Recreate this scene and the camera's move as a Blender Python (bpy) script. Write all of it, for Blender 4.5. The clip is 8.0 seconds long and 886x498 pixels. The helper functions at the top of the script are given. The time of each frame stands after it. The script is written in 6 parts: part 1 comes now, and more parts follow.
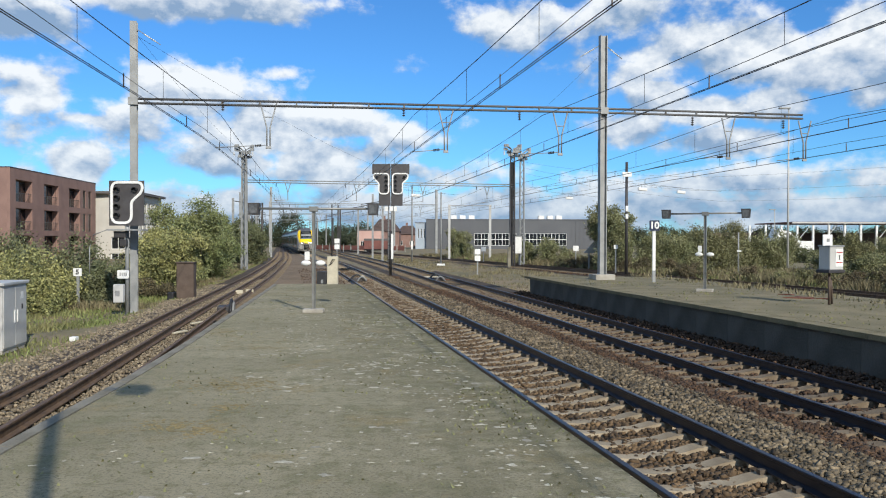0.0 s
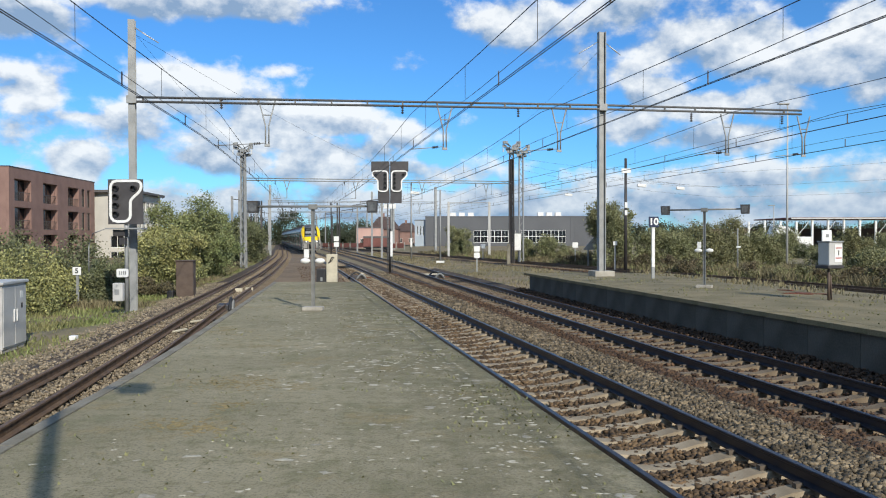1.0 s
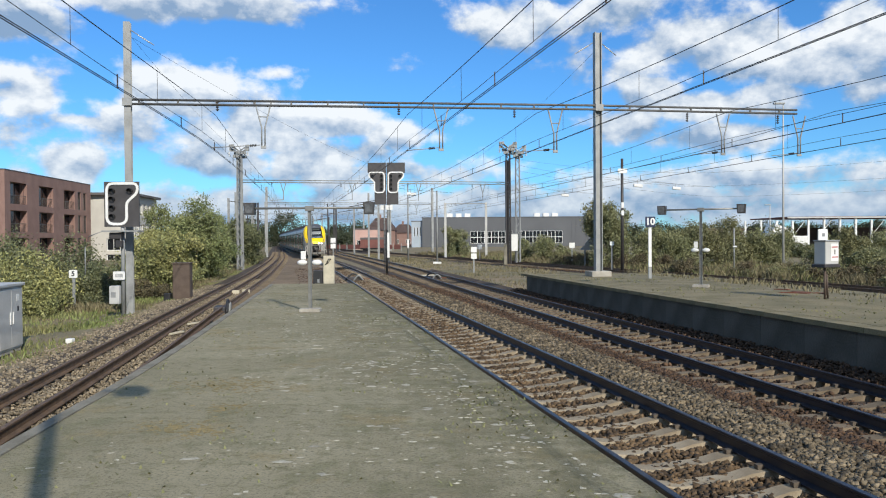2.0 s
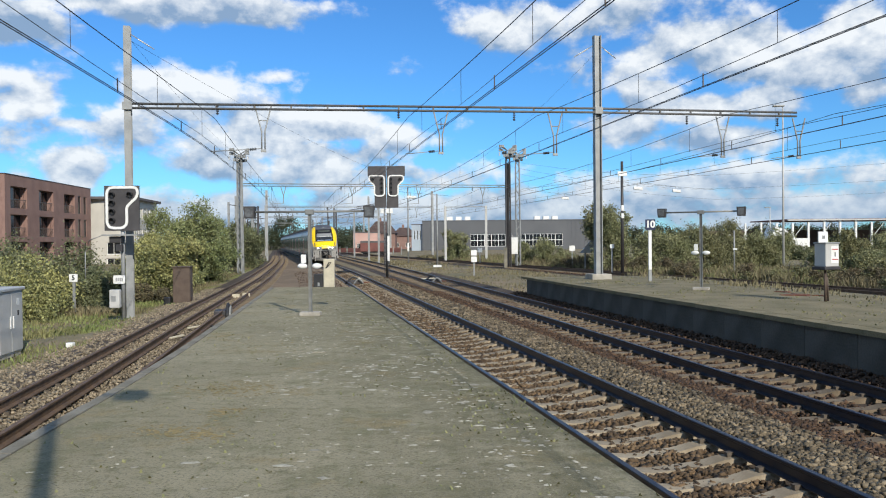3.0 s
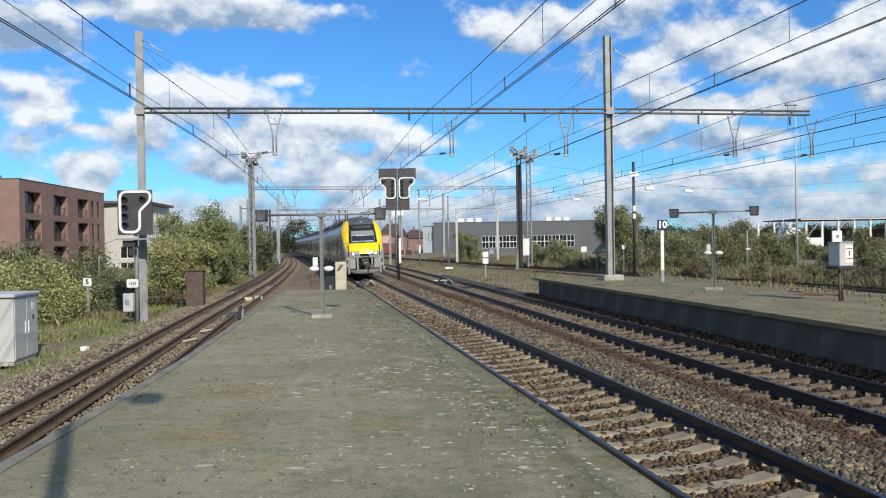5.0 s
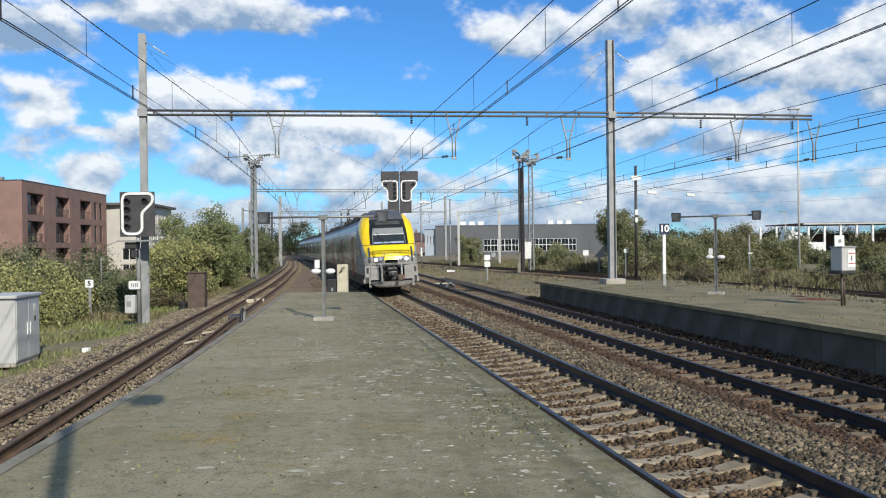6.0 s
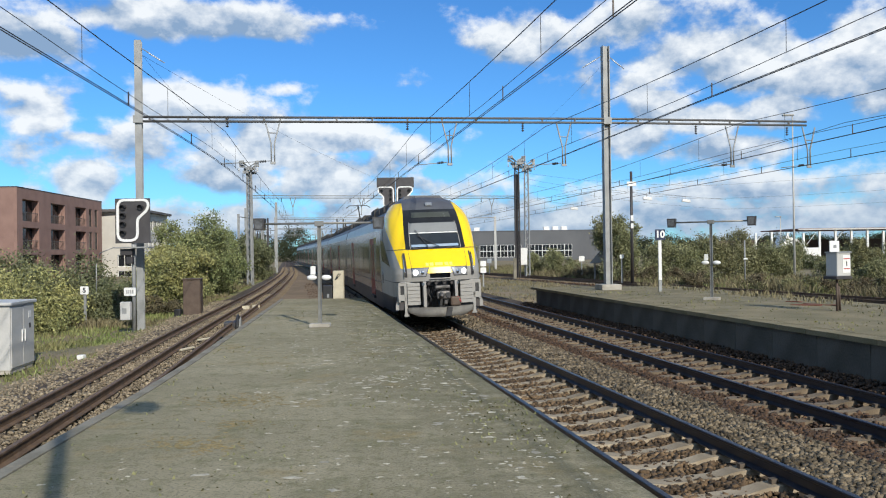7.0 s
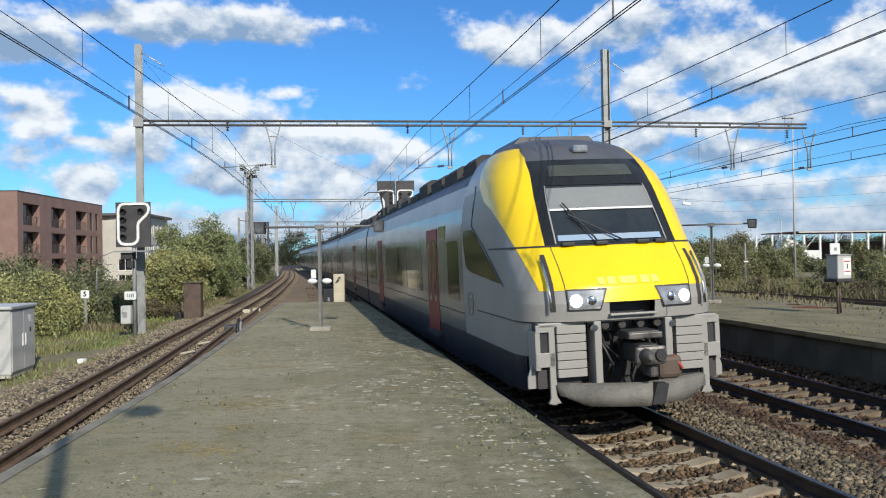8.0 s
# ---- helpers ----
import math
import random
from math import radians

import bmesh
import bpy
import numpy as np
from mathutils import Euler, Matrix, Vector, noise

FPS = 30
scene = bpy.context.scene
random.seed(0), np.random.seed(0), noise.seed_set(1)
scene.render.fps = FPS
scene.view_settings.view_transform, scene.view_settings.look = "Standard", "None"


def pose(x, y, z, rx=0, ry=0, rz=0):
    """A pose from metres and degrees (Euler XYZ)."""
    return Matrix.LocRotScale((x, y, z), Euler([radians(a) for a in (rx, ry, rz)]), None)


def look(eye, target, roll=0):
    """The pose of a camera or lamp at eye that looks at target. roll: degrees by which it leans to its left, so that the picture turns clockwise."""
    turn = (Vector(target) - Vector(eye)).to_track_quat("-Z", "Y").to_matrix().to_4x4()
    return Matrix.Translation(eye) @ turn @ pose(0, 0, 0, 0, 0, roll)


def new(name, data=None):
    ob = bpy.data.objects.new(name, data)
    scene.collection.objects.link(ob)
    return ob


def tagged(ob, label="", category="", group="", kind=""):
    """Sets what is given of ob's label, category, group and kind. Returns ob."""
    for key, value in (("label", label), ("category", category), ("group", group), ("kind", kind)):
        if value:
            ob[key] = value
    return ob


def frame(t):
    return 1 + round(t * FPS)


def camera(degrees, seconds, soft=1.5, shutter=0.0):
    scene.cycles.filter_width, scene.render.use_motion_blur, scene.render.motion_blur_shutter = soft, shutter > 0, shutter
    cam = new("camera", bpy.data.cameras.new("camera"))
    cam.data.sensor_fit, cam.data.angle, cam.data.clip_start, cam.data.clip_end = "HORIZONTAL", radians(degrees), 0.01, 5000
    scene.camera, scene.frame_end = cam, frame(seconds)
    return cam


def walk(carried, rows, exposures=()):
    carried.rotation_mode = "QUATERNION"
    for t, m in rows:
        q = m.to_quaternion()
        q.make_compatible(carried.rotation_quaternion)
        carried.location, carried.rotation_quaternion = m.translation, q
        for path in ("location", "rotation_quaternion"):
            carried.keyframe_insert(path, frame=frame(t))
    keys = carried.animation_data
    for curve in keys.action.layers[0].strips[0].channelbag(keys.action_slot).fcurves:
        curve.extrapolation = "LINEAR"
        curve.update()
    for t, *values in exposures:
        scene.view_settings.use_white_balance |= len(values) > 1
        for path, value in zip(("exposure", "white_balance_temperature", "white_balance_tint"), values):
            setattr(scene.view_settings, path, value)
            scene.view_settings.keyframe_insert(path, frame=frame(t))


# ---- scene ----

cam = camera(58.4, 8.0, soft=1.1)
EYE_Z = 1.72


def aim(yaw, pitch, roll):
    return pose(0, 0, EYE_Z, 90 + pitch, 0, yaw) @ pose(0, 0, 0, 0, 0, roll)


PATH = [
    (0, aim(-0.000, -0.653, 0.150)),
    (0.5, aim(-0.006, -0.741, -0.269)),
    (1, aim(-0.047, -0.853, -0.105)),
    (1.5, aim(-0.199, -0.849, -0.294)),
    (3, aim(-0.264, -0.550, -0.521)),
    (3.5, aim(-0.098, -0.499, -0.830)),
    (4, aim(0.161, -0.436, -1.024)),
    (4.5, aim(0.423, -0.420, -1.068)),
    (6, aim(0.688, -0.183, -0.674)),
    (6.5, aim(0.569, 0.052, -0.727)),
    (7, aim(0.394, 0.254, -0.772)),
    (7.5, aim(0.320, 0.446, -0.784)),
    (8, aim(0.423, 0.490, -0.869)),
]
walk(cam, PATH)

# ---------------------------------------------------------------- light
SUN_EL, SUN_AZ = radians(30.5), math.atan2(0.4115, -0.911)   # azimuth: x = sin, y = cos
sun_dir = Vector((math.sin(SUN_AZ) * math.cos(SUN_EL), math.cos(SUN_AZ) * math.cos(SUN_EL), math.sin(SUN_EL)))
sun = new("sun", bpy.data.lights.new("sun", "SUN"))
sun.data.energy, sun.data.angle, sun.data.color = 4.5, radians(0.5), (1.0, 0.94, 0.83)
sun.matrix_world = look(sun_dir * 100, (0, 0, 0))
scene.view_settings.exposure = 0.0


def world():
    """Clear blue sky with cumulus clouds, each a bank of noise round its direction."""
    w = bpy.data.worlds.new("sky")
    scene.world = w
    w.use_nodes = True
    nt = w.node_tree
    N, L = nt.nodes, nt.links
    N.clear()

    def math_node(op, a, b=None, c=None, clamp=False):
        n = N.new("ShaderNodeMath")
        n.operation, n.use_clamp = op, clamp
        for i, v in enumerate((a, b, c)):
            if v is None:
                continue
            if isinstance(v, (int, float)):
                n.inputs[i].default_value = v
            else:
                L.new(v, n.inputs[i])
        return n.outputs[0]

    out, bg = N.new("ShaderNodeOutputWorld"), N.new("ShaderNodeBackground")
    sky = N.new("ShaderNodeTexSky")
    sky.sky_type, sky.sun_disc = "NISHITA", False
    sky.sun_elevation, sky.sun_rotation = SUN_EL, SUN_AZ
    sky.air_density, sky.dust_density, sky.ozone_density = 1.0, 0.15, 3.0
    tint = N.new("ShaderNodeMix")
    tint.data_type, tint.blend_type = "RGBA", "MULTIPLY"
    tint.inputs["Factor"].default_value = 1.0
    tint.inputs["B"].default_value = SKY_TINT
    L.new(sky.outputs[0], tint.inputs["A"])
    tc = N.new("ShaderNodeTexCoord")
    sep = N.new("ShaderNodeSeparateXYZ")
    L.new(tc.outputs["Generated"], sep.inputs[0])
    x, y, z = sep.outputs
    az = math_node("ARCTAN2", x, y)
    el = math_node("ARCSINE", z)
    comb = N.new("ShaderNodeCombineXYZ")
    L.new(az, comb.inputs[0])
    L.new(math_node("MULTIPLY", el, 1.4), comb.inputs[1])

    def fbm(vec, scale, detail, dz=0.0, rough=0.55):
        n = N.new("ShaderNodeTexNoise")
        mp = N.new("ShaderNodeMapping")
        mp.inputs["Location"].default_value = (0, dz, 3.3)
        L.new(vec, mp.inputs[0])
        L.new(mp.outputs[0], n.inputs["Vector"])
        n.inputs["Scale"].default_value, n.inputs["Detail"].default_value, n.inputs["Roughness"].default_value = scale, detail, rough
        return n.outputs[0]

    total, weight, shade = None, None, None
    for a, e, sa, se, wt, grey in CLOUDS_WEST + CLOUDS_EAST + CLOUDS_LOW:
        da = math_node("MULTIPLY_ADD", az, 1 / radians(sa), -a / sa)
        de = math_node("MULTIPLY_ADD", el, 1 / radians(se), -e / se)
        q = math_node("ADD", math_node("MULTIPLY", da, da), math_node("MULTIPLY", de, de))
        g = math_node("MULTIPLY", math_node("POWER", 2.718, math_node("MULTIPLY", q, -1.0)), wt)
        b = math_node("MULTIPLY", g, math_node("MULTIPLY_ADD", de, 0.42, 0.76 - 0.74 * grey))
        total = g if total is None else math_node("MAXIMUM", total, g)
        weight = g if weight is None else math_node("ADD", weight, g)
        shade = b if shade is None else math_node("ADD", shade, b)
    n1 = fbm(comb.outputs[0], 13.0, 9, 0.0, 0.56)
    n2 = fbm(comb.outputs[0], 13.0, 9, 0.024, 0.56)
    n3 = fbm(comb.outputs[0], 44.0, 6, 0.4, 0.6)
    # beyond the seen part of the sky the banks go on as plain noise
    far = math_node("MULTIPLY", math_node("LESS_THAN", y, 0.55), 0.66)
    dens = math_node("ADD", math_node("MAXIMUM", total, far), math_node("MULTIPLY_ADD", n1, 2.2, -1.1))
    dens = math_node("ADD", dens, math_node("MULTIPLY_ADD", n3, 0.3, -0.15))
    mask = N.new("ShaderNodeMapRange")
    mask.interpolation_type = "SMOOTHSTEP"
    mask.inputs[1].default_value, mask.inputs[2].default_value = 0.26, 0.72
    L.new(dens, mask.inputs[0])
    mean = math_node("DIVIDE", shade, math_node("MAXIMUM", weight, 0.05))
    lit = math_node("ADD", math_node("MULTIPLY", math_node("SUBTRACT", n1, n2), 3.8), mean)
    lit = math_node("ADD", lit, math_node("MULTIPLY_ADD", n3, 0.5, -0.25), clamp=True)
    lit = math_node("MULTIPLY", lit, math_node("MULTIPLY_ADD", el, 5.0, 0.45, clamp=True))
    cc = N.new("ShaderNodeMix")
    cc.data_type = "RGBA"
    cc.inputs["A"].default_value, cc.inputs["B"].default_value = CLOUD_SHADE, CLOUD_LIT
    L.new(lit, cc.inputs["Factor"])
    mix = N.new("ShaderNodeMix")
    mix.data_type = "RGBA"
    L.new(math_node("MULTIPLY", mask.outputs[0], 0.96), mix.inputs["Factor"])
    L.new(tint.outputs["Result"], mix.inputs["A"])
    L.new(cc.outputs["Result"], mix.inputs["B"])
    bg.inputs["Strength"].default_value = 0.1
    L.new(mix.outputs["Result"], bg.inputs[0])
    L.new(bg.outputs[0], out.inputs[0])


SKY_TINT = (0.46, 0.95, 1.43, 1)
CLOUD_LIT, CLOUD_SHADE = (9.3, 9.7, 10.0, 1), (2.7, 4.0, 5.9, 1)
CLOUDS_LOW = [(-14, 2.2, 22, 1.8, .92, .35), (12, 2.2, 26, 1.9, .98, .35), (-6, 4.6, 9, 1.5, .85, .3), (20, 3.9, 12, 1.3, .85, .3), (-27, 3.2, 6, 1.6, .75, .3), (17, 12.5, 10, 3.2, .72, .55), (-17, 7.5, 14, 2.4, .62, .5)]
# cloud banks: azimuth, elevation, half width, half height (degrees), weight, greyness
CLOUDS_WEST = [(-17.9, 15.8, 10.0, 1.3, 1.2, 0.35), (-28.4, 13.7, 3.5, 1.6, 1.2, 0.8), (-27.6, 9.9, 3.0, 2.2, 0.9, 0.25), (-24.3, 7.9, 3.1, 0.7, 0.6, 0.2),
               (-18.3, 10.0, 3.5, 1.9, 1.4, 0), (-21.7, 8.3, 1.8, 0.8, 0.85, 0.6), (-12.2, 7.9, 3.3, 2.4, 1.35, 0.05), (-7.5, 8.4, 3.2, 1.5, 1.25, 0.15),
               (-15.3, 5.5, 4.2, 1.4, 0.95, 0.7), (-7.9, 6.0, 5.6, 1.5, 1.0, 0.5), (-2.6, 7.5, 2.9, 1.4, 0.85, 0.2), (-24.7, 5.0, 2.0, 1.7, 1.3, 0),
               (-11.4, 2.4, 12.6, 1.6, 0.72, 0.3), (-11.8, 11.6, 1.6, 0.6, 0.6, 0), (-17.9, 3.1, 3.3, 1.2, 0.75, 0.2), (-1.0, 4.5, 4.5, 1.3, 0.9, 0.15)]
CLOUDS_EAST = [(5.9, 15.1, 4.4, 2.2, 0.95, 0.3), (13.1, 15.3, 5.0, 2.2, 0.95, 0.4), (16.1, 13.3, 4.5, 2.4, 1.05, 0.45), (21.1, 12.5, 4.4, 2.4, 1.25, 0.0),
               (27.0, 12.9, 3.1, 2.2, 1.15, 0.05), (25.1, 11.0, 3.7, 1.7, 1.0, 0.5), (15.2, 9.9, 2.5, 1.3, 1.15, 0), (12.7, 7.9, 3.1, 1.6, 0.9, 0.45),
               (18.7, 9.0, 3.7, 1.2, 1.0, 0.25), (22.7, 9.0, 2.6, 1.4, 1.1, 0.05), (19.8, 6.7, 5.4, 1.1, 0.9, 0.55), (21.3, 3.9, 3.9, 0.9, 0.95, 0.1),
               (25.1, 2.2, 2.0, 0.9, 0.8, 0.1), (28.3, 9.8, 2.2, 1.8, 0.7, 0.4), (12.7, 3.4, 7.8, 2.0, 0.72, 0.3), (8.8, 2.2, 19.9, 1.1, 0.75, 0.3)]


world()
# ---------------------------------------------------------------- materials


def mat(name, c1, c2=None, rough=0.8, metal=0.0, scale=4.0, fine=60.0, bump=0.2, mix=0.5, spec=0.5, island=0.0, obj_rand=0.0):
    """A surface with two scales of noise between two colours, roughness change and fine relief."""
    m = bpy.data.materials.new(name)
    m.use_nodes = True
    nt = m.node_tree
    N, L = nt.nodes, nt.links
    b = N["Principled BSDF"]
    c2 = c2 or tuple(v * 0.75 for v in c1)
    tc = N.new("ShaderNodeTexCoord")
    n1, n2 = N.new("ShaderNodeTexNoise"), N.new("ShaderNodeTexNoise")
    n1.inputs["Scale"].default_value, n1.inputs["Detail"].default_value = scale, 5
    n2.inputs["Scale"].default_value, n2.inputs["Detail"].default_value = fine, 3
    L.new(tc.outputs["Object"], n1.inputs["Vector"])
    L.new(tc.outputs["Object"], n2.inputs["Vector"])
    add = N.new("ShaderNodeMath")
    add.operation = "MULTIPLY_ADD"
    L.new(n2.outputs[0], add.inputs[0])
    add.inputs[1].default_value = 0.45
    L.new(n1.outputs[0], add.inputs[2])
    mr = N.new("ShaderNodeMapRange")
    mr.inputs[1].default_value, mr.inputs[2].default_value = 0.75 - 0.35 * mix, 0.75 + 0.35 * mix
    L.new(add.outputs[0], mr.inputs[0])
    cm = N.new("ShaderNodeMix")
    cm.data_type = "RGBA"
    cm.inputs["A"].default_value, cm.inputs["B"].default_value = (*c1, 1), (*c2, 1)
    L.new(mr.outputs[0], cm.inputs["Factor"])
    col = cm.outputs["Result"]
    if island or obj_rand:
        src = N.new("ShaderNodeNewGeometry").outputs["Random Per Island"] if island else N.new("ShaderNodeObjectInfo").outputs["Random"]
        k = island or obj_rand
        sc = N.new("ShaderNodeMapRange")
        sc.inputs[3].default_value, sc.inputs[4].default_value = 1 - k, 1 + k
        L.new(src, sc.inputs[0])
        hs = N.new("ShaderNodeHueSaturation")
        L.new(sc.outputs[0], hs.inputs["Value"])
        L.new(col, hs.inputs["Color"])
        col = hs.outputs[0]
    L.new(col, b.inputs["Base Color"])
    rr = N.new("ShaderNodeMapRange")
    rr.inputs[3].default_value, rr.inputs[4].default_value = max(0.02, rough - 0.08), min(1, rough + 0.08)
    L.new(n1.outputs[0], rr.inputs[0])
    L.new(rr.outputs[0], b.inputs["Roughness"])
    b.inputs["Metallic"].default_value = metal
    b.inputs["Specular IOR Level"].default_value = spec
    if bump:
        bp = N.new("ShaderNodeBump")
        bp.inputs["Strength"].default_value, bp.inputs["Distance"].default_value = bump, 0.02
        L.new(n2.outputs[0], bp.inputs["Height"])
        L.new(bp.outputs[0], b.inputs["Normal"])
    return m


def platform_mat():
    """Worn gravelled asphalt: grey-olive with mossy and rusty patches, dark stains and light grit."""
    m = bpy.data.materials.new("platform_gravel")
    m.use_nodes = True
    nt = m.node_tree
    N, L = nt.nodes, nt.links
    b = N["Principled BSDF"]
    tc = N.new("ShaderNodeTexCoord")

    def tex(scale, detail=4, rough=.6):
        n = N.new("ShaderNodeTexNoise")
        n.inputs["Scale"].default_value, n.inputs["Detail"].default_value, n.inputs["Roughness"].default_value = scale, detail, rough
        L.new(tc.outputs["Object"], n.inputs["Vector"])
        return n.outputs[0]

    def ramp(v, lo, hi):
        r = N.new("ShaderNodeMapRange")
        r.inputs[1].default_value, r.inputs[2].default_value = lo, hi
        L.new(v, r.inputs[0])
        return r.outputs[0]

    def blend(f, a, c):
        x = N.new("ShaderNodeMix")
        x.data_type = "RGBA"
        L.new(f, x.inputs["Factor"])
        for k, v in (("A", a), ("B", c)):
            if isinstance(v, tuple):
                x.inputs[k].default_value = (*v, 1)
            else:
                L.new(v, x.inputs[k])
        return x.outputs["Result"]

    grit, fine = tex(38, 6, .75), tex(120, 3, .7)
    base = blend(ramp(tex(.35, 6), .38, .62), (.345, .305, .205), (.25, .222, .142))
    base = blend(ramp(tex(1.7, 6), .52, .72), base, (.19, .18, .10))
    base = blend(ramp(tex(.9, 7, .7), .56, .66), base, (.285, .225, .115))
    base = blend(ramp(tex(7, 6, .7), .50, .70), base, (.165, .155, .082))
    # mossy dirt along the edge of the main track
    along = N.new("ShaderNodeVectorMath")
    along.operation = "DOT_PRODUCT"
    along.inputs[1].default_value = (1, .19, 0)
    L.new(tc.outputs["Object"], along.inputs[0])
    band = N.new("ShaderNodeMath")
    band.operation = "MULTIPLY"
    L.new(ramp(along.outputs["Value"], .2, 2.5), band.inputs[0])
    L.new(ramp(tex(2.6, 7, .72), .36, .62), band.inputs[1])
    base = blend(band.outputs[0], base, (.118, .108, .058))
    base = blend(ramp(grit, .50, .66), base, (.115, .105, .072))
    base = blend(ramp(fine, .58, .72), base, (.40, .38, .30))
    L.new(base, b.inputs["Base Color"])
    b.inputs["Roughness"].default_value = .95
    b.inputs["Specular IOR Level"].default_value = .2
    bp = N.new("ShaderNodeBump")
    bp.inputs["Strength"].default_value, bp.inputs["Distance"].default_value = .8, .012
    L.new(grit, bp.inputs["Height"])
    b2 = N.new("ShaderNodeBump")
    b2.inputs["Strength"].default_value, b2.inputs["Distance"].default_value = .5, .004
    L.new(fine, b2.inputs["Height"])
    L.new(bp.outputs[0], b2.inputs["Normal"])
    L.new(b2.outputs[0], b.inputs["Normal"])
    return m


def glow(name, c, strength):
    m = mat(name, c, c, 0.3)
    b = m.node_tree.nodes["Principled BSDF"]
    b.inputs["Emission Color"].default_value, b.inputs["Emission Strength"].default_value = (*c, 1), strength
    return m


M = {}
M["rail_side"] = mat("rusty_rail", (0.15, 0.095, 0.055), (0.085, 0.056, 0.036), 0.7, 0.0, 6, 90)
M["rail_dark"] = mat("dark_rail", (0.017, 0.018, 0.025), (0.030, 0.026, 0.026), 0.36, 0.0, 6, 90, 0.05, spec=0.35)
M["concrete"] = mat("concrete", (0.42, 0.39, 0.34), (0.28, 0.26, 0.22), 0.9, 0, 3, 40)
M["sleeper"] = mat("concrete_sleeper", (0.35, 0.29, 0.205), (0.225, 0.18, 0.122), 0.9, 0, 3, 50, obj_rand=0.18)
M["asphalt"] = platform_mat()
M["dirt"] = mat("brown_dirt", (0.215, 0.152, 0.092), (0.13, 0.093, 0.057), 0.95, 0, 0.8, 20, 0.8)
M["asphalt2"] = mat("packed_gravel", (0.225, 0.185, 0.105), (0.135, 0.118, 0.06), 0.95, 0, 0.9, 30, 0.6)
M["edge_stone"] = mat("pale_edge_stone", (0.24, 0.22, 0.175), (0.15, 0.135, 0.10), 0.9, 0, 2, 40, 0.4)
M["wall_dark"] = mat("dark_wall_concrete", (0.108, 0.10, 0.082), (0.062, 0.057, 0.045), 0.9, 0, 1.0, 25, 0.4)
# bed coloured extra dark, so shade in the gaps between stones is painted in
M["ballast_bed"] = mat("ballast_bed", (0.085, 0.06, 0.04), (0.035, 0.025, 0.018), 0.95, 0, 1.2, 22, 1.0)
M["stone"] = mat("ballast_stone", (0.20, 0.158, 0.102), (0.066, 0.050, 0.030), 0.9, 0, 3, 40, 0.3, island=0.6)
M["soil"] = mat("dry_soil", (0.235, 0.175, 0.105), (0.13, 0.125, 0.06), 0.95, 0, 0.35, 9, 1.0)
M["galv"] = mat("galvanised_steel", (0.32, 0.328, 0.325), (0.22, 0.226, 0.225), 0.55, 0.2, 2, 30, 0.1)
M["dark_steel"] = mat("dark_steel", (0.05, 0.05, 0.055), (0.08, 0.07, 0.065), 0.55, 0.4, 3, 40)
M["black"] = mat("black_paint", (0.02, 0.02, 0.022), (0.035, 0.035, 0.035), 0.5, 0, 3, 40)
M["white"] = mat("white_paint", (0.80, 0.80, 0.78), (0.66, 0.66, 0.63), 0.5, 0, 4, 50, 0.05)
M["yellow"] = mat("yellow_paint", (0.90, 0.62, 0.01), (0.84, 0.56, 0.01), 0.20, 0, 1, 30, 0.015)
M["silver"] = mat("silver_grey_paint", (0.31, 0.298, 0.275), (0.27, 0.262, 0.245), 0.45, 0.0, 1, 30, 0.03)
M["roof_grey"] = mat("dark_grey_roof", (0.09, 0.095, 0.105), (0.07, 0.07, 0.08), 0.5, 0, 2, 30, 0.05)
M["glass"] = mat("dark_glass", (0.012, 0.014, 0.016), (0.02, 0.022, 0.025), 0.06, 0, 1, 5, 0)
# the cab's grey darkened for the car sides: their shade is in the colour
M["body_shade_grey"] = mat("shaded_side_grey_paint", (0.205, 0.197, 0.178), (0.18, 0.172, 0.155), 0.16, 0, 1, 30, 0.004, spec=0.5)
M["brick"] = mat("red_brick", (0.265, 0.165, 0.138), (0.205, 0.125, 0.105), 0.9, 0, 0.6, 12, 0.5)
M["render"] = mat("pale_render", (0.55, 0.53, 0.48), (0.46, 0.44, 0.40), 0.9, 0, 0.5, 12, 0.2)
M["grey_clad"] = mat("grey_cladding", (0.10, 0.105, 0.115), (0.085, 0.09, 0.10), 0.6, 0, 0.2, 3, 0.1)
M["leaf"] = mat("leaf_green", (0.15, 0.185, 0.072), (0.23, 0.24, 0.10), 0.6, 0, 0.8, 6, 0, island=0.5)
M["wire"] = mat("dark_copper_wire", (0.05, 0.045, 0.045), (0.08, 0.07, 0.065), 0.5, 0.6, 3, 40, 0)
M["signal_grey"] = mat("dark_grey_enamel", (0.055, 0.05, 0.05), (0.075, 0.07, 0.07), 0.45, 0, 3, 40, 0.03)
M["lens"] = mat("floodlight_lens", (0.16, 0.16, 0.16), (0.07, 0.07, 0.07), 0.15, 0.2, 9, 40, 0)
M["navy"] = mat("navy_enamel", (0.012, 0.02, 0.06), (0.02, 0.03, 0.07), 0.4, 0, 3, 40, 0)
M["cabinet_grey"] = mat("cabinet_grey_paint", (0.50, 0.495, 0.475), (0.42, 0.415, 0.395), 0.5, 0, 1.5, 30, 0.05)
M["red"] = mat("red_paint", (0.45, 0.06, 0.05), (0.36, 0.05, 0.045), 0.5, 0, 3, 40, 0.05)
M["rust"] = mat("rust", (0.20, 0.07, 0.035), (0.11, 0.045, 0.03), 0.85, 0, 8, 80)
M["brown"] = mat("brown_paint", (0.105, 0.075, 0.055), (0.075, 0.05, 0.038), 0.7, 0, 3, 30, 0.1)
M["pale_concrete"] = mat("pale_concrete", (0.55, 0.50, 0.38), (0.42, 0.38, 0.29), 0.9, 0, 4, 40)
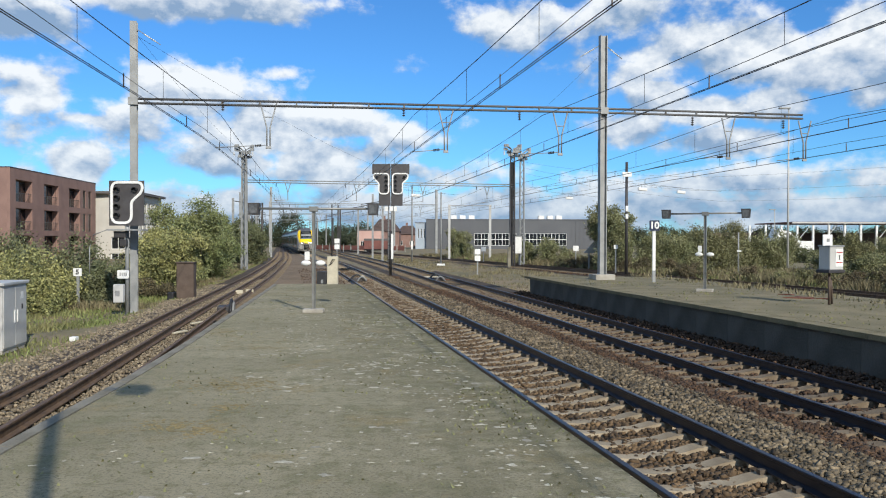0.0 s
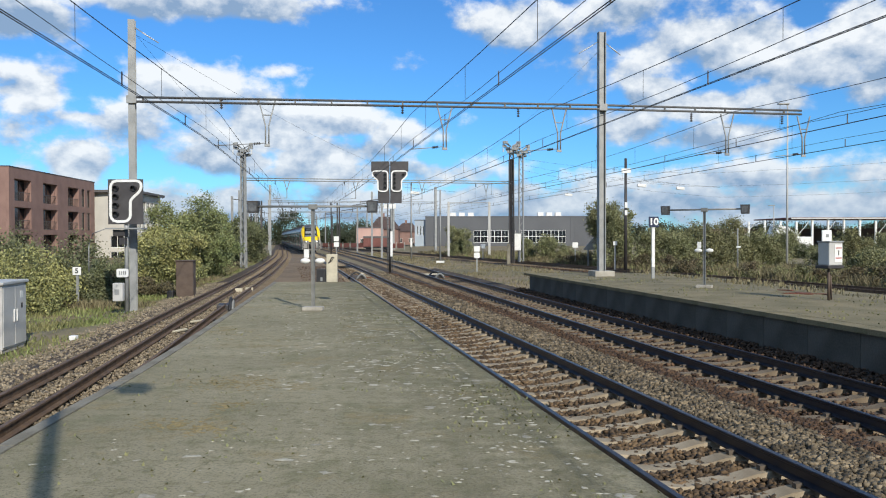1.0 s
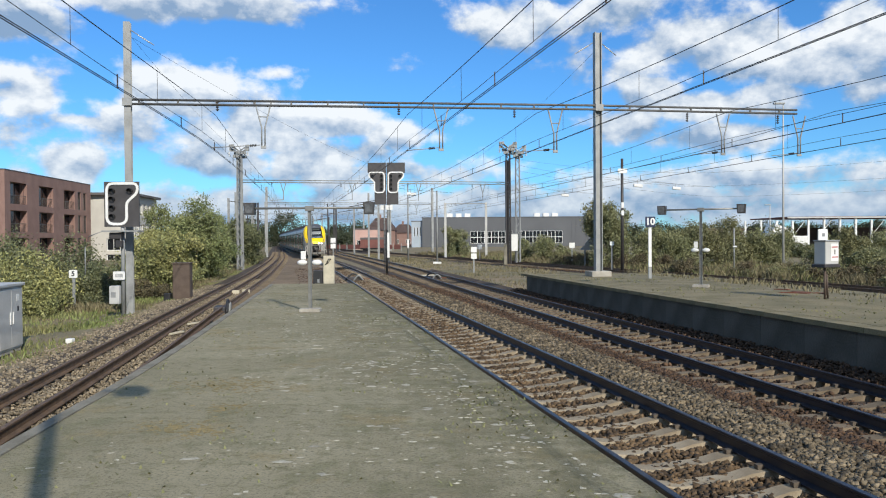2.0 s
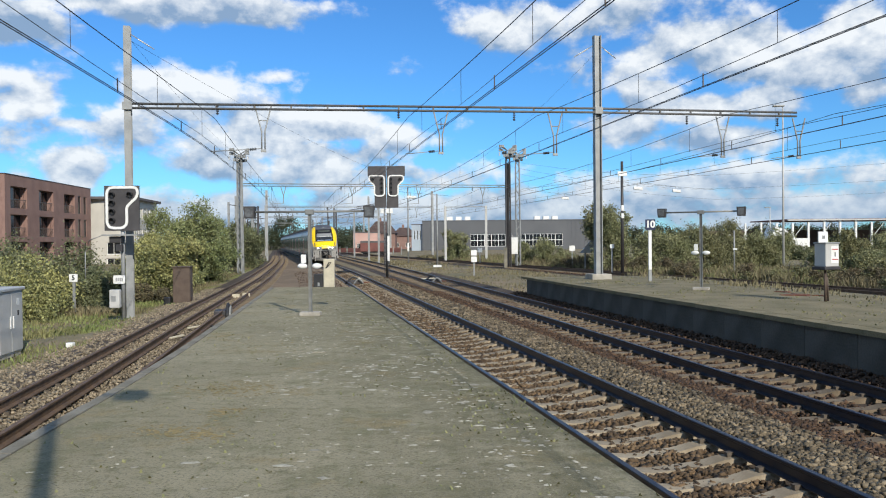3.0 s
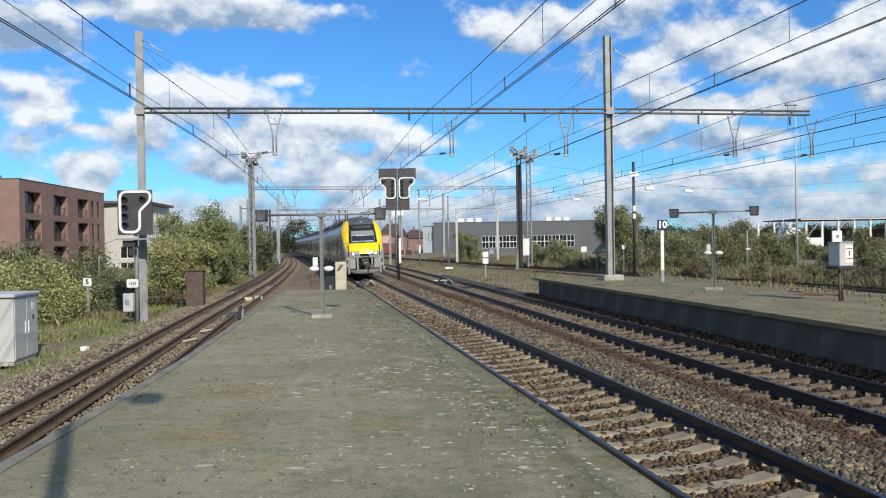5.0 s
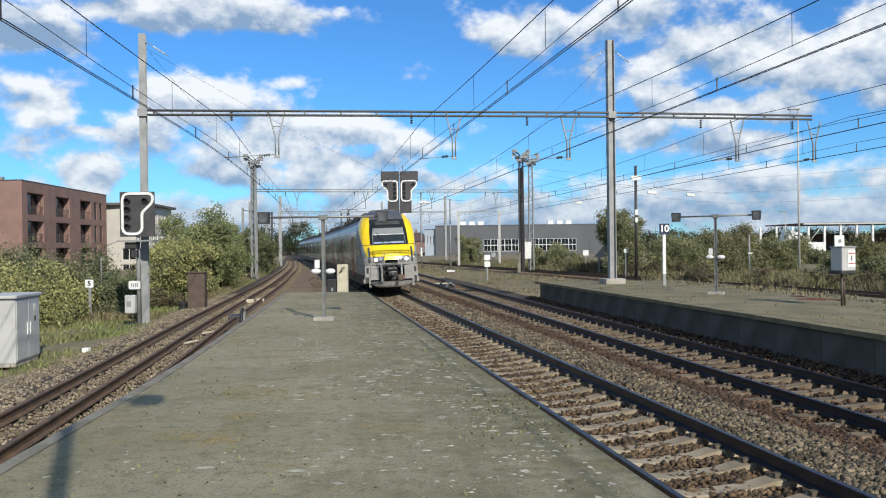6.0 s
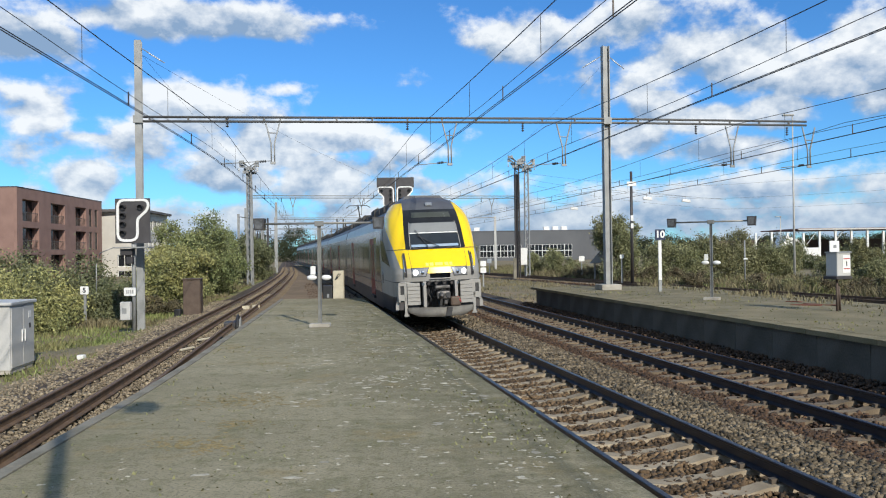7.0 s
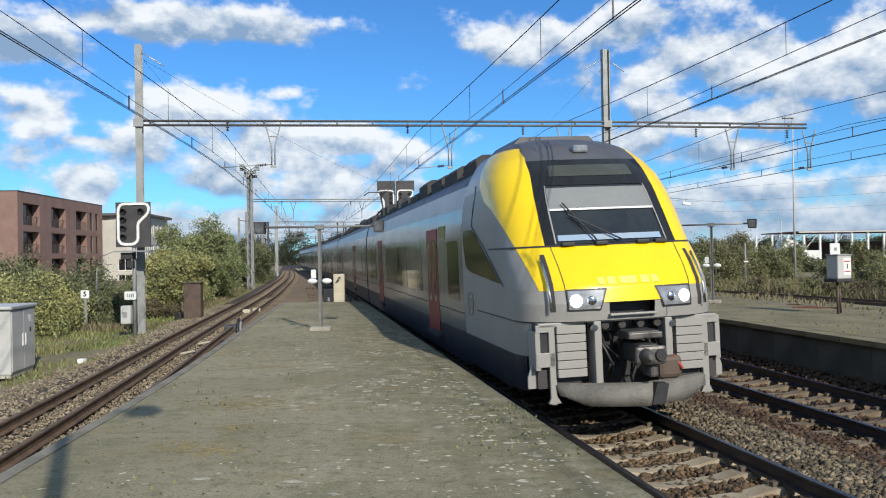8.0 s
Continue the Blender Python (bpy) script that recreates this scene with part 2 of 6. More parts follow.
M["frame_dark"] = mat("dark_window_frame", (0.05, 0.045, 0.045), (0.07, 0.065, 0.06), 0.5, 0, 3, 20, 0)
M["roof_felt"] = mat("roof_felt", (0.13, 0.12, 0.12), (0.09, 0.085, 0.085), 0.9, 0, 0.6, 9)
M["blue_clad"] = mat("pale_blue_cladding", (0.36, 0.42, 0.48), (0.31, 0.36, 0.42), 0.6, 0, 0.4, 5, 0.1)
M["pink"] = mat("pink_render", (0.55, 0.36, 0.31), (0.47, 0.30, 0.26), 0.9, 0, 0.5, 8)
M["tile"] = mat("dark_roof_tile", (0.10, 0.065, 0.055), (0.065, 0.045, 0.04), 0.85, 0, 1.0, 8, 0.4)
M["rust_red"] = mat("dull_red_sheet", (0.22, 0.09, 0.075), (0.15, 0.065, 0.055), 0.8, 0, 0.4, 5)
M["bark"] = mat("bark", (0.10, 0.075, 0.05), (0.06, 0.045, 0.03), 0.9, 0, 6, 50, 0.6)
M["leaf_warm"] = mat("leaf_yellow_green", (0.30, 0.285, 0.105), (0.18, 0.195, 0.075), 0.6, 0, 0.9, 7, 0, island=0.55)
M["leaf_dark"] = mat("leaf_dark_green", (0.10, 0.115, 0.052), (0.145, 0.15, 0.07), 0.6, 0, 0.9, 7, 0, island=0.45)
M["grass"] = mat("grass_green", (0.14, 0.18, 0.05), (0.20, 0.18, 0.08), 0.7, 0, 0.7, 6, 0, island=0.45)
M["straw"] = mat("dry_straw", (0.21, 0.18, 0.10), (0.13, 0.115, 0.06), 0.8, 0, 0.6, 6, 0, island=0.4)
M["silver_light"] = mat("light_grey_paint", (0.36, 0.358, 0.35), (0.32, 0.318, 0.31), 0.32, 0.1, 1, 30, 0.02)
M["navy_skirt"] = mat("dark_blue_skirt", (0.014, 0.017, 0.030), (0.02, 0.022, 0.032), 0.45, 0, 2, 30, 0.03)
M["black_gloss"] = mat("black_gloss", (0.012, 0.012, 0.013), (0.018, 0.018, 0.018), 0.12, 0, 1, 20, 0)
M["windscreen"] = mat("windscreen_glass", (0.02, 0.025, 0.03), (0.03, 0.035, 0.04), 0.05, 0, 1, 8, 0)
M["blind"] = mat("grey_blind", (0.22, 0.23, 0.23), (0.19, 0.20, 0.20), 0.45, 0, 2, 20, 0)
M["desk"] = mat("pale_blue_desk", (0.25, 0.36, 0.5), (0.32, 0.38, 0.45), 0.4, 0, 6, 30, 0)
M["display"] = mat("unlit_display", (0.05, 0.055, 0.045), (0.065, 0.07, 0.06), 0.25, 0, 3, 60, 0)
M["lamp_glass"] = mat("lamp_glass", (0.42, 0.43, 0.45), (0.24, 0.25, 0.26), 0.12, 0.4, 9, 40, 0)
M["chrome"] = mat("chrome", (0.6, 0.6, 0.6), (0.5, 0.5, 0.5), 0.2, 1.0, 5, 40, 0)
M["beam_on"] = glow("lit_headlamp", (1.0, 0.97, 0.88), 2.2)
M["coupler"] = mat("worn_steel", (0.16, 0.15, 0.14), (0.05, 0.048, 0.045), 0.45, 0.4, 7, 60)
M["plough"] = mat("grey_plough_paint", (0.17, 0.16, 0.14), (0.085, 0.08, 0.07), 0.65, 0, 2.5, 30, 0.15)
M["door_red"] = mat("dark_red_door", (0.30, 0.03, 0.025), (0.24, 0.026, 0.022), 0.4, 0, 2, 30, 0.03)
M["glass_side"] = mat("tinted_side_glass", (0.02, 0.022, 0.024), (0.03, 0.032, 0.03), 0.08, 0, 1, 6, 0)
M["chalk"] = mat("chalky_white", (0.45, 0.42, 0.34), (0.29, 0.265, 0.205), 0.9, 0, 30, 200, 0.2, island=0.3)
M["moss"] = mat("moss", (0.15, 0.155, 0.065), (0.20, 0.19, 0.085), 0.9, 0, 3, 30, 0, island=0.3)
M["stone_brown"] = mat("brown_ballast_stone", (0.105, 0.060, 0.033), (0.045, 0.026, 0.015), 0.9, 0, 3, 40, 0.3, island=0.5)
M["stone_pale"] = mat("pale_ballast_stone", (0.30, 0.245, 0.17), (0.17, 0.135, 0.09), 0.9, 0, 3, 40, 0.3, island=0.45)
M["post_grey"] = mat("weathered_post_steel", (0.27, 0.27, 0.255), (0.18, 0.18, 0.17), 0.45, 0.4, 4, 40, 0.1)
M["leaf_far"] = mat("leaf_far_dark", (0.04, 0.055, 0.03), (0.06, 0.07, 0.035), 0.7, 0, 0.3, 3, 0, island=0.35)
M["dull_yellow"] = mat("dull_yellow_paint", (0.30, 0.25, 0.04), (0.24, 0.20, 0.035), 0.4, 0, 2, 30, 0.03)

M["number_pale"] = mat("pale_yellow_lettering", (0.90, 0.70, 0.16), (0.86, 0.66, 0.12), 0.4, 0, 3, 30, 0)
M["sleeper_brown"] = mat("dirty_brown_sleeper", (0.215, 0.165, 0.11), (0.125, 0.094, 0.06), 0.9, 0, 3, 50, obj_rand=0.18)
M["beam_dark"] = mat("weathered_beam_steel", (0.13, 0.13, 0.128), (0.09, 0.088, 0.085), 0.6, 0.2, 3, 30, 0.1)
M["roof_dark"] = mat("sooty_roof_equipment", (0.035, 0.034, 0.034), (0.06, 0.055, 0.05), 0.8, 0, 3, 30, 0.1)
M["dry_moss"] = mat("rusty_dry_moss", (0.245, 0.188, 0.088), (0.18, 0.148, 0.068), 0.95, 0, 3, 30, 0.2, island=0.25)
M["leaf_dull"] = mat("leaf_dull_green", (0.15, 0.165, 0.072), (0.22, 0.215, 0.105), 0.65, 0, 0.8, 6, 0, island=0.5)
M["leaf_olive"] = mat("leaf_olive", (0.20, 0.19, 0.085), (0.13, 0.135, 0.062), 0.65, 0, 0.9, 7, 0, island=0.5)
M["leaf_brown"] = mat("bramble_brown", (0.13, 0.10, 0.055), (0.085, 0.08, 0.04), 0.75, 0, 1.2, 7, 0, island=0.5)
M["stone_warm"] = mat("warm_ballast_stone", (0.15, 0.098, 0.052), (0.058, 0.037, 0.021), 0.9, 0, 3, 40, 0.3, island=0.5)
M["clip"] = mat("worn_rail_clip", (0.13, 0.105, 0.08), (0.07, 0.055, 0.04), 0.6, 0.1, 6, 60, 0.1)


def part(name, bm, material, parent=None, label=""):
    me = bpy.data.meshes.new(name)
    bm.to_mesh(me)
    bm.free()
    for m in (material if isinstance(material, (list, tuple)) else [material]):
        me.materials.append(m)
    ob = new(name, me)
    if parent:
        ob.parent = parent
    if label:
        ob["label"] = label
    return ob


def raw(name, verts, faces, material, parent=None, smooth=False):
    me = bpy.data.meshes.new(name)
    me.from_pydata(verts, [], faces)
    me.update()
    for m in (material if isinstance(material, (list, tuple)) else [material]):
        me.materials.append(m)
    if smooth:
        me.polygons.foreach_set("use_smooth", [True] * len(me.polygons))
    ob = new(name, me)
    if parent:
        ob.parent = parent
    return ob


def thing(name, label, category, m=None, group="", kind=""):
    ob = new(name)
    ob.empty_display_size = 0.2
    if m is not None:
        ob.matrix_basis = m
    return tagged(ob, label, category, group, kind)


def add_box(bm, x0, x1, y0, y1, z0, z1, bevel=0.0, mi=0):
    vs = [bm.verts.new((x, y, z)) for z in (z0, z1) for y in (y0, y1) for x in (x0, x1)]
    fs = [bm.faces.new([vs[i] for i in q]) for q in ((0, 2, 3, 1), (4, 5, 7, 6), (0, 1, 5, 4), (2, 6, 7, 3), (0, 4, 6, 2), (1, 3, 7, 5))]
    for f in fs:
        f.material_index = mi
    if bevel:
        r = bmesh.ops.bevel(bm, geom=list({e for f in fs for e in f.edges}), offset=bevel, segments=2, affect="EDGES", profile=0.5)
        for f in r["faces"]:
            f.material_index = mi
    return vs


def box(x0, x1, y0, y1, z0, z1, bevel=0.0):
    bm = bmesh.new()
    add_box(bm, x0, x1, y0, y1, z0, z1, bevel)
    return bm


def add_tube(bm, pts, r, seg=8, r2=None, cap=True):
    """A tube along points; r at its start, r2 at its end."""
    pts = [Vector(p) for p in pts]
    rings = []
    n = len(pts)
    up = None
    for i, p in enumerate(pts):
        d = (pts[min(i + 1, n - 1)] - pts[max(i - 1, 0)]).normalized()
        ref = Vector((0, 0, 1)) if abs(d.z) < 0.95 else Vector((1, 0, 0))
        a = d.cross(ref).normalized()
        b = d.cross(a)
        k = r + ((r2 if r2 is not None else r) - r) * i / max(1, n - 1)
        rings.append([bm.verts.new(p + (a * math.cos(2 * math.pi * j / seg) + b * math.sin(2 * math.pi * j / seg)) * k) for j in range(seg)])
    for i in range(n - 1):
        for j in range(seg):
            f = bm.faces.new((rings[i][j], rings[i][(j + 1) % seg], rings[i + 1][(j + 1) % seg], rings[i + 1][j]))
            f.smooth = seg > 5
    if cap:
        bm.faces.new(rings[0][::-1])
        bm.faces.new(rings[-1])
    bmesh.ops.recalc_face_normals(bm, faces=bm.faces[:]) if len(bm.faces) < 400 else None


def tube(pts, r, seg=8, r2=None):
    bm = bmesh.new()
    add_tube(bm, pts, r, seg, r2)
    return bm


def add_prism(bm, outline, y0, y1, mi=0):
    """A plate with an outline in x and z, from y0 to y1."""
    a = [bm.verts.new((x, y0, z)) for x, z in outline]
    b = [bm.verts.new((x, y1, z)) for x, z in outline]
    n = len(a)
    fs = [bm.faces.new(a), bm.faces.new(b[::-1])]
    for i in range(n):
        fs.append(bm.faces.new((a[i], b[i], b[(i + 1) % n], a[(i + 1) % n])))
    for f in fs:
        f.material_index = mi
    bmesh.ops.recalc_face_normals(bm, faces=fs)


def prism(outline, y0, y1):
    bm = bmesh.new()
    add_prism(bm, outline, y0, y1)
    return bm


def rounded(w, h, r, n=5, cx=0, cz=0):
    pts = []
    for sx, sz, a0 in ((1, -1, -90), (1, 1, 0), (-1, 1, 90), (-1, -1, 180)):
        for i in range(n + 1):
            a = radians(a0 + 90 * i / n)
            pts.append((cx + sx * (w / 2 - r) + r * math.cos(a), cz + sz * (h / 2 - r) + r * math.sin(a)))
    return pts


# ---------------------------------------------------------------- lines of the tracks: x as a function of y
RAIL_Z, BED_Z = -0.58, -0.80
CANT = 0.06                      # the main track leans towards the platform: rise per metre across


def curve_of(points):
    ys, xs = zip(*points)

    def f(y):
        if y <= ys[0]:
            return xs[0] + (y - ys[0]) * (xs[1] - xs[0]) / (ys[1] - ys[0])
        if y >= ys[-1]:
            return xs[-1] + (y - ys[-1]) * (xs[-1] - xs[-2]) / (ys[-1] - ys[-2])
        i = max(k for k in range(len(ys) - 1) if ys[k] <= y)

        def slope(k):
            k0, k1 = max(k - 1, 0), min(k + 1, len(ys) - 1)
            return (xs[k1] - xs[k0]) / (ys[k1] - ys[k0])
        h = ys[i + 1] - ys[i]
        u = (y - ys[i]) / h
        return ((2 * u ** 3 - 3 * u * u + 1) * xs[i] + (u ** 3 - 2 * u * u + u) * h * slope(i)
                + (3 * u * u - 2 * u ** 3) * xs[i + 1] + (u ** 3 - u * u) * h * slope(i + 1))
    return f


def line_a(y):
    return 4.26 - 0.19 * y - 0.0003 * (min(max(y, 45), 100) - 45) ** 2 - 0.033 * max(0, y - 100)


def line_b(y):
    return line_a(y) + 3.75 + 0.02 * y


line_c = curve_of([(-60, 4.5), (0, -3.95), (11.6, -5.75), (18, -6.78), (25, -7.9), (40, -10.15), (57, -12.8), (102, -20.7), (150, -30.3), (237, -48.0), (350, -71.5)])
edge_left = curve_of([(-40, -1.1), (0, -3.15), (7, -3.7), (10.35, -3.98), (14.24, -4.42), (23.7, -5.62), (31, -6.55)])


def edge_right(y):
    return line_a(y) - 1.75


def line_d(y):
    return 29.15 - 0.29 * y


def side(f, y, off):
    """The point at off metres to the right of a line."""
    d = f(y + 0.5) - f(y - 0.5)
    n = math.hypot(1, d)
    return f(y) + off / n, y - off * d / n


def steps(y0, y1):
    ys, y = [], y0
    while y < y1:
        ys.append(y)
        y += 1.0 if y < 40 else 3.0 if y < 120 else 8.0
    return ys + [y1]


RAIL = [(-.07, -.17), (-.07, -.155), (-.012, -.13), (-.012, -.045), (-.036, -.03), (-.036, -.006), (-.03, 0), (.03, 0), (.036, -.006), (.036, -.03), (.012, -.045), (.012, -.13), (.07, -.155), (.07, -.17)]


def sweep(name, f, off, profile, z, y0, y1, material, parent=None, closed=True):
    verts, faces = [], []
    ys, n = steps(y0, y1), len(profile)
    for y in ys:
        for px, pz in profile:
            x, yy = side(f, y, off + px)
            verts.append((x, yy, z + pz))
    m = n if closed else n - 1
    for i in range(len(ys) - 1):
        for j in range(m):
            a, b = i * n + j, i * n + (j + 1) % n
            faces.append((a, b, b + n, a + n))
    if closed:
        faces += [tuple(range(n))[::-1], tuple(range((len(ys) - 1) * n, len(ys) * n))]
    return raw(name, verts, faces, material, parent)


# ---------------------------------------------------------------- ground, tracks, platforms


def ground():
    xs = [-900, -400, -200, -100, -60, -40, -30, -24, -20] + [x * 1.0 for x in range(-18, 30)] + [32, 36, 42, 50, 60, 80, 120, 200, 400, 900]
    ys = [-200, -60, -30, -15] + [y * 1.5 for y in range(-6, 60)] + [95, 105, 120, 140, 170, 210, 260, 330, 450, 700, 1200, 2500]
    verts, faces = [], []
    for y in ys:
        for x in xs:
            z = -0.90
            d = line_c(min(y, 350)) - x
            if d > 2.2:
                z -= min(0.19, (d - 2.2) * 0.1)
                z += 0.12 * noise.noise(Vector((x * .3, y * .3, 0))) if d > 3 else 0
            if x > line_d(min(y, 350)) + 3:
                z += 0.15 * noise.noise(Vector((x * .3, y * .3, 0))) + .1
            verts.append((x, y, z))
    n = len(xs)
    for i in range(len(ys) - 1):
        for j in range(n - 1):
            faces.append((i * n + j, i * n + j + 1, (i + 1) * n + j + 1, (i + 1) * n + j))
    tagged(raw("ground", verts, faces, M["soil"], smooth=True), "dry grassy soil along the railway", "ground", kind="structure")


ground()


def strip(name, fl, fr, y0, y1, z0, z1, material, parent=None):
    verts, faces = [], []
    ys = steps(y0, y1)
    for y in ys:
        a, b = fl(y), fr(y)
        verts += [(a, y, z0), (b, y, z0), (b, y, z1), (a, y, z1)]
    for i in range(len(ys) - 1):
        for j in range(4):
            a, b = i * 4 + j, i * 4 + (j + 1) % 4
            faces.append((a, b, b + 4, a + 4))
    k = (len(ys) - 1) * 4
    faces += [(3, 2, 1, 0), (k, k + 1, k + 2, k + 3)]
    return raw(name, verts, faces, material, parent)


def track(name, f, y0, y1, label, side_mat, extra=(), cant=0.0):
    t = thing(name, label, "railway track", kind="structure")
    bed = [(px, pz + px * cant * (.75 if abs(px) > 1.6 else 1)) for px, pz in ((-2.0, -.09), (-1.5, -.045), (1.5, -.045), (2.0, -.09))]
    sweep("ballast_bed", f, 0, bed, BED_Z, y0, y1, M["ballast_bed"], t, False)
    for off in (-0.7535, 0.7535, *extra):
        sweep("rail", f, off, RAIL, RAIL_Z + off * cant, y0, y1, side_mat, t)
    return t


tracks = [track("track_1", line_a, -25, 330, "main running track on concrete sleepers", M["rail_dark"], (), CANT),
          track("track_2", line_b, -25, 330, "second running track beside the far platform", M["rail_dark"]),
          track("track_3", line_c, -20, 330, "rusty track on the other platform side", M["rail_side"], (0.05,)),
          track("track_4", line_d, 10, 260, "rusty siding behind the far platform", M["rail_side"])]


def platforms():
    p = thing("platform_1", "worn grey gravel platform with concrete edge", "platform", kind="structure")
    strip("platform_top", lambda y: edge_left(y) + .13, lambda y: edge_right(y) - .03, -30, 30.6, -.06, 0, M["asphalt"], p)
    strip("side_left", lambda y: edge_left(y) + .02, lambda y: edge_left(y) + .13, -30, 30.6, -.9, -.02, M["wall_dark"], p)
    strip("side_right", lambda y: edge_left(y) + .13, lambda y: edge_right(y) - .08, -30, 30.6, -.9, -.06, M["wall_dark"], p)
    p = thing("platform_2", "far platform of packed gravel with concrete wall", "platform", kind="structure")
    fl, fr = (lambda y: line_b(y) + 1.79), (lambda y: line_b(y) + 7.8)
    strip("platform_top", lambda y: fl(y) + .3, fr, -20, 35, -.95, .12, M["asphalt2"], p)
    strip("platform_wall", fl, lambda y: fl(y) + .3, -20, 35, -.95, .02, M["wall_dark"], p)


platforms()


def dirt_bed():
    verts, faces = [], []
    ys = steps(30.6, 150)
    for y in ys:
        a, b = line_c(y) + 1.0, line_a(y) - .9
        for i in range(5):
            verts.append((a + (b - a) * i / 4, y, -.82 + .03 * noise.noise(Vector((i * 3.1, y * .6, 0)))))
    for i in range(len(ys) - 1):
        for j in range(4):
            k = i * 5 + j
            faces.append((k, k + 1, k + 6, k + 5))
    tagged(raw("dirt_bed", verts, faces, M["dirt"], smooth=True), "brown trodden dirt between the two tracks", "ground", kind="structure")
    sweep("ballast_shoulder", line_b, 0, [(.9, -.02), (1.3, .06), (1.72, .17)], BED_Z, 2, 60, M["ballast_bed"], tracks[1], False)


dirt_bed()


# ---------------------------------------------------------------- masts and gantries
def h_section(w, d, t):
    """Outline of an H-section, w across x and d across y."""
    a, b = w / 2, d / 2
    return [(-a, -b), (a, -b), (a, -b + t), (t / 2, -b + t), (t / 2, b - t), (a, b - t), (a, b), (-a, b), (-a, b - t), (-t / 2, b - t), (-t / 2, -b + t), (-a, -b + t)]


def column(outline, z0, z1, taper=1.0):
    bm = bmesh.new()
    lo = [bm.verts.new((x, y, z0)) for x, y in outline]
    hi = [bm.verts.new((x * taper, y * taper, z1)) for x, y in outline]
    n = len(lo)
    for i in range(n):
        bm.faces.new((lo[i], lo[(i + 1) % n], hi[(i + 1) % n], hi[i]))
    bm.faces.new(hi)
    bm.faces.new(lo[::-1])
    return bm


def insulator(a, b, r=0.05, n=4):
    """Ribbed insulator between two points."""
    bm = bmesh.new()
    a, b = Vector(a), Vector(b)
    add_tube(bm, [a, b], 0.018, 6)
    for i in range(n):
        c = a.lerp(b, (i + 0.5) / n)
        d = (b - a).normalized() * 0.018
        add_tube(bm, [c - d, c + d], r, 8)
    return bm


BEAM_TURN = math.degrees(math.atan(0.19))


def beam_y(x, y0=31.15):
    return y0 + 0.19 * x


def overhead_gantry():
    g = thing("gantry", "galvanised steel gantry over the tracks on two masts", "overhead gantry", pose(0, 31.15, 0, 0, 0, BEAM_TURN))
    k = math.hypot(1, 0.19)
    xl, xr = -11.3 * k, 6.5 * k
    part("mast", column(h_section(.24, .26, .03), -1.2, 9.65), M["galv"], g)
    g.children[-1].location.x = xl
    m = part("mast", column([(y, x) for x, y in h_section(.26, .29, .03)][::-1], .3, 10.05), M["galv"], g)
    m.location.x = xr
    part("foundation", box(xr - .42, xr + .42, -.4, .4, .10, .34, .03), M["concrete"], g)
    part("foundation", box(xl - .42, xl + .42, -.4, .4, -1.3, -.98, .03), M["concrete"], g)
    for z in (6.80, 6.96):
        part("beam_chord", tube([(xl, -.17, z - .14), (xr, -.17, z + .10), (15.3 * k, -.17, z + .13)], .045, 8), M["beam_dark"], g)
    for i in range(20):
        x = xl + .4 + i * 1.36
        z = -.14 + .24 * min(1.1, (x - xl) / (xr - xl))
        part("beam_batten", box(x - .03, x + .03, -.20, -.14, 6.79 + z, 6.97 + z), M["beam_dark"], g)
    for x, z in ((xl, 6.74), (xr, 6.98)):
        part("beam_bracket", box(x - .17, x + .17, -.22, -.12, z - .14, z + .14, .01), M["galv"], g)
    for x, reach in ((-6.58, -1.9), (.07, -1.4), (4.66, -1.75), (11.9, -1.4), (16.1 - .7, -1.3)):
        x *= k
        bm = bmesh.new()
        add_tube(bm, [(x - .3, -.17, 6.85), (x - .06, -.17, 5.9), (x - .06, -.17, 5.2)], .03, 6)
        add_tube(bm, [(x + .3, -.17, 6.85), (x + .06, -.17, 5.9), (x + .06, -.17, 5.2)], .03, 6)
        add_tube(bm, [(x - .16, -.17, 6.3), (x + .16, -.17, 6.3)], .022, 6)
        add_box(bm, x - .1, x + .1, -.2, -.14, 5.12, 5.22, .01)
        part("hanger", bm, M["galv"], g)
        part("steady_arm", tube([(x - .1, -.17, 5.25), (x + reach, -.17, 5.12)], .018, 6), M["galv"], g)
        part("insulator", insulator((x - .25, -.17, 5.24), (x - .5, -.17, 5.21)), M["black"], g)
    for x in (-8.2, -1.56, 2.99, 10.3, 14.4):
        x *= k
        part("insulator", insulator((x, -.17, 6.85), (x, -.17, 6.48), .055), M["dark_steel"], g)
    # stay insulators at the tops of the masts
    for x, zt, d in ((xl, 9.45, 1), (xr, 9.75, 1), (xr, 9.75, -1)):
        part("stay_rod", tube([(x, 0, zt), (x + d * .9, .2, zt - .55)], .018, 5), M["galv"], g)
        part("insulator", insulator((x + d * .35, .08, zt - .22), (x + d * .75, .17, zt - .46), .03, 6), M["white"], g)


overhead_gantry()


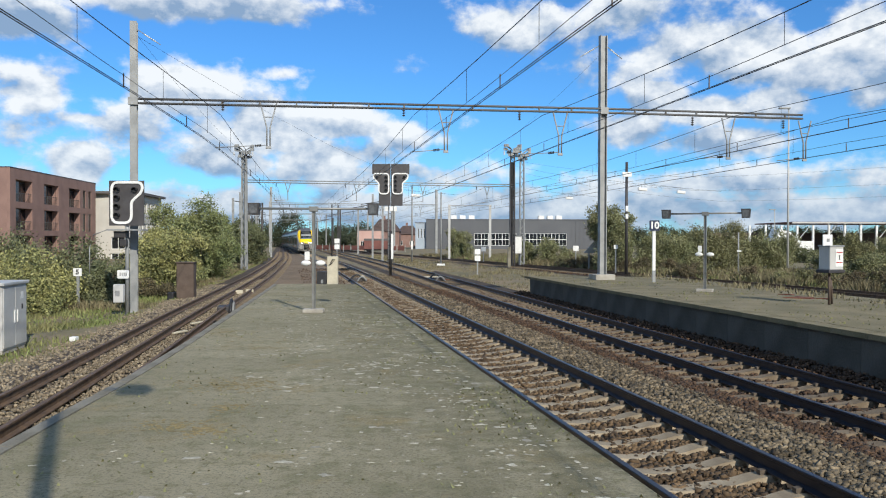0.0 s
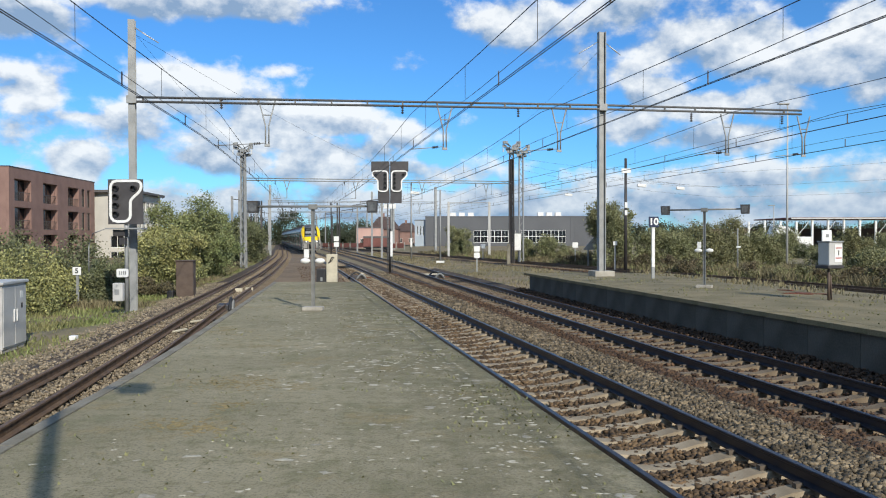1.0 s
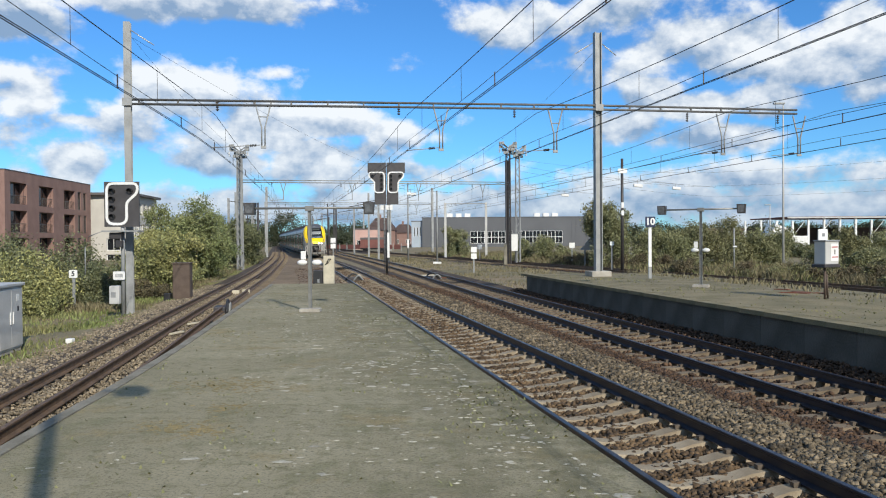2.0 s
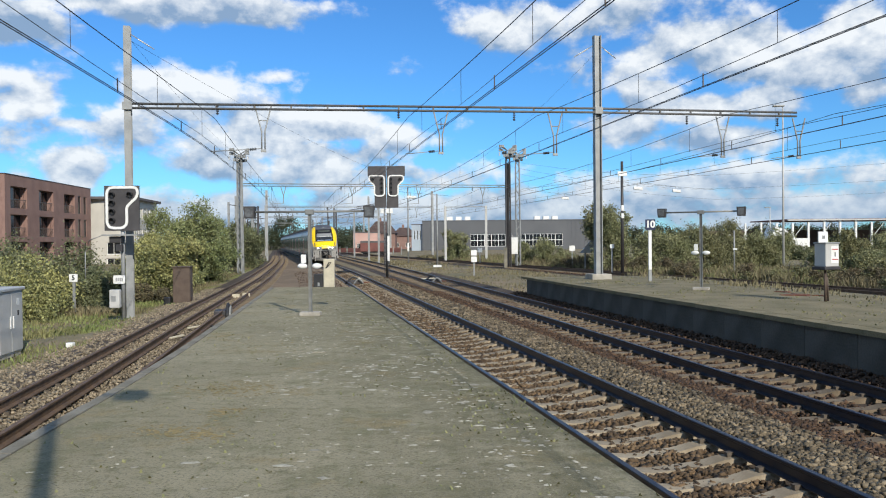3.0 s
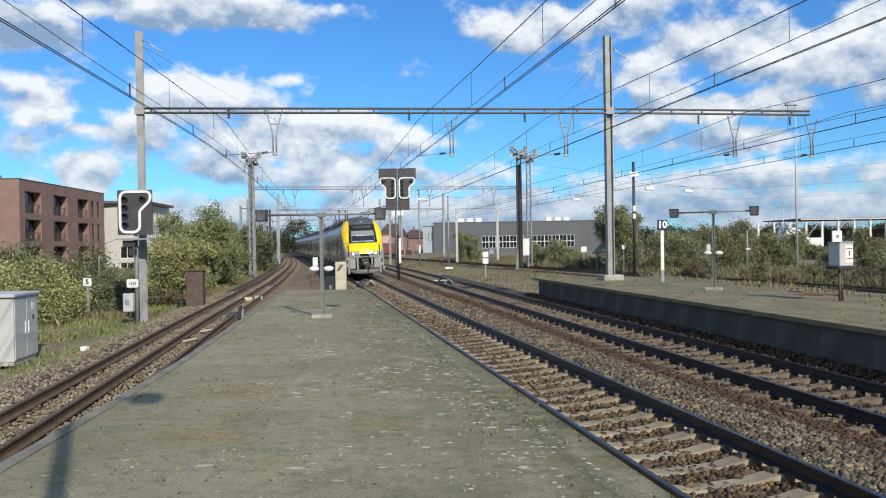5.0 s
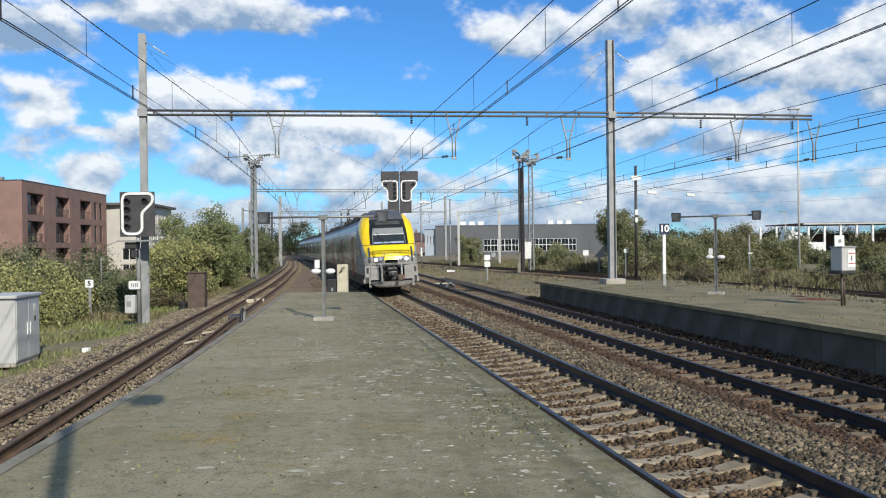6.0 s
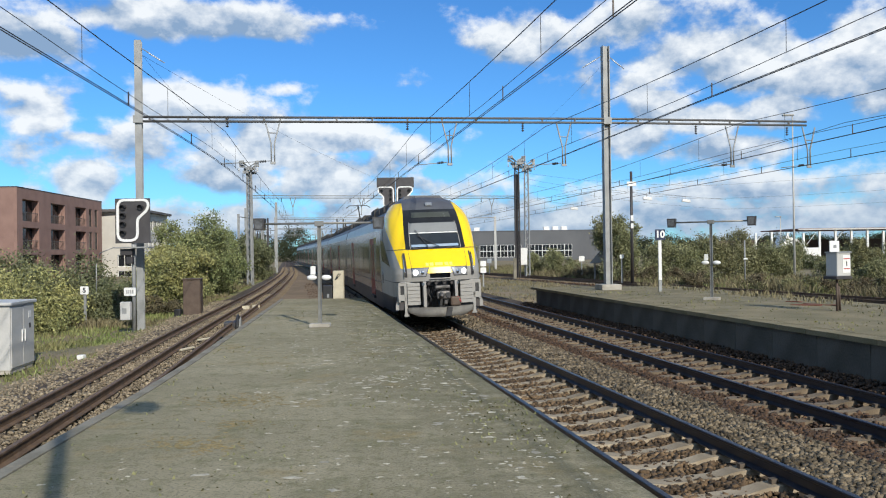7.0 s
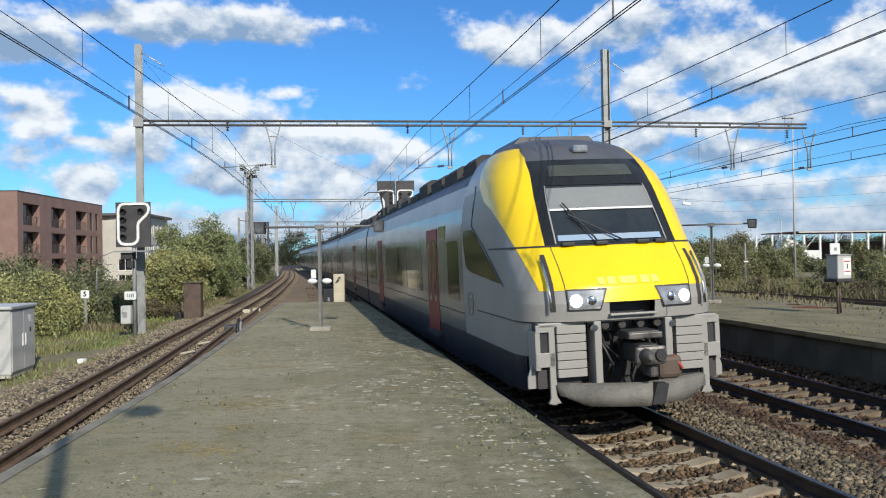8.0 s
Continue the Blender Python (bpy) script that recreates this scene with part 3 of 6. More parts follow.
def far_gantry(y0, xl, xr, zl, h, label, dark=False):
    k = math.hypot(1, .21)
    g = thing("gantry", label, "overhead gantry", pose(0, y0, 0, 0, 0, math.degrees(math.atan(.21))), group="distant gantries")
    for x in (xl * k, xr * k):
        part("mast", column(h_section(.32, .3, .04), zl, h), M["dark_steel"] if dark and x > 0 else M["galv"], g).location.x = x
    for z in (6.75, 6.95):
        part("beam_chord", tube([(xl * k, -.16, z), (xr * k, -.16, z)], .045, 6), M["galv"], g)
    n = int((xr - xl) / 5)
    for i in range(n):
        x = (xl + (i + .6) * (xr - xl) / n) * k
        bm = bmesh.new()
        add_tube(bm, [(x - .25, -.16, 6.8), (x, -.16, 5.9), (x, -.16, 5.2)], .035, 5)
        add_tube(bm, [(x + .25, -.16, 6.8), (x, -.16, 5.9)], .035, 5)
        add_tube(bm, [(x, -.16, 5.25), (x - 1.2, -.16, 5.15)], .022, 5)
        part("hanger", bm, M["galv"], g)
        part("insulator", insulator((x - 1.0, -.16, 6.8), (x - 1.0, -.16, 6.4), .07), M["dark_steel"], g)


far_gantry(73.5, -17.4, 6.45, -.7, 9.0, "steel gantry with a dark mast farther down the line", True)
far_gantry(118, -24.5, -1.0, -.8, 9.2, "distant galvanised gantry over the tracks")
far_gantry(165, -34.5, -10, -.8, 9.2, "distant galvanised gantry over the tracks")
far_gantry(215, -47, -20, -.8, 9.2, "distant galvanised gantry over the tracks")


def lattice_mast(x, y, z, h, material, label):
    m = thing("lattice_mast", label, "mast", pose(x, y, z))
    for sx in (-1, 1):
        for sy in (-1, 1):
            part("leg", tube([(sx * .22, sy * .22, 0), (sx * .17, sy * .17, h)], .06, 5), material, m)
    n = 16
    for i in range(n):
        z0, z1 = h * i / n, h * (i + 1) / n
        s = 1 if i % 2 else -1
        part("brace", tube([(-s * .2, -.2, z0), (s * .2, -.2, z1)], .03, 4), material, m)
        part("brace", tube([(-.2, -s * .2, z0), (-.2, s * .2, z1)], .03, 4), material, m)
    bm = bmesh.new()
    for i in range(22):
        a = i * 2.4
        add_tube(bm, [(0, 0, h - .25 * (i % 4)), (.75 * math.cos(a), .4 * math.sin(a), h + .45 - .3 * (i % 4))], .04, 5)
        add_box(bm, .75 * math.cos(a) - .1, .75 * math.cos(a) + .1, .4 * math.sin(a) - .08, .4 * math.sin(a) + .08, h + .3 - .3 * (i % 4), h + .55 - .3 * (i % 4))
    part("cross_arm", bm, M["galv"], m)
    for i in range(3):
        part("insulator", insulator((-.8 + i * .8, -.3, h - .1), (-.8 + i * .8, -.3, h - .5), .09), M["white"], m)
    return m


lattice_mast(6.5, 74.4, -.75, 10.9, M["dark_steel"], "dark lattice mast crowded with line fittings")
lattice_mast(7.6, 76.5, -.75, 10.8, M["galv"], "grey lattice mast crowded with line fittings")
lattice_mast(-17.3, 69.0, -.9, 10.3, M["galv"], "grey lattice mast beside the curving track")


# ---------------------------------------------------------------- overhead wires
def span(z_support, z_mid, u):
    return z_mid + (z_support - z_mid) * (2 * u - 1) ** 2


def overhead_line(f, off, mid, label, spans=((-13, 30.5), (30.5, 72.5), (72.5, 118), (118, 165), (165, 215))):
    """Messenger, auxiliary wire and a pair of contact wires, one above the other."""
    o = thing("overhead_line", label, "overhead wire", group="overhead lines")
    mess, aux, con = [], [], []
    for k, (y0, y1) in enumerate(spans):
        n = 12
        for i in range(n + (k == len(spans) - 1)):
            u = i / n
            y = y0 + (y1 - y0) * u
            x = f(y) + off
            mess.append((x, y, span(6.5, mid, u)))
            aux.append((x, y, 5.42 + .05 * math.cos(i * math.pi / 3)))
            con.append((x, y, 5.13))
        if k < 3:
            for i in range(7):
                u = (i + .5) / 7
                y = y0 + (y1 - y0) * u
                x = f(y) + off
                part("dropper", tube([(x, y, span(6.5, mid, u)), (x, y, 5.40)], .006, 4), M["wire"], o)
            for i in range(7):
                y = y0 + (y1 - y0) * (i + .95) / 7
                x = f(y) + off
                part("clip", box(x - .012, x + .012, y - .012, y + .012, 5.12, 5.43), M["wire"], o)
    part("messenger_wire", tube(mess, .011, 5), M["wire"], o)
    part("contact_wire", tube([(x - .03, y, z) for x, y, z in con], .0095, 5), M["wire"], o)
    part("contact_wire", tube([(x + .03, y, z) for x, y, z in con], .0095, 5), M["wire"], o)
    part("auxiliary_wire", tube(aux, .008, 4), M["wire"], o)


wire_c = curve_of([(-13, -4.1), (10, -6.35), (30, -8.4), (72, -15.0), (118, -23.6), (165, -33.6), (215, -45.5)])
overhead_line(wire_c, -.08, 6.08, "sagging wires above the rusty platform track")
overhead_line(line_a, .38, 6.16, "sagging wires above the main track")
overhead_line(line_b, .95, 5.98, "sagging wires above the second track")
overhead_line(lambda y: line_b(y) + 7.9, .4, 6.0, "sagging wires above the far platform")
overhead_line(lambda y: line_b(y) + 11.85, .6, 6.0, "sagging wires above the rusty siding")


def feeder(pts, label):
    w = thing("feeder_wire", label, "overhead wire", group="thin feeder wires")
    bm = bmesh.new()
    for a, b in zip(pts, pts[1:]):
        a, b = Vector(a), Vector(b)
        add_tube(bm, [a.lerp(b, i / 10) - Vector((0, 0, .35 * (1 - (2 * i / 10 - 1) ** 2))) for i in range(11)], .006, 4)
    part("wire", bm, M["wire"], w)


feeder([(-11.3, 29, 9.2), (-6.0, 74, 8.5)], "thin stay wire from the mast top")
feeder([(-11.3, 29, 9.3), (-17.3, 69, 9.2)], "thin feeder wire between two masts")
feeder([(6.5, 32.4, 9.4), (13.5, 70, 8.0)], "thin feeder wire beside the gantry")
feeder([(6.5, 32.4, 9.4), (3.0, 74, 8.8)], "thin stay wire from the far mast")
feeder([(6.6, 74.4, 9.2), (22, 66, 7.0), (50, 50, 8.5)], "thin crossing wire beyond the far platform")
feeder([(6.6, 74.4, 8.7), (22, 68, 6.0), (50, 56, 7.2)], "thin crossing wire beyond the far platform")
feeder([(7.6, 76.5, 8.2), (26, 74, 5.4), (60, 66, 7.0)], "thin crossing wire beyond the far platform")


# ---------------------------------------------------------------- signals, signs and lamps
SHAPE = [(.10, .32), (.10, 1.32), (.13, 1.43), (.20, 1.51), (.32, 1.54), (1.02, 1.54), (1.12, 1.51), (1.18, 1.43), (1.19, 1.33), (1.16, 1.22), (1.10, 1.13), (.87, .92), (.82, .85),
         (.80, .76), (.80, .32), (.77, .21), (.69, .13), (.58, .10), (.32, .10), (.20, .13), (.13, .21)]


def signal_head(parent, x, y, z, mirror=1, plate=True):
    """A dark signal screen with white outline, its lower left corner at x, z."""
    def at_x(u):
        return x + (u if mirror > 0 else 1.24 - u)
    head = part("signal_screen", prism([(at_x(0), z), (at_x(1.24), z), (at_x(1.24), z + 1.6), (at_x(0), z + 1.6)] if plate else [(at_x(u), z + v) for u, v in SHAPE], y, y + .05), M["signal_grey"], parent)
    bm = bmesh.new()
    rims = []
    m = len(SHAPE)
    for k in range(m):
        a, b, c = (Vector(SHAPE[(k + d) % m]) for d in (-1, 0, 1))
        e = ((b - a).normalized() + (c - b).normalized()).normalized()
        o = Vector((-e.y, e.x)) * .046
        rims.append([bm.verts.new((at_x(q.x), yy, z + q.y)) for q, yy in ((b + o, y), (b + o, y - .03), (b - o, y - .03), (b - o, y))])
    for a, b in zip(rims, rims[1:] + rims[:1]):
        for k in range(3):
            bm.faces.new((a[k], b[k], b[k + 1], a[k + 1]))
    bmesh.ops.recalc_face_normals(bm, faces=bm.faces[:])
    part("white_outline", bm, M["white"], head)
    for u, v in ((.30, 1.27), (.30, .98), (.30, .67), (.30, .36), (.93, 1.27)):
        bm = bmesh.new()
        n = 14
        rings = []
        for r, yy in ((.098, y), (.098, y - .16), (.086, y - .16), (.086, y - .01)):
            rings.append([bm.verts.new((at_x(u) + r * math.cos(i * 2 * math.pi / n), yy if math.sin(i * 2 * math.pi / n) > -.3 else max(yy, y - .07), z + v + r * math.sin(i * 2 * math.pi / n))) for i in range(n)])
        for a, b in zip(rings, rings[1:]):
            for i in range(n):
                bm.faces.new((a[i], a[(i + 1) % n], b[(i + 1) % n], b[i]))
        bm.faces.new(rings[-1])
        part("lamp_hood", bm, M["black"], head)
    return head


def left_signal():
    s = thing("railway_signal", "dark signal screen with white outline on a post", "railway signal", pose(-11.32, 28.3, -1.08))
    part("post", tube([(.05, 0, 0), (.05, 0, 4.4)], .07, 10), M["galv"], s)
    signal_head(s, -.55, -.12, 3.28)
    part("platform_grating", box(-.5, .75, -.5, .1, 3.10, 3.15), M["galv"], s)
    part("rail_hoop", tube([(-.5, -.45, 3.12), (-.95, -.45, 2.95), (-1.1, -.45, 2.5), (-1.1, -.45, 1.6)], .018, 6), M["galv"], s)
    part("relay_box", box(-.30, .12, -.35, -.05, 2.85, 3.08, .02), M["dark_steel"], s)
    part("number_plate", prism(rounded(.42, .3, .05, 3, -.05, 1.55), -.14, -.11), M["white"], s)
    b = bmesh.new()
    for i in range(4):
        add_box(b, -.17 + i * .07, -.13 + i * .07, -.146, -.141, 1.49, 1.61)
    part("number_bar", b, M["galv"], s)
    part("telephone_box", box(-.34, .02, -.32, -.10, .55, 1.2, .03), M["cabinet_grey"], s)
    part("telephone_label", box(-.26, -.10, -.327, -.321, .78, .98), M["galv"], s)
    part("junction_box", box(-.10, .12, -.30, -.10, 2.55, 2.80, .02), M["dark_steel"], s)
    part("post_foot", box(-.14, .24, -.16, .16, 0, .06, .01), M["concrete"], s)


left_signal()


def double_signal():
    s = thing("railway_signal", "pair of dark signal screens high on one pole", "railway signal", pose(-3.74, 56.6, -.85))
    part("post", tube([(0, 0, 0), (0, 0, 3.2)], .10, 10), M["black"], s)
    part("upper_post", tube([(.1, .1, 1.0), (.1, .1, 7.6)], .09, 10), M["galv"], s)
    part("striped_sleeve", box(.04, .20, -.14, -.10, 1.2, 3.0, .01), M["white"], s)
    part("backing_plate", box(-1.33, -.02, 0, .05, 7.25, 7.98, .01), M["signal_grey"], s)
    part("backing_plate", box(.02, 1.33, 0, .05, 7.25, 7.98, .01), M["signal_grey"], s)
    part("backing_plate", box(-.85, -.02, 0, .05, 5.0, 7.24, .01), M["signal_grey"], s)
    part("backing_plate", box(.02, .85, 0, .05, 5.0, 7.24, .01), M["signal_grey"], s)
    signal_head(s, .04, -.06, 5.75, 1, False)
    signal_head(s, -1.28, -.06, 5.75, -1, False)
    for x in (-.32, .05, .33):
        part("number_plate", box(x - .12, x + .12, -.1, -.06, 4.6, 4.95, .02), M["white"], s)
    bm = bmesh.new()
    for i in range(14):
        add_tube(bm, [(-.18, .1, .5 + i * .33), (.18, .1, .5 + i * .33)], .015, 5)
    add_tube(bm, [(-.18, .1, .2), (-.18, .1, 5.2)], .02, 5)
    add_tube(bm, [(.18, .1, .2), (.18, .1, 5.2)], .02, 5)
    part("ladder", bm, M["dark_steel"], s)


double_signal()


def platform_lamp(x, y, z, turn, label, h=2.48, arms=(-1.4, 1.4)):
    p = thing("platform_lamp", label, "platform lamp", pose(x, y, z, 0, 0, turn), group="platform lamps")
    part("footing", box(-.24, .24, -.16, .16, 0, .09, .015), M["concrete"], p)
    part("post", column([(y, x) for x, y in h_section(.07, .08, .012)][::-1], .08, h), M["post_grey"], p)
    part("arm", tube([(arms[0], 0, h - .03), (arms[1], 0, h - .03)], .026, 8), M["post_grey"], p)
    part("bracket", box(-.1, .1, -.07, .07, h - .1, h + .02, .01), M["post_grey"], p)
    for a in arms:
        s = 1 if a > 0 else -1
        bm = prism([(a - .11, h - .18), (a + .11, h - .18), (a + .13, h + .10), (a - .13, h + .10)], -.12, .12)
        hd = part("flood_head", bm, M["dark_steel"], p)
        part("lens", prism([(a - .085, h - .15), (a + .085, h - .15), (a + .095, h + .06), (a - .095, h + .06)], -.132, -.123), M["lens"], hd)
    for sx in (-1, 1):
        bm = bmesh.new()
        bmesh.ops.create_uvsphere(bm, u_segments=14, v_segments=8, radius=1, matrix=Matrix.Translation((sx * .17, -.07, 1.17)) @ Matrix.Diagonal((.12, .06, .065, 1)))
        for f in bm.faces:
            f.smooth = True
        part("oval_plate", bm, M["white"], p)
    part("notice_plate", box(-.20, -.08, -.10, -.08, 1.24, 1.44, .01), M["white"], p)
    return p


platform_lamp(-3.05, 18.7, 0, 0, "slim steel platform lamp with two floodlights")
platform_lamp(8.2, 24.8, .12, -28, "twin floodlight platform lamp on far platform", 2.48, (-1.2, 1.2))


def tall_lamp_behind():
    p = thing("lamp_post", "tall platform lamp standing behind the viewer", "lamp post", pose(.50, -1.78, 0))
    part("post", tube([(0, 0, 0), (0, 0, 7.05)], .085, 12, .065), M["galv"], p)
    part("arm", tube([(0, 0, 7.0), (.80, 0, 7.0)], .035, 8), M["galv"], p)
    part("lamp_head", prism([(.70, 6.88), (1.02, 6.88), (.98, 7.10), (.74, 7.10)], -.16, .16), M["dark_steel"], p)


tall_lamp_behind()


def lettering(text, size, parent, x, y, z, material, name):
    cu = bpy.data.curves.new(name, "FONT")
    cu.body, cu.size, cu.align_x, cu.align_y, cu.extrude = text, size, "CENTER", "CENTER", .002
    cu.offset = size * .035
    tmp = bpy.data.objects.new(name, cu)
    scene.collection.objects.link(tmp)
    me = bpy.data.meshes.new_from_object(tmp.evaluated_get(bpy.context.evaluated_depsgraph_get()))
    bpy.data.objects.remove(tmp)
    me.materials.clear()
    me.materials.append(material)
    ob = new(name, me)
    ob.parent = parent
    ob.matrix_basis = pose(x, y, z, 90, 0, 0)
    return ob


def number_ten():
    p = thing("number_sign", "dark number sign reading 10 on a pale post", "sign", pose(8.06, 30.3, .12))
    part("post", box(-.06, .06, -.04, .04, .45, 2.2, .01), M["white"], p)
    part("post_foot", box(-.062, .062, -.042, .042, 0, .45, .008), M["galv"], p)
    b = part("plate", prism(rounded(.38, .40, .03, 3, 0, 2.17), -.08, -.05), M["navy"], p)
    lettering("10", .36, b, 0, -.083, 2.17, M["white"], "digits")


number_ten()


def small_marker(x, y, z, h, w, text="", plates=1, label="small white marker plate on a grey post"):
    p = thing("marker_post", label, "marker post", pose(x, y, z), group="marker posts")
    part("post", box(-.05, .05, -.03, .03, 0, h, .008), M["galv"], p)
    for i in range(plates):
        zc = h - i * (w * 1.15)
        b = part("plate", prism(rounded(w, w * .95, .03, 3, 0, zc), -.06, -.035), M["white"], p)
        if text:
            lettering(text, w * .8, b, 0, -.064, zc, M["black"], "digit")
    return p


small_marker(-14.0, 30.4, -1.1, 1.55, .32, "5", 1, "white plate reading 5 on a concrete post")
small_marker(2.55, 58.5, -.84, 1.7, .42, "", 2, "two white plates on a short grey post")
small_marker(11.9, 71, -.75, 1.75, .5, "", 1, "white marker plate among dry weeds")
small_marker(-22.6, 92, -.9, 1.3, .4, "", 1, "white marker plate beside the curving track")
small_marker(-12.7, 95, -.84, 2.4, .6, "", 2, "two white plates on a thin post")
small_marker(4.3, 84, -.84, 1.6, .5, "", 1, "pale concrete marker beyond the tracks")
small_marker(12.64, 58, -.75, 2.0, .3, "", 1, "pale concrete marker among dry weeds")


def triangle_sign():
    p = thing("triangle_sign", "grey triangular board on a low post", "sign", pose(12.6, 66, -.75))
    part("board", prism([(-.9, 1.4), (.75, 1.4), (.65, 2.85), (.45, 2.95)], -.03, .03), M["cabinet_grey"], p)
    part("post", box(.35, .5, .03, .12, 0, 2.5, .01), M["galv"], p)
    part("post", box(-.5, -.38, .03, .12, 0, 1.65, .01), M["galv"], p)


triangle_sign()


def white_cabinet():
    c = thing("equipment_cabinet", "white painted equipment cabinet on legs among weeds", "cabinet", pose(7.15, 76, -.8))
    b = part("body", box(-.36, .36, -.25, .25, 1.25, 2.85, .02), M["white"], c)
    part("roof", box(-.40, .40, -.29, .29, 2.85, 2.92, .01), M["galv"], b)
    for x in (-.3, .3):
        part("leg", box(x - .05, x + .05, -.05, .05, 0, 1.25, .01), M["galv"], c)
    p = thing("concrete_post", "short pale concrete post beside the tracks", "concrete post", pose(6.1, 73, -.8))
    part("shaft", box(-.15, .15, -.12, .12, 0, 1.9, .02), M["edge_stone"], p)


white_cabinet()


def equipment_box():
    p = thing("equipment_box", "grey steel equipment box on rusty legs", "equipment box", pose(9.72, 19.9, .12, 0, 0, 24))
    part("case", box(-.20, .27, -.17, .17, .88, 1.46, .02), M["cabinet_grey"], p)
    part("lid", box(-.22, .29, -.19, .19, 1.45, 1.49, .012), M["galv"], p)
    lab = part("front_label", box(-.02, .25, -.178, -.172, .96, 1.40, .004), M["white"], p)
    for z in (1.05, 1.30):
        part("label_stripe", box(.01, .22, -.183, -.179, z, z + .025), M["red"], lab)
    part("mark", box(.10, .13, -.183, -.179, 1.13, 1.25), M["dark_steel"], lab)
    part("base_plate", box(-.26, .29, -.20, .20, .80, .88, .015), M["dark_steel"], p)
    part("leg", tube([(-.02, 0, 0), (-.02, 0, .82)], .032, 8), M["brown"], p)
    part("leg", tube([(.20, .1, 0), (.04, 0, .62)], .026, 6), M["brown"], p)
    part("name_plate", box(-.28, .05, -.03, 0, 1.48, 1.76, .01), M["white"], p)
    part("mark", box(-.16, -.06, -.037, -.033, 1.58, 1.66), M["galv"], p)


equipment_box()


def rusty_debris():
    rng = random.Random(6)
    for i in range(9):
        x, y = 10.3 + rng.gauss(0, .45), 22.6 + rng.gauss(0, .5)
        d = thing("rusty_scrap", "flat rusty steel scrap lying on the far platform", "scrap", pose(x, y, .12, 0, 0, rng.uniform(0, 180)), group="rusty scraps")
        l, w = rng.uniform(.12, .42), rng.uniform(.04, .10)
        part("strip", prism([(-l, 0), (l * .8, 0), (l, .02), (-l * .7, .03)], -w, w), M["rust"], d)


rusty_debris()


def trackside_cabinet():
    c = thing("trackside_cabinet", "light grey steel cabinet beside the rusty track", "cabinet", pose(-10.38, 19.2, -1.0, 0, 0, 8))
    part("body", box(-.85, 0, -.72, .72, .08, 1.62, .02), M["cabinet_grey"], c)
    part("roof", box(-.92, .06, -.80, .80, 1.61, 1.69, .02), M["cabinet_grey"], c)
    part("plinth", box(-.82, -.02, -.70, .70, 0, .09), M["concrete"], c)
    for y0, y1 in ((-.69, -.01), (.01, .69)):
        d = part("door", box(.002, .022, y0, y1, .14, 1.56, .006), M["cabinet_grey"], c)
        part("handle", box(.022, .05, y0 + .58 if y0 < -.1 else y0 + .06, y0 + .62 if y0 < -.1 else y0 + .10, .7, 1.0, .01), M["white"], d)
    part("notice", box(.023, .027, .32, .48, 1.25, 1.42), M["white"], c)
    part("notice", box(.023, .027, .36, .46, 1.0, 1.12), M["dark_steel"], c)


trackside_cabinet()


def brown_box():
    b = thing("relay_cabinet", "weathered brown steel cabinet beside the track", "cabinet", pose(-11.4, 35.2, -1.05, 0, 0, 8))
    part("body", box(-.36, .36, -.35, .35, 0, 1.72, .02), M["brown"], b)
    part("door", box(.362, .38, -.32, .32, .1, 1.65, .005), M["brown"], b)
    part("roof", box(-.40, .40, -.40, .40, 1.72, 1.77, .015), M["brown"], b)
    s = thing("junction_box", "small black box on the ground", "junction box", pose(-12.0, 35, -1.05))
    part("case", box(-.14, .14, -.14, .14, 0, .42, .03), M["black"], s)


brown_box()


def concrete_post():
    p = thing("concrete_post", "pale concrete post with a black hook", "concrete post", pose(-4.30, 30.9, -.05))
    part("body", box(-.21, .21, -.14, .14, 0, 1.12, .03), M["pale_concrete"], p)
    part("hook", tube([(-.12, -.16, .78), (.0, -.17, .86), (.10, -.17, 1.0), (.02, -.17, 1.0), (-.06, -.17, .86)], .02, 6), M["dark_steel"], p)
    b = thing("black_box", "black steel box beside the concrete post", "equipment box", pose(-4.72, 31.0, -.06))
    part("case", box(-.19, .17, -.14, .14, 0, .55, .02), M["black"], b)
    part("pale_sticker", box(-.03, .05, -.147, -.141, .08, .22), M["galv"], b)


concrete_post()


def point_motor(x, y, turn):
    p = thing("point_motor", "dark point machine with curved cable hose", "point machine", pose(x, y, -.80, 0, 0, turn), group="point machines")
    part("case", box(-.4, .4, -.2, .2, 0, .22, .03), M["dark_steel"], p)
    part("hose", tube([(-.5 + i * .1, -.25, .42 * math.sin(math.pi * i / 10)) for i in range(11)], .05, 8), M["black"], p)
    part("hose", tube([(.0 + i * .06, -.3, .30 * math.sin(math.pi * i / 10)) for i in range(11)], .045, 8), M["galv"], p)
    part("rod", tube([(.4, 0, .1), (1.6, .1, .06)], .03, 6), M["rust"], p)


point_motor(-5.2, 47.8, 10)
point_motor(-.5, 48.5, 10)
point_motor(-7.6, 27.5, 100)


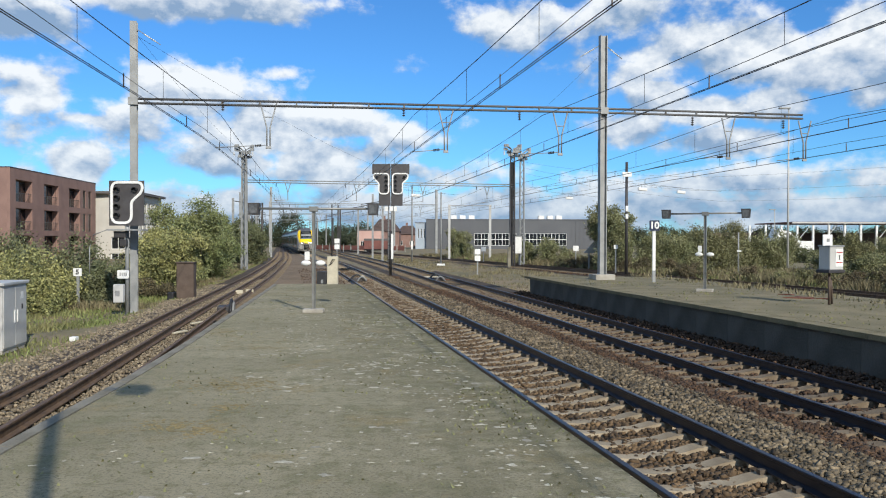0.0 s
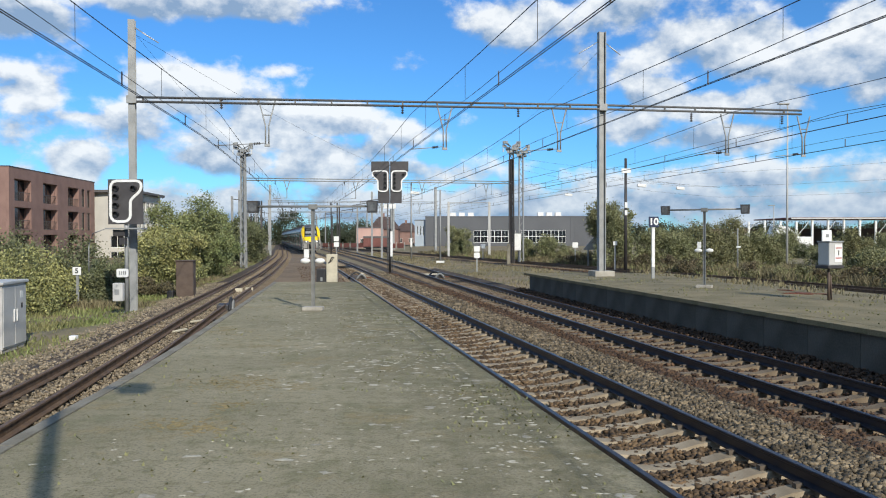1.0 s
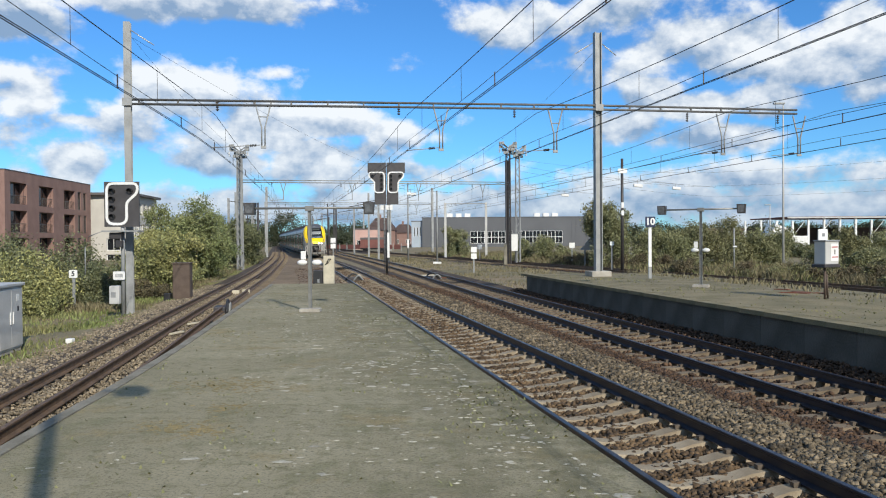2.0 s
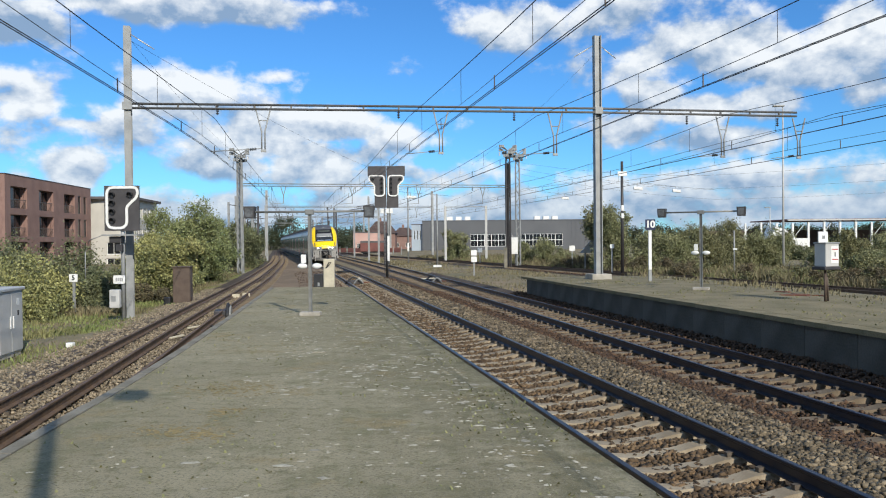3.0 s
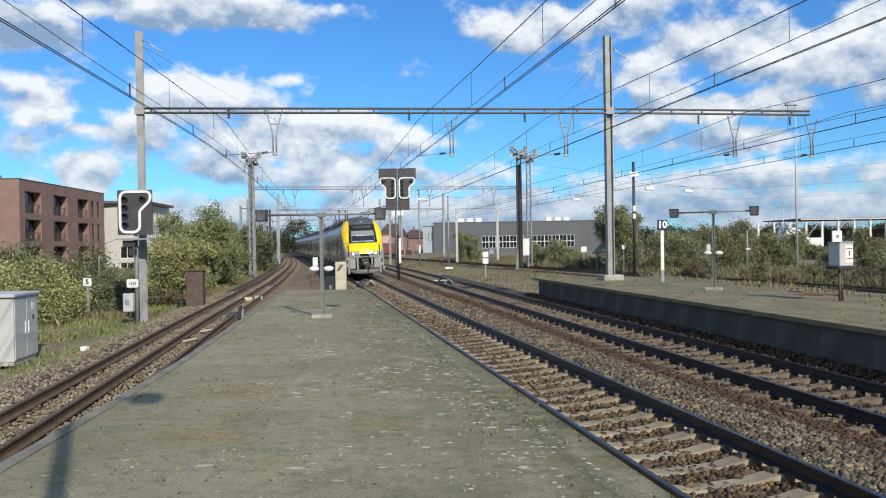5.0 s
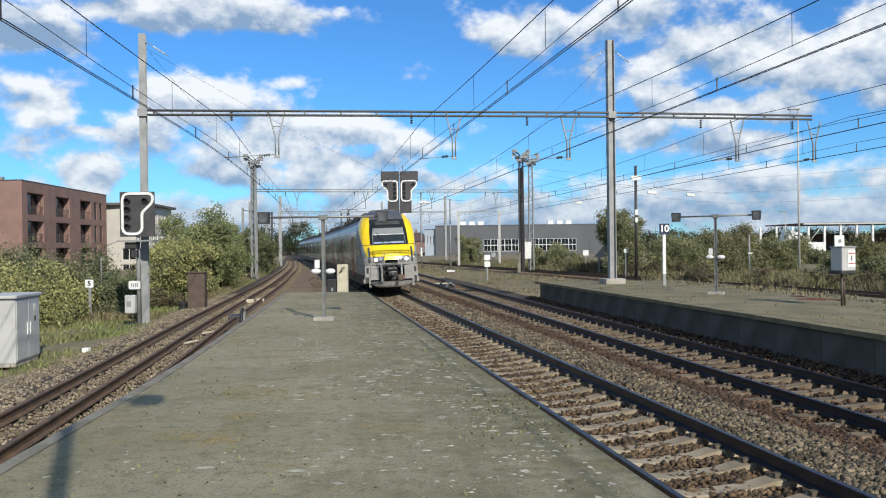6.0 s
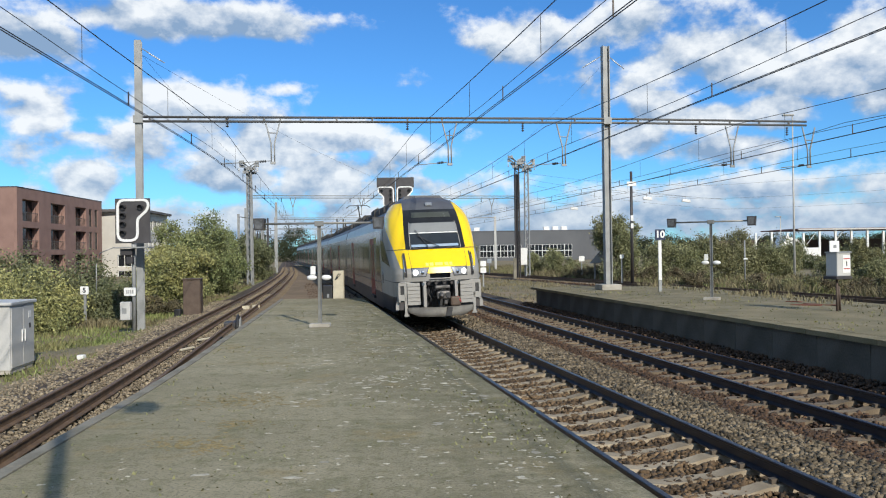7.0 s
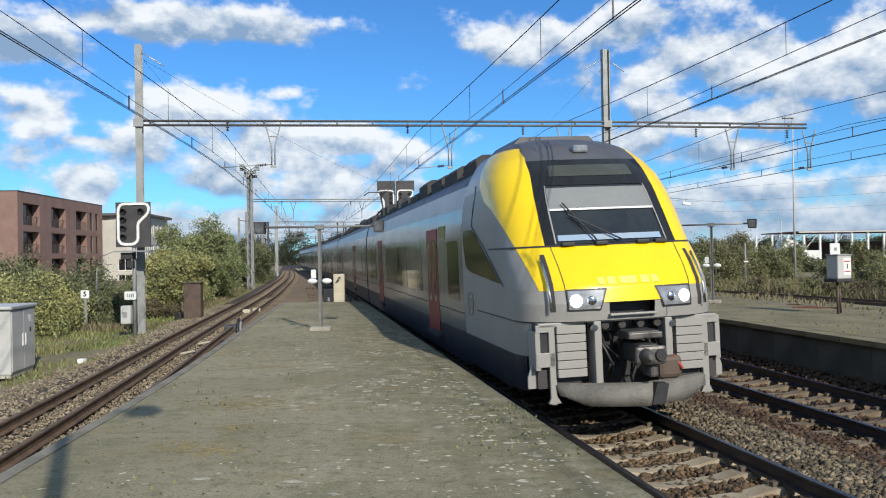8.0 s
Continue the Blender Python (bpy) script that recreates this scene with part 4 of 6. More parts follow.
def loose_bits():
    for i, (x, y, z, a, l) in enumerate([(-9.5, 36.6, -.82, 20, .5), (-9.0, 36.9, -.8, -5, .35), (-7.15, 23.2, -.74, 70, .7), (-6.9, 20.8, -.74, 75, .6)]):
        s = thing("pale_slab", "pale loose concrete slab lying by the track", "concrete slab", pose(x, y, z, 0, 0, a), group="loose slabs")
        part("slab", box(-l / 2, l / 2, -.04, .04, 0, .05 if i > 1 else .2, .015), M["pale_concrete"], s)
    for x, y in ((-5.1, 53.6), (-5.0, 54.8), (-.35, 50.4), (-.5, 51.6), (-.65, 52.8)):
        s = thing("timber_board", "pale wooden board lying between the rails", "board", pose(x, y, -.76, 0, 0, 11), group="boards between rails")
        part("board", box(-.62, .62, -.11, .11, 0, .06, .01), M["pale_concrete"], s)
    s = thing("marker_stone", "small white stone at the ballast edge", "stone", pose(-9.6, 20.6, -.98))
    part("block", box(-.09, .09, -.09, .09, 0, .16, .02), M["white"], s)
    s = thing("pale_cover", "pale plastic cable cover lying between rails", "cover", pose(line_b(10.2) + .35, 10.6, -.775, 0, 0, 60))
    part("cover", box(-.3, .3, -.09, .09, 0, .08, .02), M["white"], s)


loose_bits()


def yard_post(x, y, z, h, label, plates=(), r=.11, dark=True):
    p = thing("yard_mast", label, "mast", pose(x, y, z))
    part("pole", tube([(0, 0, 0), (0, 0, h)], r, 8, r * .8), M["dark_steel"] if dark else M["galv"], p)
    for zz, w, hh in plates:
        part("plate", box(-w / 2, w / 2, -.16, -.11, zz - hh / 2, zz + hh / 2, .02), M["white"], p)
    return p


yard_post(13.18, 57, -.75, 8.1, "weathered dark pole carrying white plates", ((7.2, .68, .34), (4.75, .2, .4), (4.2, .2, .36)), .12)
yard_post(-19.6, 86, -.8, 6.5, "dark pole beside the curving track", (), .12)
yard_post(-.2, 78, -.8, 7.2, "slim grey pole between tracks", ((.1, .8, .2),), .09, False)
yard_post(-6.2, 90, -.8, 7.5, "slim grey pole between tracks", (), .1, False)
yard_post(-3.6, 92, -.8, 8.8, "slim grey pole with white base plate", ((1.9, .22, 1.0),), .1, False)
yard_post(-15.7, 112, -.8, 7.5, "slim dark pole beyond the platform", (), .1)
yard_post(20.5, 55, -.7, 3.0, "thin grey pole with small arms", ((1.7, .3, .1),), .06, False)


def white_gantry():
    g = thing("white_gantry", "white portal frame behind the tracks", "gantry", pose(0, 96, -.8))
    part("leg", box(.62, .9, -.12, .12, 0, 6.8, .02), M["cabinet_grey"], g)
    part("leg", box(5.55, 5.83, -.12, .12, 0, 6.8, .02), M["cabinet_grey"], g)
    part("beam", box(.62, 5.83, -.06, .06, 6.62, 6.72, .01), M["galv"], g)


white_gantry()


def street_light(x, y, z, h, r=.09, turn=0):
    p = thing("street_lamp", "tall pale steel street lamp in the yard", "street lamp", pose(x, y, z, 0, 0, turn), group="street lamps")
    part("pole", tube([(0, 0, 0), (0, 0, h)], r, 10, r * .5), M["cabinet_grey"], p)
    part("lamp_head", box(-.75, .1, -.14, .14, h - .02, h + .1, .03), M["galv"], p)


street_light(26.1, 60, -.7, 12.4)
street_light(46, 110, -.7, 6.7, .1)
for x, y, z in ((14.0, 88, 6.4), (18.6, 74, 6.5), (24.0, 80, 6.6), (-2.6, 75, 5.9)):
    p = thing("yard_lamp", "small pale lamp hanging from a span wire", "lamp", pose(x, y, z, 0, 6, 0), group="yard lamps")
    part("housing", box(-.42, .42, -.15, .15, -.14, .14, .05), M["white"], p)
    part("hanger", tube([(-.1, 0, .1), (-.1, 0, .5)], .02, 5), M["galv"], p)
    part("span_wire", tube([(-4, 0, .5), (0, 0, .42), (4, 0, .5)], .01, 4), M["wire"], p)


def far_masts():
    """Slim masts of the overhead line down both sides of the tracks."""
    rng = random.Random(31)
    for y in (96, 106, 128, 142, 152, 176, 190, 205, 232, 250):
        for off in (-9.5, 7.0):
            x = line_a(y) + off + rng.uniform(-1.2, 1.2)
            m = thing("line_mast", "slim distant mast of the overhead line", "mast", pose(x, y, -.9), group="distant line masts")
            part("pole", column(h_section(.24, .24, .04), 0, 8.2 + rng.uniform(-.8, 1.2)), M["galv"] if rng.random() < .45 else M["dark_steel"], m)
            s = 1 if off < 0 else -1
            part("bracket", tube([(0, 0, 7.3), (s * 2.6, 0, 6.9), (s * 2.6, 0, 6.0)], .05, 5), M["dark_steel"], m)
            part("insulator", insulator((s * 1.2, 0, 7.1), (s * 1.6, 0, 7.04), .08, 3), M["dark_steel"], m)


far_masts()


def scribble_mark():
    s = thing("paint_mark", "small white scribbled paint mark on the platform", "paint mark", pose(-1.93, 12.4, .004))
    part("stroke", tube([(-.10, .05, 0), (-.07, -.06, .002), (0, .03, 0), (.04, -.06, .002), (.12, .08, 0)], .009, 6), M["chalk"], s)


scribble_mark()


# ---------------------------------------------------------------- buildings
def window_unit(parent, m, w, h, recess, frame_mat=None, bars=1):
    """A window with frame and pane, its front in the plane y = 0 of m, facing -y."""
    wn = new("window")
    wn.parent = parent
    wn.matrix_basis = m
    fm = frame_mat or M["frame_dark"]
    bm = bmesh.new()
    t = .08
    add_box(bm, -w / 2, w / 2, recess - .05, recess + .05, -h / 2, -h / 2 + t)
    add_box(bm, -w / 2, w / 2, recess - .05, recess + .05, h / 2 - t, h / 2)
    add_box(bm, -w / 2, -w / 2 + t, recess - .05, recess + .05, -h / 2 + t, h / 2 - t)
    add_box(bm, w / 2 - t, w / 2, recess - .05, recess + .05, -h / 2 + t, h / 2 - t)
    for i in range(bars):
        x = -w / 2 + w * (i + 1) / (bars + 1)
        add_box(bm, x - .03, x + .03, recess - .045, recess + .045, -h / 2 + t, h / 2 - t)
    part("frame", bm, fm, wn)
    part("pane", box(-w / 2 + t, w / 2 - t, recess, recess + .02, -h / 2 + t, h / 2 - t), M["glass"], wn)
    return wn


def wall_with_holes(length, height, holes, thick):
    """A wall from x = 0 to length with openings (x0, x1, z0, z1), its face in y = 0."""
    xs = sorted({0, length, *[v for h in holes for v in h[:2]]})
    zs = sorted({0, height, *[v for h in holes for v in h[2:]]})
    bm = bmesh.new()
    for i in range(len(xs) - 1):
        for j in range(len(zs) - 1):
            cx, cz = (xs[i] + xs[i + 1]) / 2, (zs[j] + zs[j + 1]) / 2
            if any(a < cx < b and c < cz < d for a, b, c, d in holes):
                continue
            add_box(bm, xs[i], xs[i + 1], 0, thick, zs[j], zs[j + 1])
    bmesh.ops.remove_doubles(bm, verts=bm.verts[:], dist=.001)
    return bm


def brick_building():
    b = thing("apartment_building", "red brick apartment block with recessed balconies", "apartment building", pose(-46.4, 85, -1.2))
    H, L, W = 10.6, 25.3, 22
    turn = pose(0, 0, 0, 0, 0, 90 + 4.3)       # long side runs away from the viewer
    holes = []
    for z in (7.0, 3.9, .9):
        for x0, x1 in ((1.3, 5.4), (8.6, 12.7), (16.0, 19.6)):
            holes.append((x0, x1, z, z + 2.4))
        for x0 in (20.6, 22.6):
            holes.append((x0, x0 + 1.1, z, z + 2.4))
    w = part("wall_long", wall_with_holes(L, H, holes, .35), M["brick"], b)
    w.matrix_basis = turn @ pose(0, 0, 0)
    w2h = [(-.0 + x, x + 2.2, z, z + 1.7) for z in (7.2, 4.1, 1.0) for x in (4, 10, 16)]
    w2 = part("wall_short", wall_with_holes(W, H, w2h, .35), M["brick"], b)
    w2.matrix_basis = pose(-W - .02, 0, 0)
    for x0, x1, z0, z1 in w2h:
        window_unit(b, pose(-W + (x0 + x1) / 2, 0, (z0 + z1) / 2), x1 - x0, z1 - z0, .2)
    for x0, x1, z0, z1 in holes:
        deep = .75 if x1 - x0 > 2 else .15
        window_unit(b, turn @ pose((x0 + x1) / 2, 0, (z0 + z1) / 2), x1 - x0, z1 - z0, deep, None, 2 if x1 - x0 > 2 else 0)
        if x1 - x0 > 2:
            bm = bmesh.new()
            for s in (x0 - .001, x1 + .001 - .1):
                add_box(bm, s, s + .1, .36, 1.5, z0, z1)
            add_box(bm, x0, x1, .36, 1.5, z0 - .12, z0)
            add_box(bm, x0, x1, .36, 1.5, z1, z1 + .12)
            r = part("balcony_recess", bm, M["brick"], b)
            r.matrix_basis = turn
            bm = bmesh.new()
            add_box(bm, x0, x1, .10, .14, z0 + .95, z0 + 1.0)
            for i in range(14):
                x = x0 + (x1 - x0) * (i + .5) / 14
                add_box(bm, x - .015, x + .015, .11, .13, z0, z0 + .95)
            r = part("balcony_railing", bm, M["frame_dark"], b)
            r.matrix_basis = turn
    rf = part("roof", box(.4, L, .36, W - .3, H - .25, H - .02), M["roof_felt"], b)
    rf.matrix_basis = turn
    for x, wd in ((.0, L), ):
        c = part("parapet_cap", box(-.04, L + .05, -.04, .42, H, H + .09, .01), M["frame_dark"], b)
        c.matrix_basis = turn
    part("parapet_cap", box(-W, .03, -.045, .40, H + .002, H + .092, .01), M["frame_dark"], b)
    v = part("roof_vent", box(2, 2.6, 3, 3.6, H - .1, H + .6, .03), M["galv"], b)
    v.matrix_basis = turn
    v = part("roof_vent", tube([(12, 4, H - .1), (12, 4, H + .7)], .15, 8), M["galv"], b)
    v.matrix_basis = turn
    back = part("wall_end", box(L - .3, L, .36, W, 0, H), M["brick"], b)
    back.matrix_basis = turn


brick_building()


def pale_building():
    b = thing("office_building", "pale rendered building with flat overhanging roof", "office building", pose(-43.6, 112, -1.2))
    H, L, W = 9.3, 14.4, 12
    turn = pose(0, 0, 0, 0, 0, 90 + 5.2)
    holes = [(x, x + 1.5, z, z + 1.7) for z in (6.6, 3.5, .8) for x in (.8, 2.9, 5.0, 7.1, 9.2, 11.3)]
    w = part("wall_long", wall_with_holes(L, H, holes, .3), M["render"], b)
    w.matrix_basis = turn
    for x0, x1, z0, z1 in holes:
        window_unit(b, turn @ pose((x0 + x1) / 2, 0, (z0 + z1) / 2), x1 - x0, z1 - z0, .15, M["white"])
    h2 = [(8.7, 11.6, .05, .95), (8.7, 11.6, 1.5, 3.2)]
    w = part("wall_short", wall_with_holes(W, H, h2, .3), M["render"], b)
    w.matrix_basis = pose(-W - .02, 0, 0)
    for x0, x1, z0, z1 in h2:
        window_unit(b, pose(-W + (x0 + x1) / 2, 0, (z0 + z1) / 2), x1 - x0, z1 - z0, .15, M["white"], 2)
    r = part("roof", box(-.5, L + .5, -.6, W + .3, H, H + .35, .02), M["roof_felt"], b)
    r.matrix_basis = turn


pale_building()


def warehouse():
    b = thing("warehouse", "long grey metal warehouse with a window band", "warehouse", pose(-4.3, 220, -1))
    L, H = 47.8, 8.3
    holes = [(13, 24.6, 1.2, 4.6), (26.2, 38.6, 1.2, 4.6)]
    part("wall_front", wall_with_holes(L, H, holes, .4), M["grey_clad"], b)
    for x0, x1, z0, z1 in holes:
        n = 6
        for i in range(n):
            for j in range(2):
                w = (x1 - x0) / n
                h = (z1 - z0) / 2
                window_unit(b, pose(x0 + w * (i + .5), 0, z0 + h * (j + .5)), w, h, .1, M["white"], 1)
    part("wall_end", box(-.4, 0, 0, 30, 0, H), M["grey_clad"], b)
    part("roof", box(-.5, L + .4, -.1, 30, H, H + .25), M["roof_grey"], b)
    for x in (6.5, 9, 11.5, 31, 33.5, 36):
        part("roof_unit", box(x, x + 1.6, 2, 4, H + .2, H + 1.3, .05), M["white"], b)
    for i in range(40):
        x = .6 + i * 1.19
        if not any(a - .1 < x < c + .1 for a, c, _, _ in holes):
            part("cladding_rib", box(x, x + .07, -.05, -.002, .1, H - .1), M["grey_clad"], b)
    a = thing("office_annex", "pale blue-grey annex with tall narrow windows", "office building", pose(-7.4, 221, -1))
    hs = [(.35 + i * .8, .75 + i * .8, 3.2, 5.9) for i in range(3)]
    part("wall_front", wall_with_holes(2.7, 7.4, hs, .3), M["blue_clad"], a)
    for x0, x1, z0, z1 in hs:
        window_unit(a, pose((x0 + x1) / 2, 0, (z0 + z1) / 2), x1 - x0, z1 - z0, .1, M["white"], 0)
    part("side_wall", box(-.3, 0, 0, 20, 0, 7.4), M["blue_clad"], a)
    part("roof", box(-.4, 2.7, -.1, 20, 7.4, 7.6), M["roof_felt"], a)


warehouse()


def house(x, y, w, d, wall_h, roof_h, wall, roof, label, gable=True, turn=0):
    h = thing("house", label, "house", pose(x, y, -1, 0, 0, turn), group="distant houses")
    holes = [(w * .15, w * .3, 1, 2.4), (w * .6, w * .8, 1, 2.4)]
    part("wall_front", wall_with_holes(w, wall_h, holes, .3), wall, h)
    for x0, x1, z0, z1 in holes:
        window_unit(h, pose((x0 + x1) / 2, 0, (z0 + z1) / 2), x1 - x0, z1 - z0, .1, M["white"])
    part("wall_side", box(0, .3, .3, d, 0, wall_h), wall, h)
    part("wall_side", box(w - .3, w, .3, d, 0, wall_h), wall, h)
    part("wall_back", box(.3, w - .3, d - .3, d, 0, wall_h), wall, h)
    bm = bmesh.new()
    if gable:
        a = [bm.verts.new(v) for v in ((-.3, -.4, wall_h), (w + .3, -.4, wall_h), (w + .3, d + .4, wall_h), (-.3, d + .4, wall_h), (w * .28, d / 2, wall_h + roof_h), (w * .72, d / 2, wall_h + roof_h))]
        for q in ((0, 1, 5, 4), (1, 2, 5), (2, 3, 4, 5), (3, 0, 4), (3, 2, 1, 0)):
            bm.faces.new([a[i] for i in q])
    else:
        add_box(bm, -.1, w + .1, -.1, d, wall_h, wall_h + .2)
    rf = part("roof", bm, roof, h)
    if gable:
        part("chimney", box(w * .4, w * .4 + .7, d / 2 - .35, d / 2 + .35, wall_h + roof_h - .8, wall_h + roof_h + 1.0, .03), M["brick"], rf)
    return h


house(-20.6, 190, 5.8, 10, 4.9, .2, M["pink"], M["roof_felt"], "low pink rendered building by the railway", False)
house(-21.9, 202, 2.4, 8, 5.2, .2, M["brick"], M["roof_felt"], "dark brick stair tower beside pink building", False)
house(-20.7, 225, 8.2, 10, 5.1, 3.6, M["brick"], M["tile"], "brick house with steep dark tiled roof")
house(-15.6, 262, 7.6, 10, 4.6, 2.9, M["brick"], M["tile"], "distant brick house with dark tiled roof")


def goods_wagon():
    w = thing("goods_wagon", "dull red goods wagon standing by the fence", "wagon", pose(-12.3, 150, -.8, 0, 0, -12))
    part("body", box(-2.4, 2.4, -1.2, 1.2, .75, 2.5, .04), M["rust_red"], w)
    part("tarpaulin", box(-2.42, 2.42, -1.22, 1.22, 2.3, 2.75, .1), M["roof_felt"], w)
    part("frame", box(-2.4, 2.4, -1.1, 1.1, .5, .76, .02), M["black"], w)
    for x in (-1.6, 1.6):
        for y in (-.75, .75):
            part("wheel", tube([(x, y - .06, .42), (x, y + .06, .42)], .42, 14), M["dark_steel"], w)
    for i in range(6):
        x = -2.3 + i * .92
        part("rib", box(x - .04, x + .04, -1.25, -1.2, .76, 2.4), M["rust_red"], w)


goods_wagon()


def red_fence():
    f = thing("safety_fence", "red safety fence strung along the tracks", "fence", pose(0, 0, 0))
    for i in range(16):
        x, y = -33 + i * 1.7, 178 - i * 1.4
        part("post", box(x - .05, x + .05, y - .05, y + .05, -1, .8), M["galv"], f)
    for i in range(15):
        x, y = -33 + i * 1.7, 178 - i * 1.4
        p = part("mesh_panel", prism([(-.84, -.6), (.84, -.6), (.84, .3), (-.84, .3)], -.02, .02), M["rust_red"], f)
        p.matrix_basis = pose(x + .85, y - .7, .2, 0, 0, math.degrees(math.atan2(-1.4, 1.7)))


red_fence()


def yard_structure():
    """White-columned open building behind the far trees."""
    b = thing("open_warehouse", "open building with white columns and red roof edge", "building", pose(0, 150, -1))
    rng = random.Random(4)
    for i in range(14):
        x = 55 + i * 3.0
        part("column", box(x - .17, x + .17, -.2, .2, 0, 6.0 + rng.uniform(-.5, .2), .02), M["white"], b)
    part("roof", box(66, 98, -.5, 18, 6.12, 6.34), M["rust_red"], b)
    part("roof_edge", box(65.8, 98.2, -.62, -.5, 6.02, 6.28), M["cabinet_grey"], b)
    part("wall_back", box(56, 98, 17, 17.4, 0, 4.4), M["brown"], b)
    for i in range(8):
        x = 57 + i * 5.0
        bm = bmesh.new()
        add_tube(bm, [(x, 0, 2.6), (x + 2.4, 0, 5.6)], .05, 5)
        part("brace", bm, M["white"], b)
    t = thing("white_tent", "white tarpaulin tent in the yard", "tent", pose(62.5, 146, -1))
    part("canvas", prism([(-2.0, 0), (2.8, 0), (2.8, 2.4), (.6, 4.3), (-1.2, 4.9), (-2.0, 3.2)], -2, 2), M["white"], t)
    c = thing("container", "white site container in the yard", "container", pose(62.6, 138, -1))
    part("shell", box(-2.0, 1.4, -1.2, 1.2, .1, 2.7, .04), M["white"], c)
    bm = bmesh.new()
    for i in range(11):
        add_box(bm, -1.85 + i * .3, -1.75 + i * .3, -1.24, -1.202, .2, 2.6)
    part("side_ribs", bm, M["white"], c)
    part("skid", box(-2, 1.4, -1.1, 1.1, 0, .1), M["dark_steel"], c)


yard_structure()


# ---------------------------------------------------------------- plants
def leaf_mesh(name, centres, count, leaf, material, parent, rng):
    """Many small leaves gathered in clumps inside ellipsoids (x, y, z, rx, ry, rz)."""
    vols = np.array([c[3] * c[4] * c[5] for c in centres])
    vols = vols ** .8 / (vols ** .8).sum()
    pts = []
    for c, share in zip(centres, vols):
        n = int(count * share * 3.6)
        k = max(8, n // 90)
        d = rng.normal(size=(k, 3))
        d /= np.linalg.norm(d, axis=1)[:, None]
        d *= rng.uniform(.55, 1.08, (k, 1))
        cl = d * np.array(c[3:6]) + np.array(c[:3])
        idx = rng.integers(0, k, n)
        spread = .22 * (c[3] * c[4] * c[5]) ** (1 / 3)
        p = cl[idx] + rng.normal(size=(n, 3)) * spread * rng.uniform(.5, 1.2, (n, 1))
        pts.append(p)
    p = np.concatenate(pts)
    n = len(p)
    a = rng.normal(size=(n, 3))
    a /= np.linalg.norm(a, axis=1)[:, None]
    b = np.cross(a, rng.normal(size=(n, 3)))
    b /= np.linalg.norm(b, axis=1)[:, None]
    s = leaf * .62 * rng.uniform(.6, 1.4, (n, 1))
    v = np.stack([p - a * s, p - b * s * .5, p + a * s, p + b * s * .5], 1).reshape(-1, 3)
    me = bpy.data.meshes.new(name)
    me.vertices.add(4 * n)
    me.loops.add(4 * n)
    me.polygons.add(n)
    me.vertices.foreach_set("co", v.astype(np.float32).ravel())
    me.loops.foreach_set("vertex_index", np.arange(4 * n, dtype=np.int32))
    me.polygons.foreach_set("loop_start", np.arange(0, 4 * n, 4, dtype=np.int32))
    me.update(calc_edges=True)
    me.materials.append(material)
    ob = new(name, me)
    ob.parent = parent
    return ob


def plant(name, x, y, z, centres, count, leaf, material, label, category, seed, stems=3):
    t = thing(name, label, category, pose(x, y, z))
    rng = np.random.default_rng(seed)
    r = random.Random(seed)
    for i in range(stems):
        c = centres[i % len(centres)]
        x0, y0 = c[0] * .6 + r.uniform(-.3, .3), c[1] * .6 + r.uniform(-.3, .3)
        pts = [(x0, y0, 0), (x0 * .8 + c[0] * .2, y0 * .8 + c[1] * .2, c[2] * .4), (c[0], c[1], c[2])]
        tr = part("trunk", tube(pts, .05 + .012 * c[5], 7, .03), M["bark"], t)
        bm = bmesh.new()
        for j in range(5):
            d = Vector((r.uniform(-1, 1) * c[3], r.uniform(-1, 1) * c[4], r.uniform(.1, .9) * c[5]))
            b = Vector(pts[1]).lerp(Vector(pts[2]), r.uniform(.2, 1))
            add_tube(bm, [b, b + d * .4 + Vector((0, 0, .1)), b + d * .8], .03, 5, .008)
        part("branches", bm, M["bark"], t)
    leaf_mesh("crown", centres, count, leaf, material, t, rng)
    return t


def clumps(seed, n, w, d, h, r):
    g = random.Random(seed)
    return [(g.uniform(-w, w), g.uniform(-d, d), g.uniform(.25, 1) * h - r * .5, r * g.uniform(.7, 1.3), r * g.uniform(.7, 1.3), r * g.uniform(.6, 1.1)) for _ in range(n)]


plant("bush", -17.2, 30.5, -1.1, clumps(1, 9, 2.6, 2.0, 2.6, 1.1) + [(-1, 0, .8, 3.2, 2, 1.2), (1.6, -.6, .7, 1.6, 1.5, .9)], 9000, .085, M["leaf_warm"], "rounded autumn-tinged bush beside the railway", "bush", 1)
plant("bush", -19.5, 36, -1.1, clumps(2, 9, 3.0, 2.0, 2.9, 1.2) + [(0, 0, 1, 3.5, 2, 1.4)], 8000, .1, M["leaf_dark"], "dense dark green bush behind the signal", "bush", 2)
plant("bush", -15.2, 34, -1.1, clumps(3, 9, 1.5, 1.5, 1.9, .65) + [(-.6, 0, .7, 1.7, 1.2, .9)], 8000, .08, M["leaf_dark"], "dark tangled bramble bush near the signal", "bush", 3)
plant("bush", -13.6, 38, -1.1, clumps(4, 6, 1.1, 2.0, .9, .45), 3000, .07, M["leaf_brown"], "low brown bramble under the signal post", "bush", 4)
plant("tree", -16.2, 51, -1.1, clumps(5, 10, 1.8, 2.0, 5.0, .95) + [(.8, 0, 4.0, 1.0, 1.1, 1.6), (-1.6, 0, 2.2, 1.5, 1.3, 1.3)], 9500, .11, M["leaf"], "leafy young tree with uneven crown beside track", "tree", 5)
plant("bush", -16.9, 47, -1.1, clumps(6, 9, 1.5, 2.0, 3.3, .85) + [(0, 0, .8, 2.0, 1.6, .9)], 7000, .11, M["leaf_warm"], "yellow-green bush between the young trees", "bush", 6)
